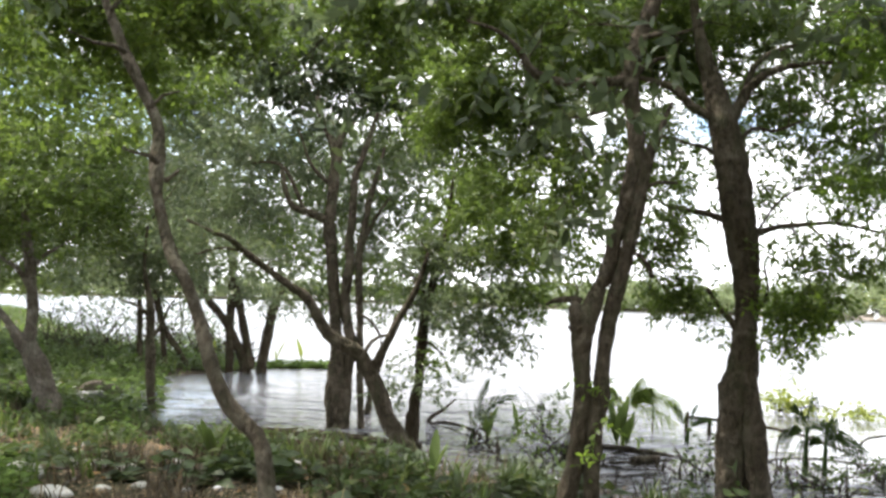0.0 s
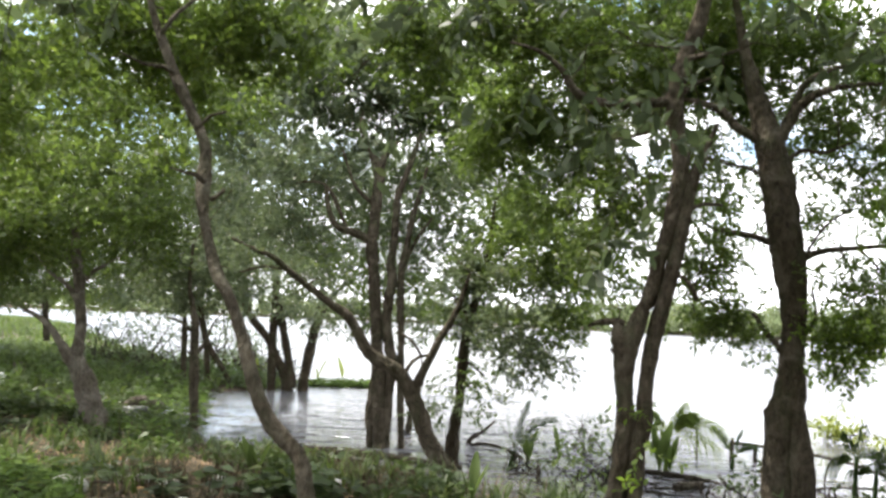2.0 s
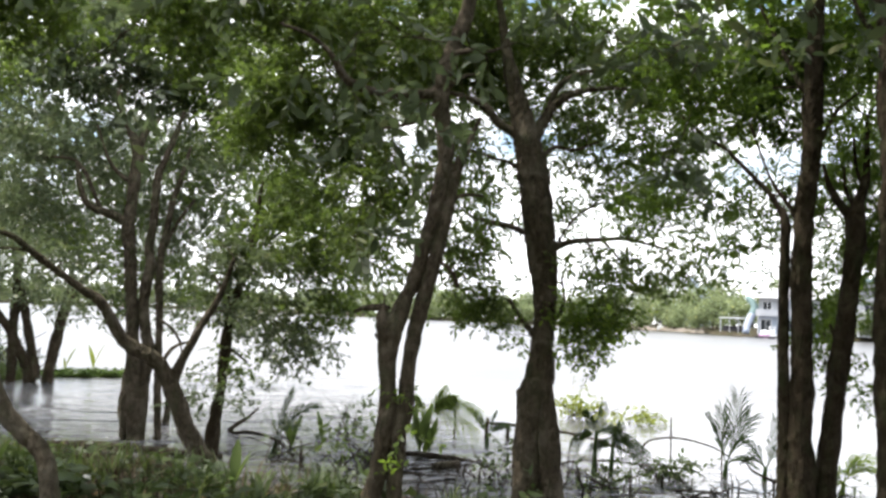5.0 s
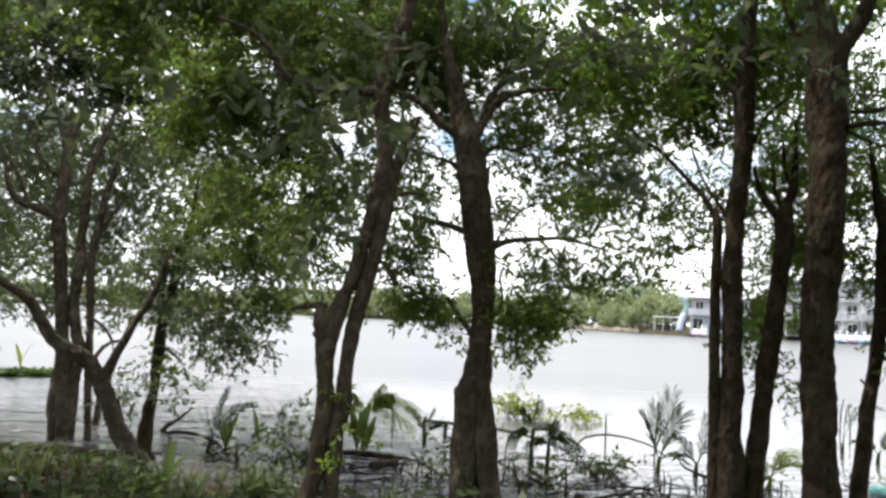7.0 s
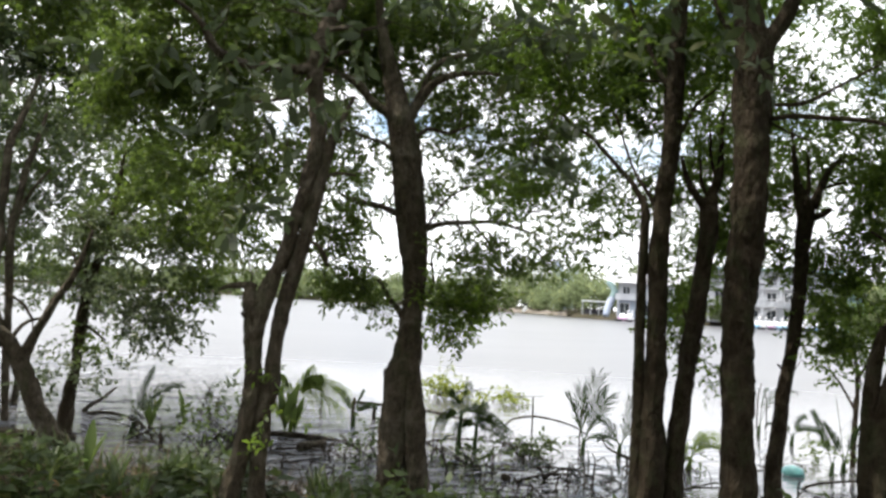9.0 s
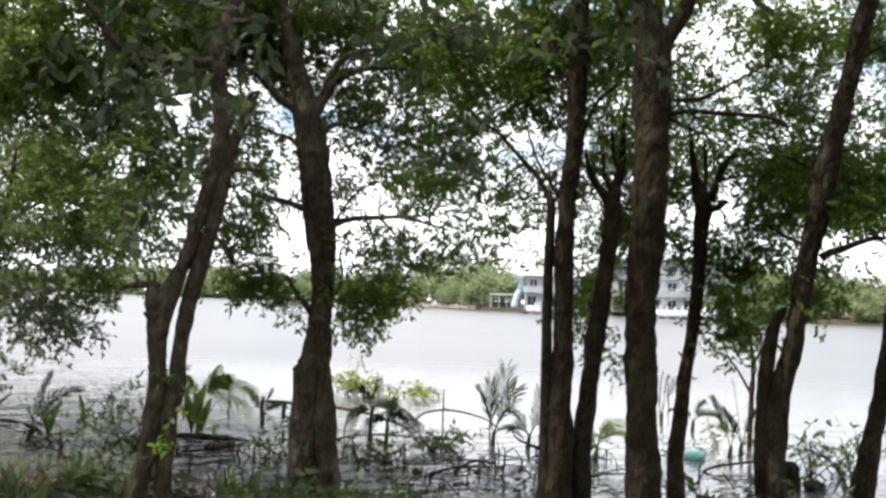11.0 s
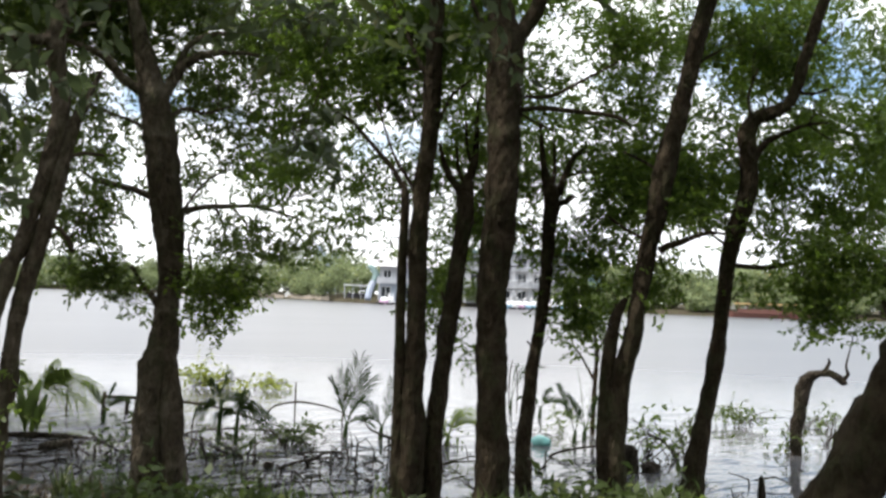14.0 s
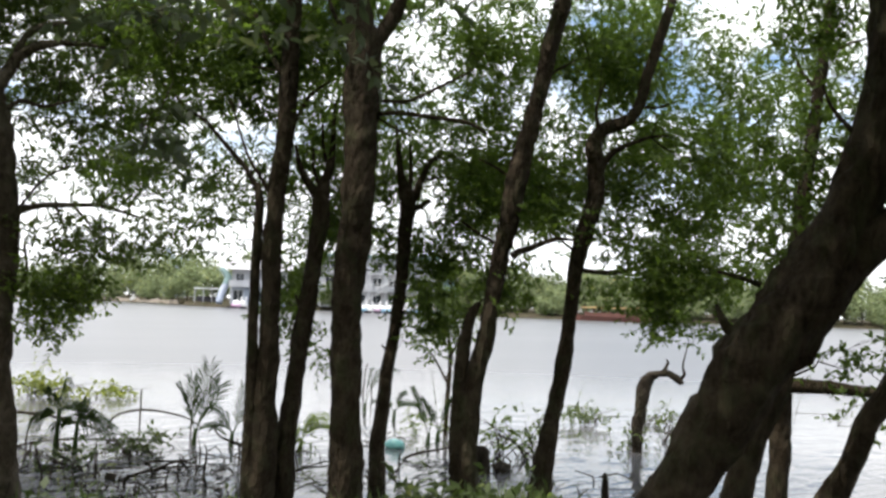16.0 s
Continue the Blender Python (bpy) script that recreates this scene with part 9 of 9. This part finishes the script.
def snag_tree():
    root = thing("dead_tree", "bent dead tree snag standing in the water", "dead tree")
    limb("trunk", [(8.96, 5.85, -0.5, 0.0723), (8.95, 5.86, 0.01, 0.0663), (8.95, 5.87, 0.2, 0.0595), (8.95, 5.86, 0.38, 0.068), (8.97, 5.83, 0.58, 0.068), (8.98, 5.82, 0.72, 0.0706), (9, 5.79, 0.81, 0.0646), (9.03, 5.74, 0.88, 0.051), (9.07, 5.67, 0.9, 0.0408), (9.12, 5.59, 0.91, 0.0382), (9.17, 5.51, 0.86, 0.0374), (9.2, 5.47, 0.81, 0.0374), (9.22, 5.44, 0.82, 0.0255)], M_DEADWOOD, root, 12, 0.05, 0.28)
    limb("branch", [(9.19, 5.48, 0.83, 0.0255), (9.22, 5.43, 0.91, 0.0204), (9.21, 5.45, 0.99, 0.0127), (9.23, 5.42, 1.17, 0.0068), (9.25, 5.38, 1.38, 0.0043)], M_DEADWOOD, root, 6, 0.06, 0.1)
    limb("branch", [(9.07, 5.67, 0.89, 0.0255), (9.11, 5.62, 0.95, 0.0221), (9.13, 5.59, 1.03, 0.017), (9.12, 5.6, 1.07, 0.0085)], M_DEADWOOD, root, 6, 0.06, 0.1)


snag_tree()

stick("log", [(-5.36, 13.50, 0.1, 0.07), (-5.19, 13.55, 0.2, 0.09), (-4.97, 13.57, 0.2, 0.085), (-4.79, 13.65, 0.1, 0.06)], M_BARK_PALE, "weathered grey log lying at the edge of the cove", "log", "logs", 10)
lump("driftwood_knot", (3.54, 7.64), (0.055, 0.04, 0.035), M_BARK, "brown knot of waterlogged driftwood in the shallows", "driftwood", 301, 0.35, 0.35)
lump("driftwood_knot", (6.74, 5.96), (0.1, 0.06, 0.06), M_DEADWOOD, "black lump of driftwood awash in the shallows", "driftwood", 302, 0.35, 0.3)


def breathing_roots():
    """Upright root tips of the trees in the flooded mud, too many to count."""
    rng = np.random.default_rng(77)
    p = np.concatenate([bank_points(rng, 120, 7.0, 10.2, 17, 36, -3.4, 0.2), bank_points(rng, 90, 7.6, 11, 2, 16, -2.2, 0.2), bank_points(rng, 70, 6.8, 10.5, 37, 62, -2.6, 0.2)])
    p = p[patchy(p, 0.9, -0.1)]
    pieces = []
    for x, y, z in p:
        h = rng.uniform(0.03, 0.15) if rng.random() < 0.8 else rng.uniform(0.15, 0.26)
        a, b = rng.normal(size=2) * 0.05
        r = rng.uniform(0.005, 0.011)
        pieces.append(tube([(x, y, z - 0.05, r), (x + a * 0.5, y, h * 0.55, r * 0.95), (x + a, y + b, h, r * 0.5)], 5, 0.2, 0.05))
        if rng.random() < 0.35:
            e = rng.normal(size=2) * 0.26
            pieces.append(tube([(x, y, h * 0.4, r), (x + e[0] * 0.5, y + e[1] * 0.5, h * 0.6 + 0.03, r * 0.8), (x + e[0], y + e[1], h * 0.2 + 0.01, r * 0.4)], 5, 0.1, 0.05))
    v, f = join(pieces)
    tagged(mesh_object("breathing_roots", v, f, M_DEADWOOD, True), "dark root tips sticking out of the flooded mud", "roots", kind="stuff")


breathing_roots()


def driftwood(rng, x, y, length, rise):
    """A crooked dead branch lying in the water, kinked up out of it, with a fork or two."""
    a = rng.random() * 6.283
    d = np.array((math.cos(a), math.sin(a), 0.0))
    s = np.array((-d[1], d[0], 0.0))
    r = rng.uniform(0.006, 0.014) * (0.7 + 0.5 * length)
    pts = []
    for k in range(6):
        t = k / 5
        z = -0.03 + rise * math.sin(math.pi * t * 0.8) * rng.uniform(0.7, 1.2)
        p = np.array((x, y, z)) + d * length * (t - 0.5) + s * rng.normal() * 0.05 * length
        pts.append((*p, r * (1 - 0.6 * t)))
    pieces = [tube(pts, 6, 0.07, 0.12)]
    for k in range(int(rng.integers(1, 4))):
        q = np.array(pts[int(rng.integers(1, 5))])
        e = d * rng.normal() * 0.18 + s * rng.normal() * 0.18 + np.array((0, 0, rng.uniform(0.02, 0.2)))
        pieces.append(tube([(*q[:3], q[3] * 0.7), (*(q[:3] + e * 0.5 + (0, 0, 0.02)), q[3] * 0.5), (*(q[:3] + e), q[3] * 0.25)], 5, 0.06, 0.12))
    v, f = join(pieces)
    tagged(mesh_object("driftwood", v, f, M_DEADWOOD, True), "dark crooked driftwood branch lying in the shallows", "driftwood", "driftwood in the shallows")


_rng = np.random.default_rng(123)
for az0, az1, r0, r1, count in ((18, 34, 6.9, 9.2, 18), (3, 14, 8.4, 10.0, 12), (36, 46, 6.6, 8.6, 8), (46, 58, 6.7, 8.2, 6)):
    for _ in range(count):
        x, y, _z = polar(_rng.uniform(az0, az1), _rng.uniform(r0, r1))
        driftwood(_rng, x, y, _rng.uniform(0.25, 0.85), _rng.uniform(0.04, 0.17))
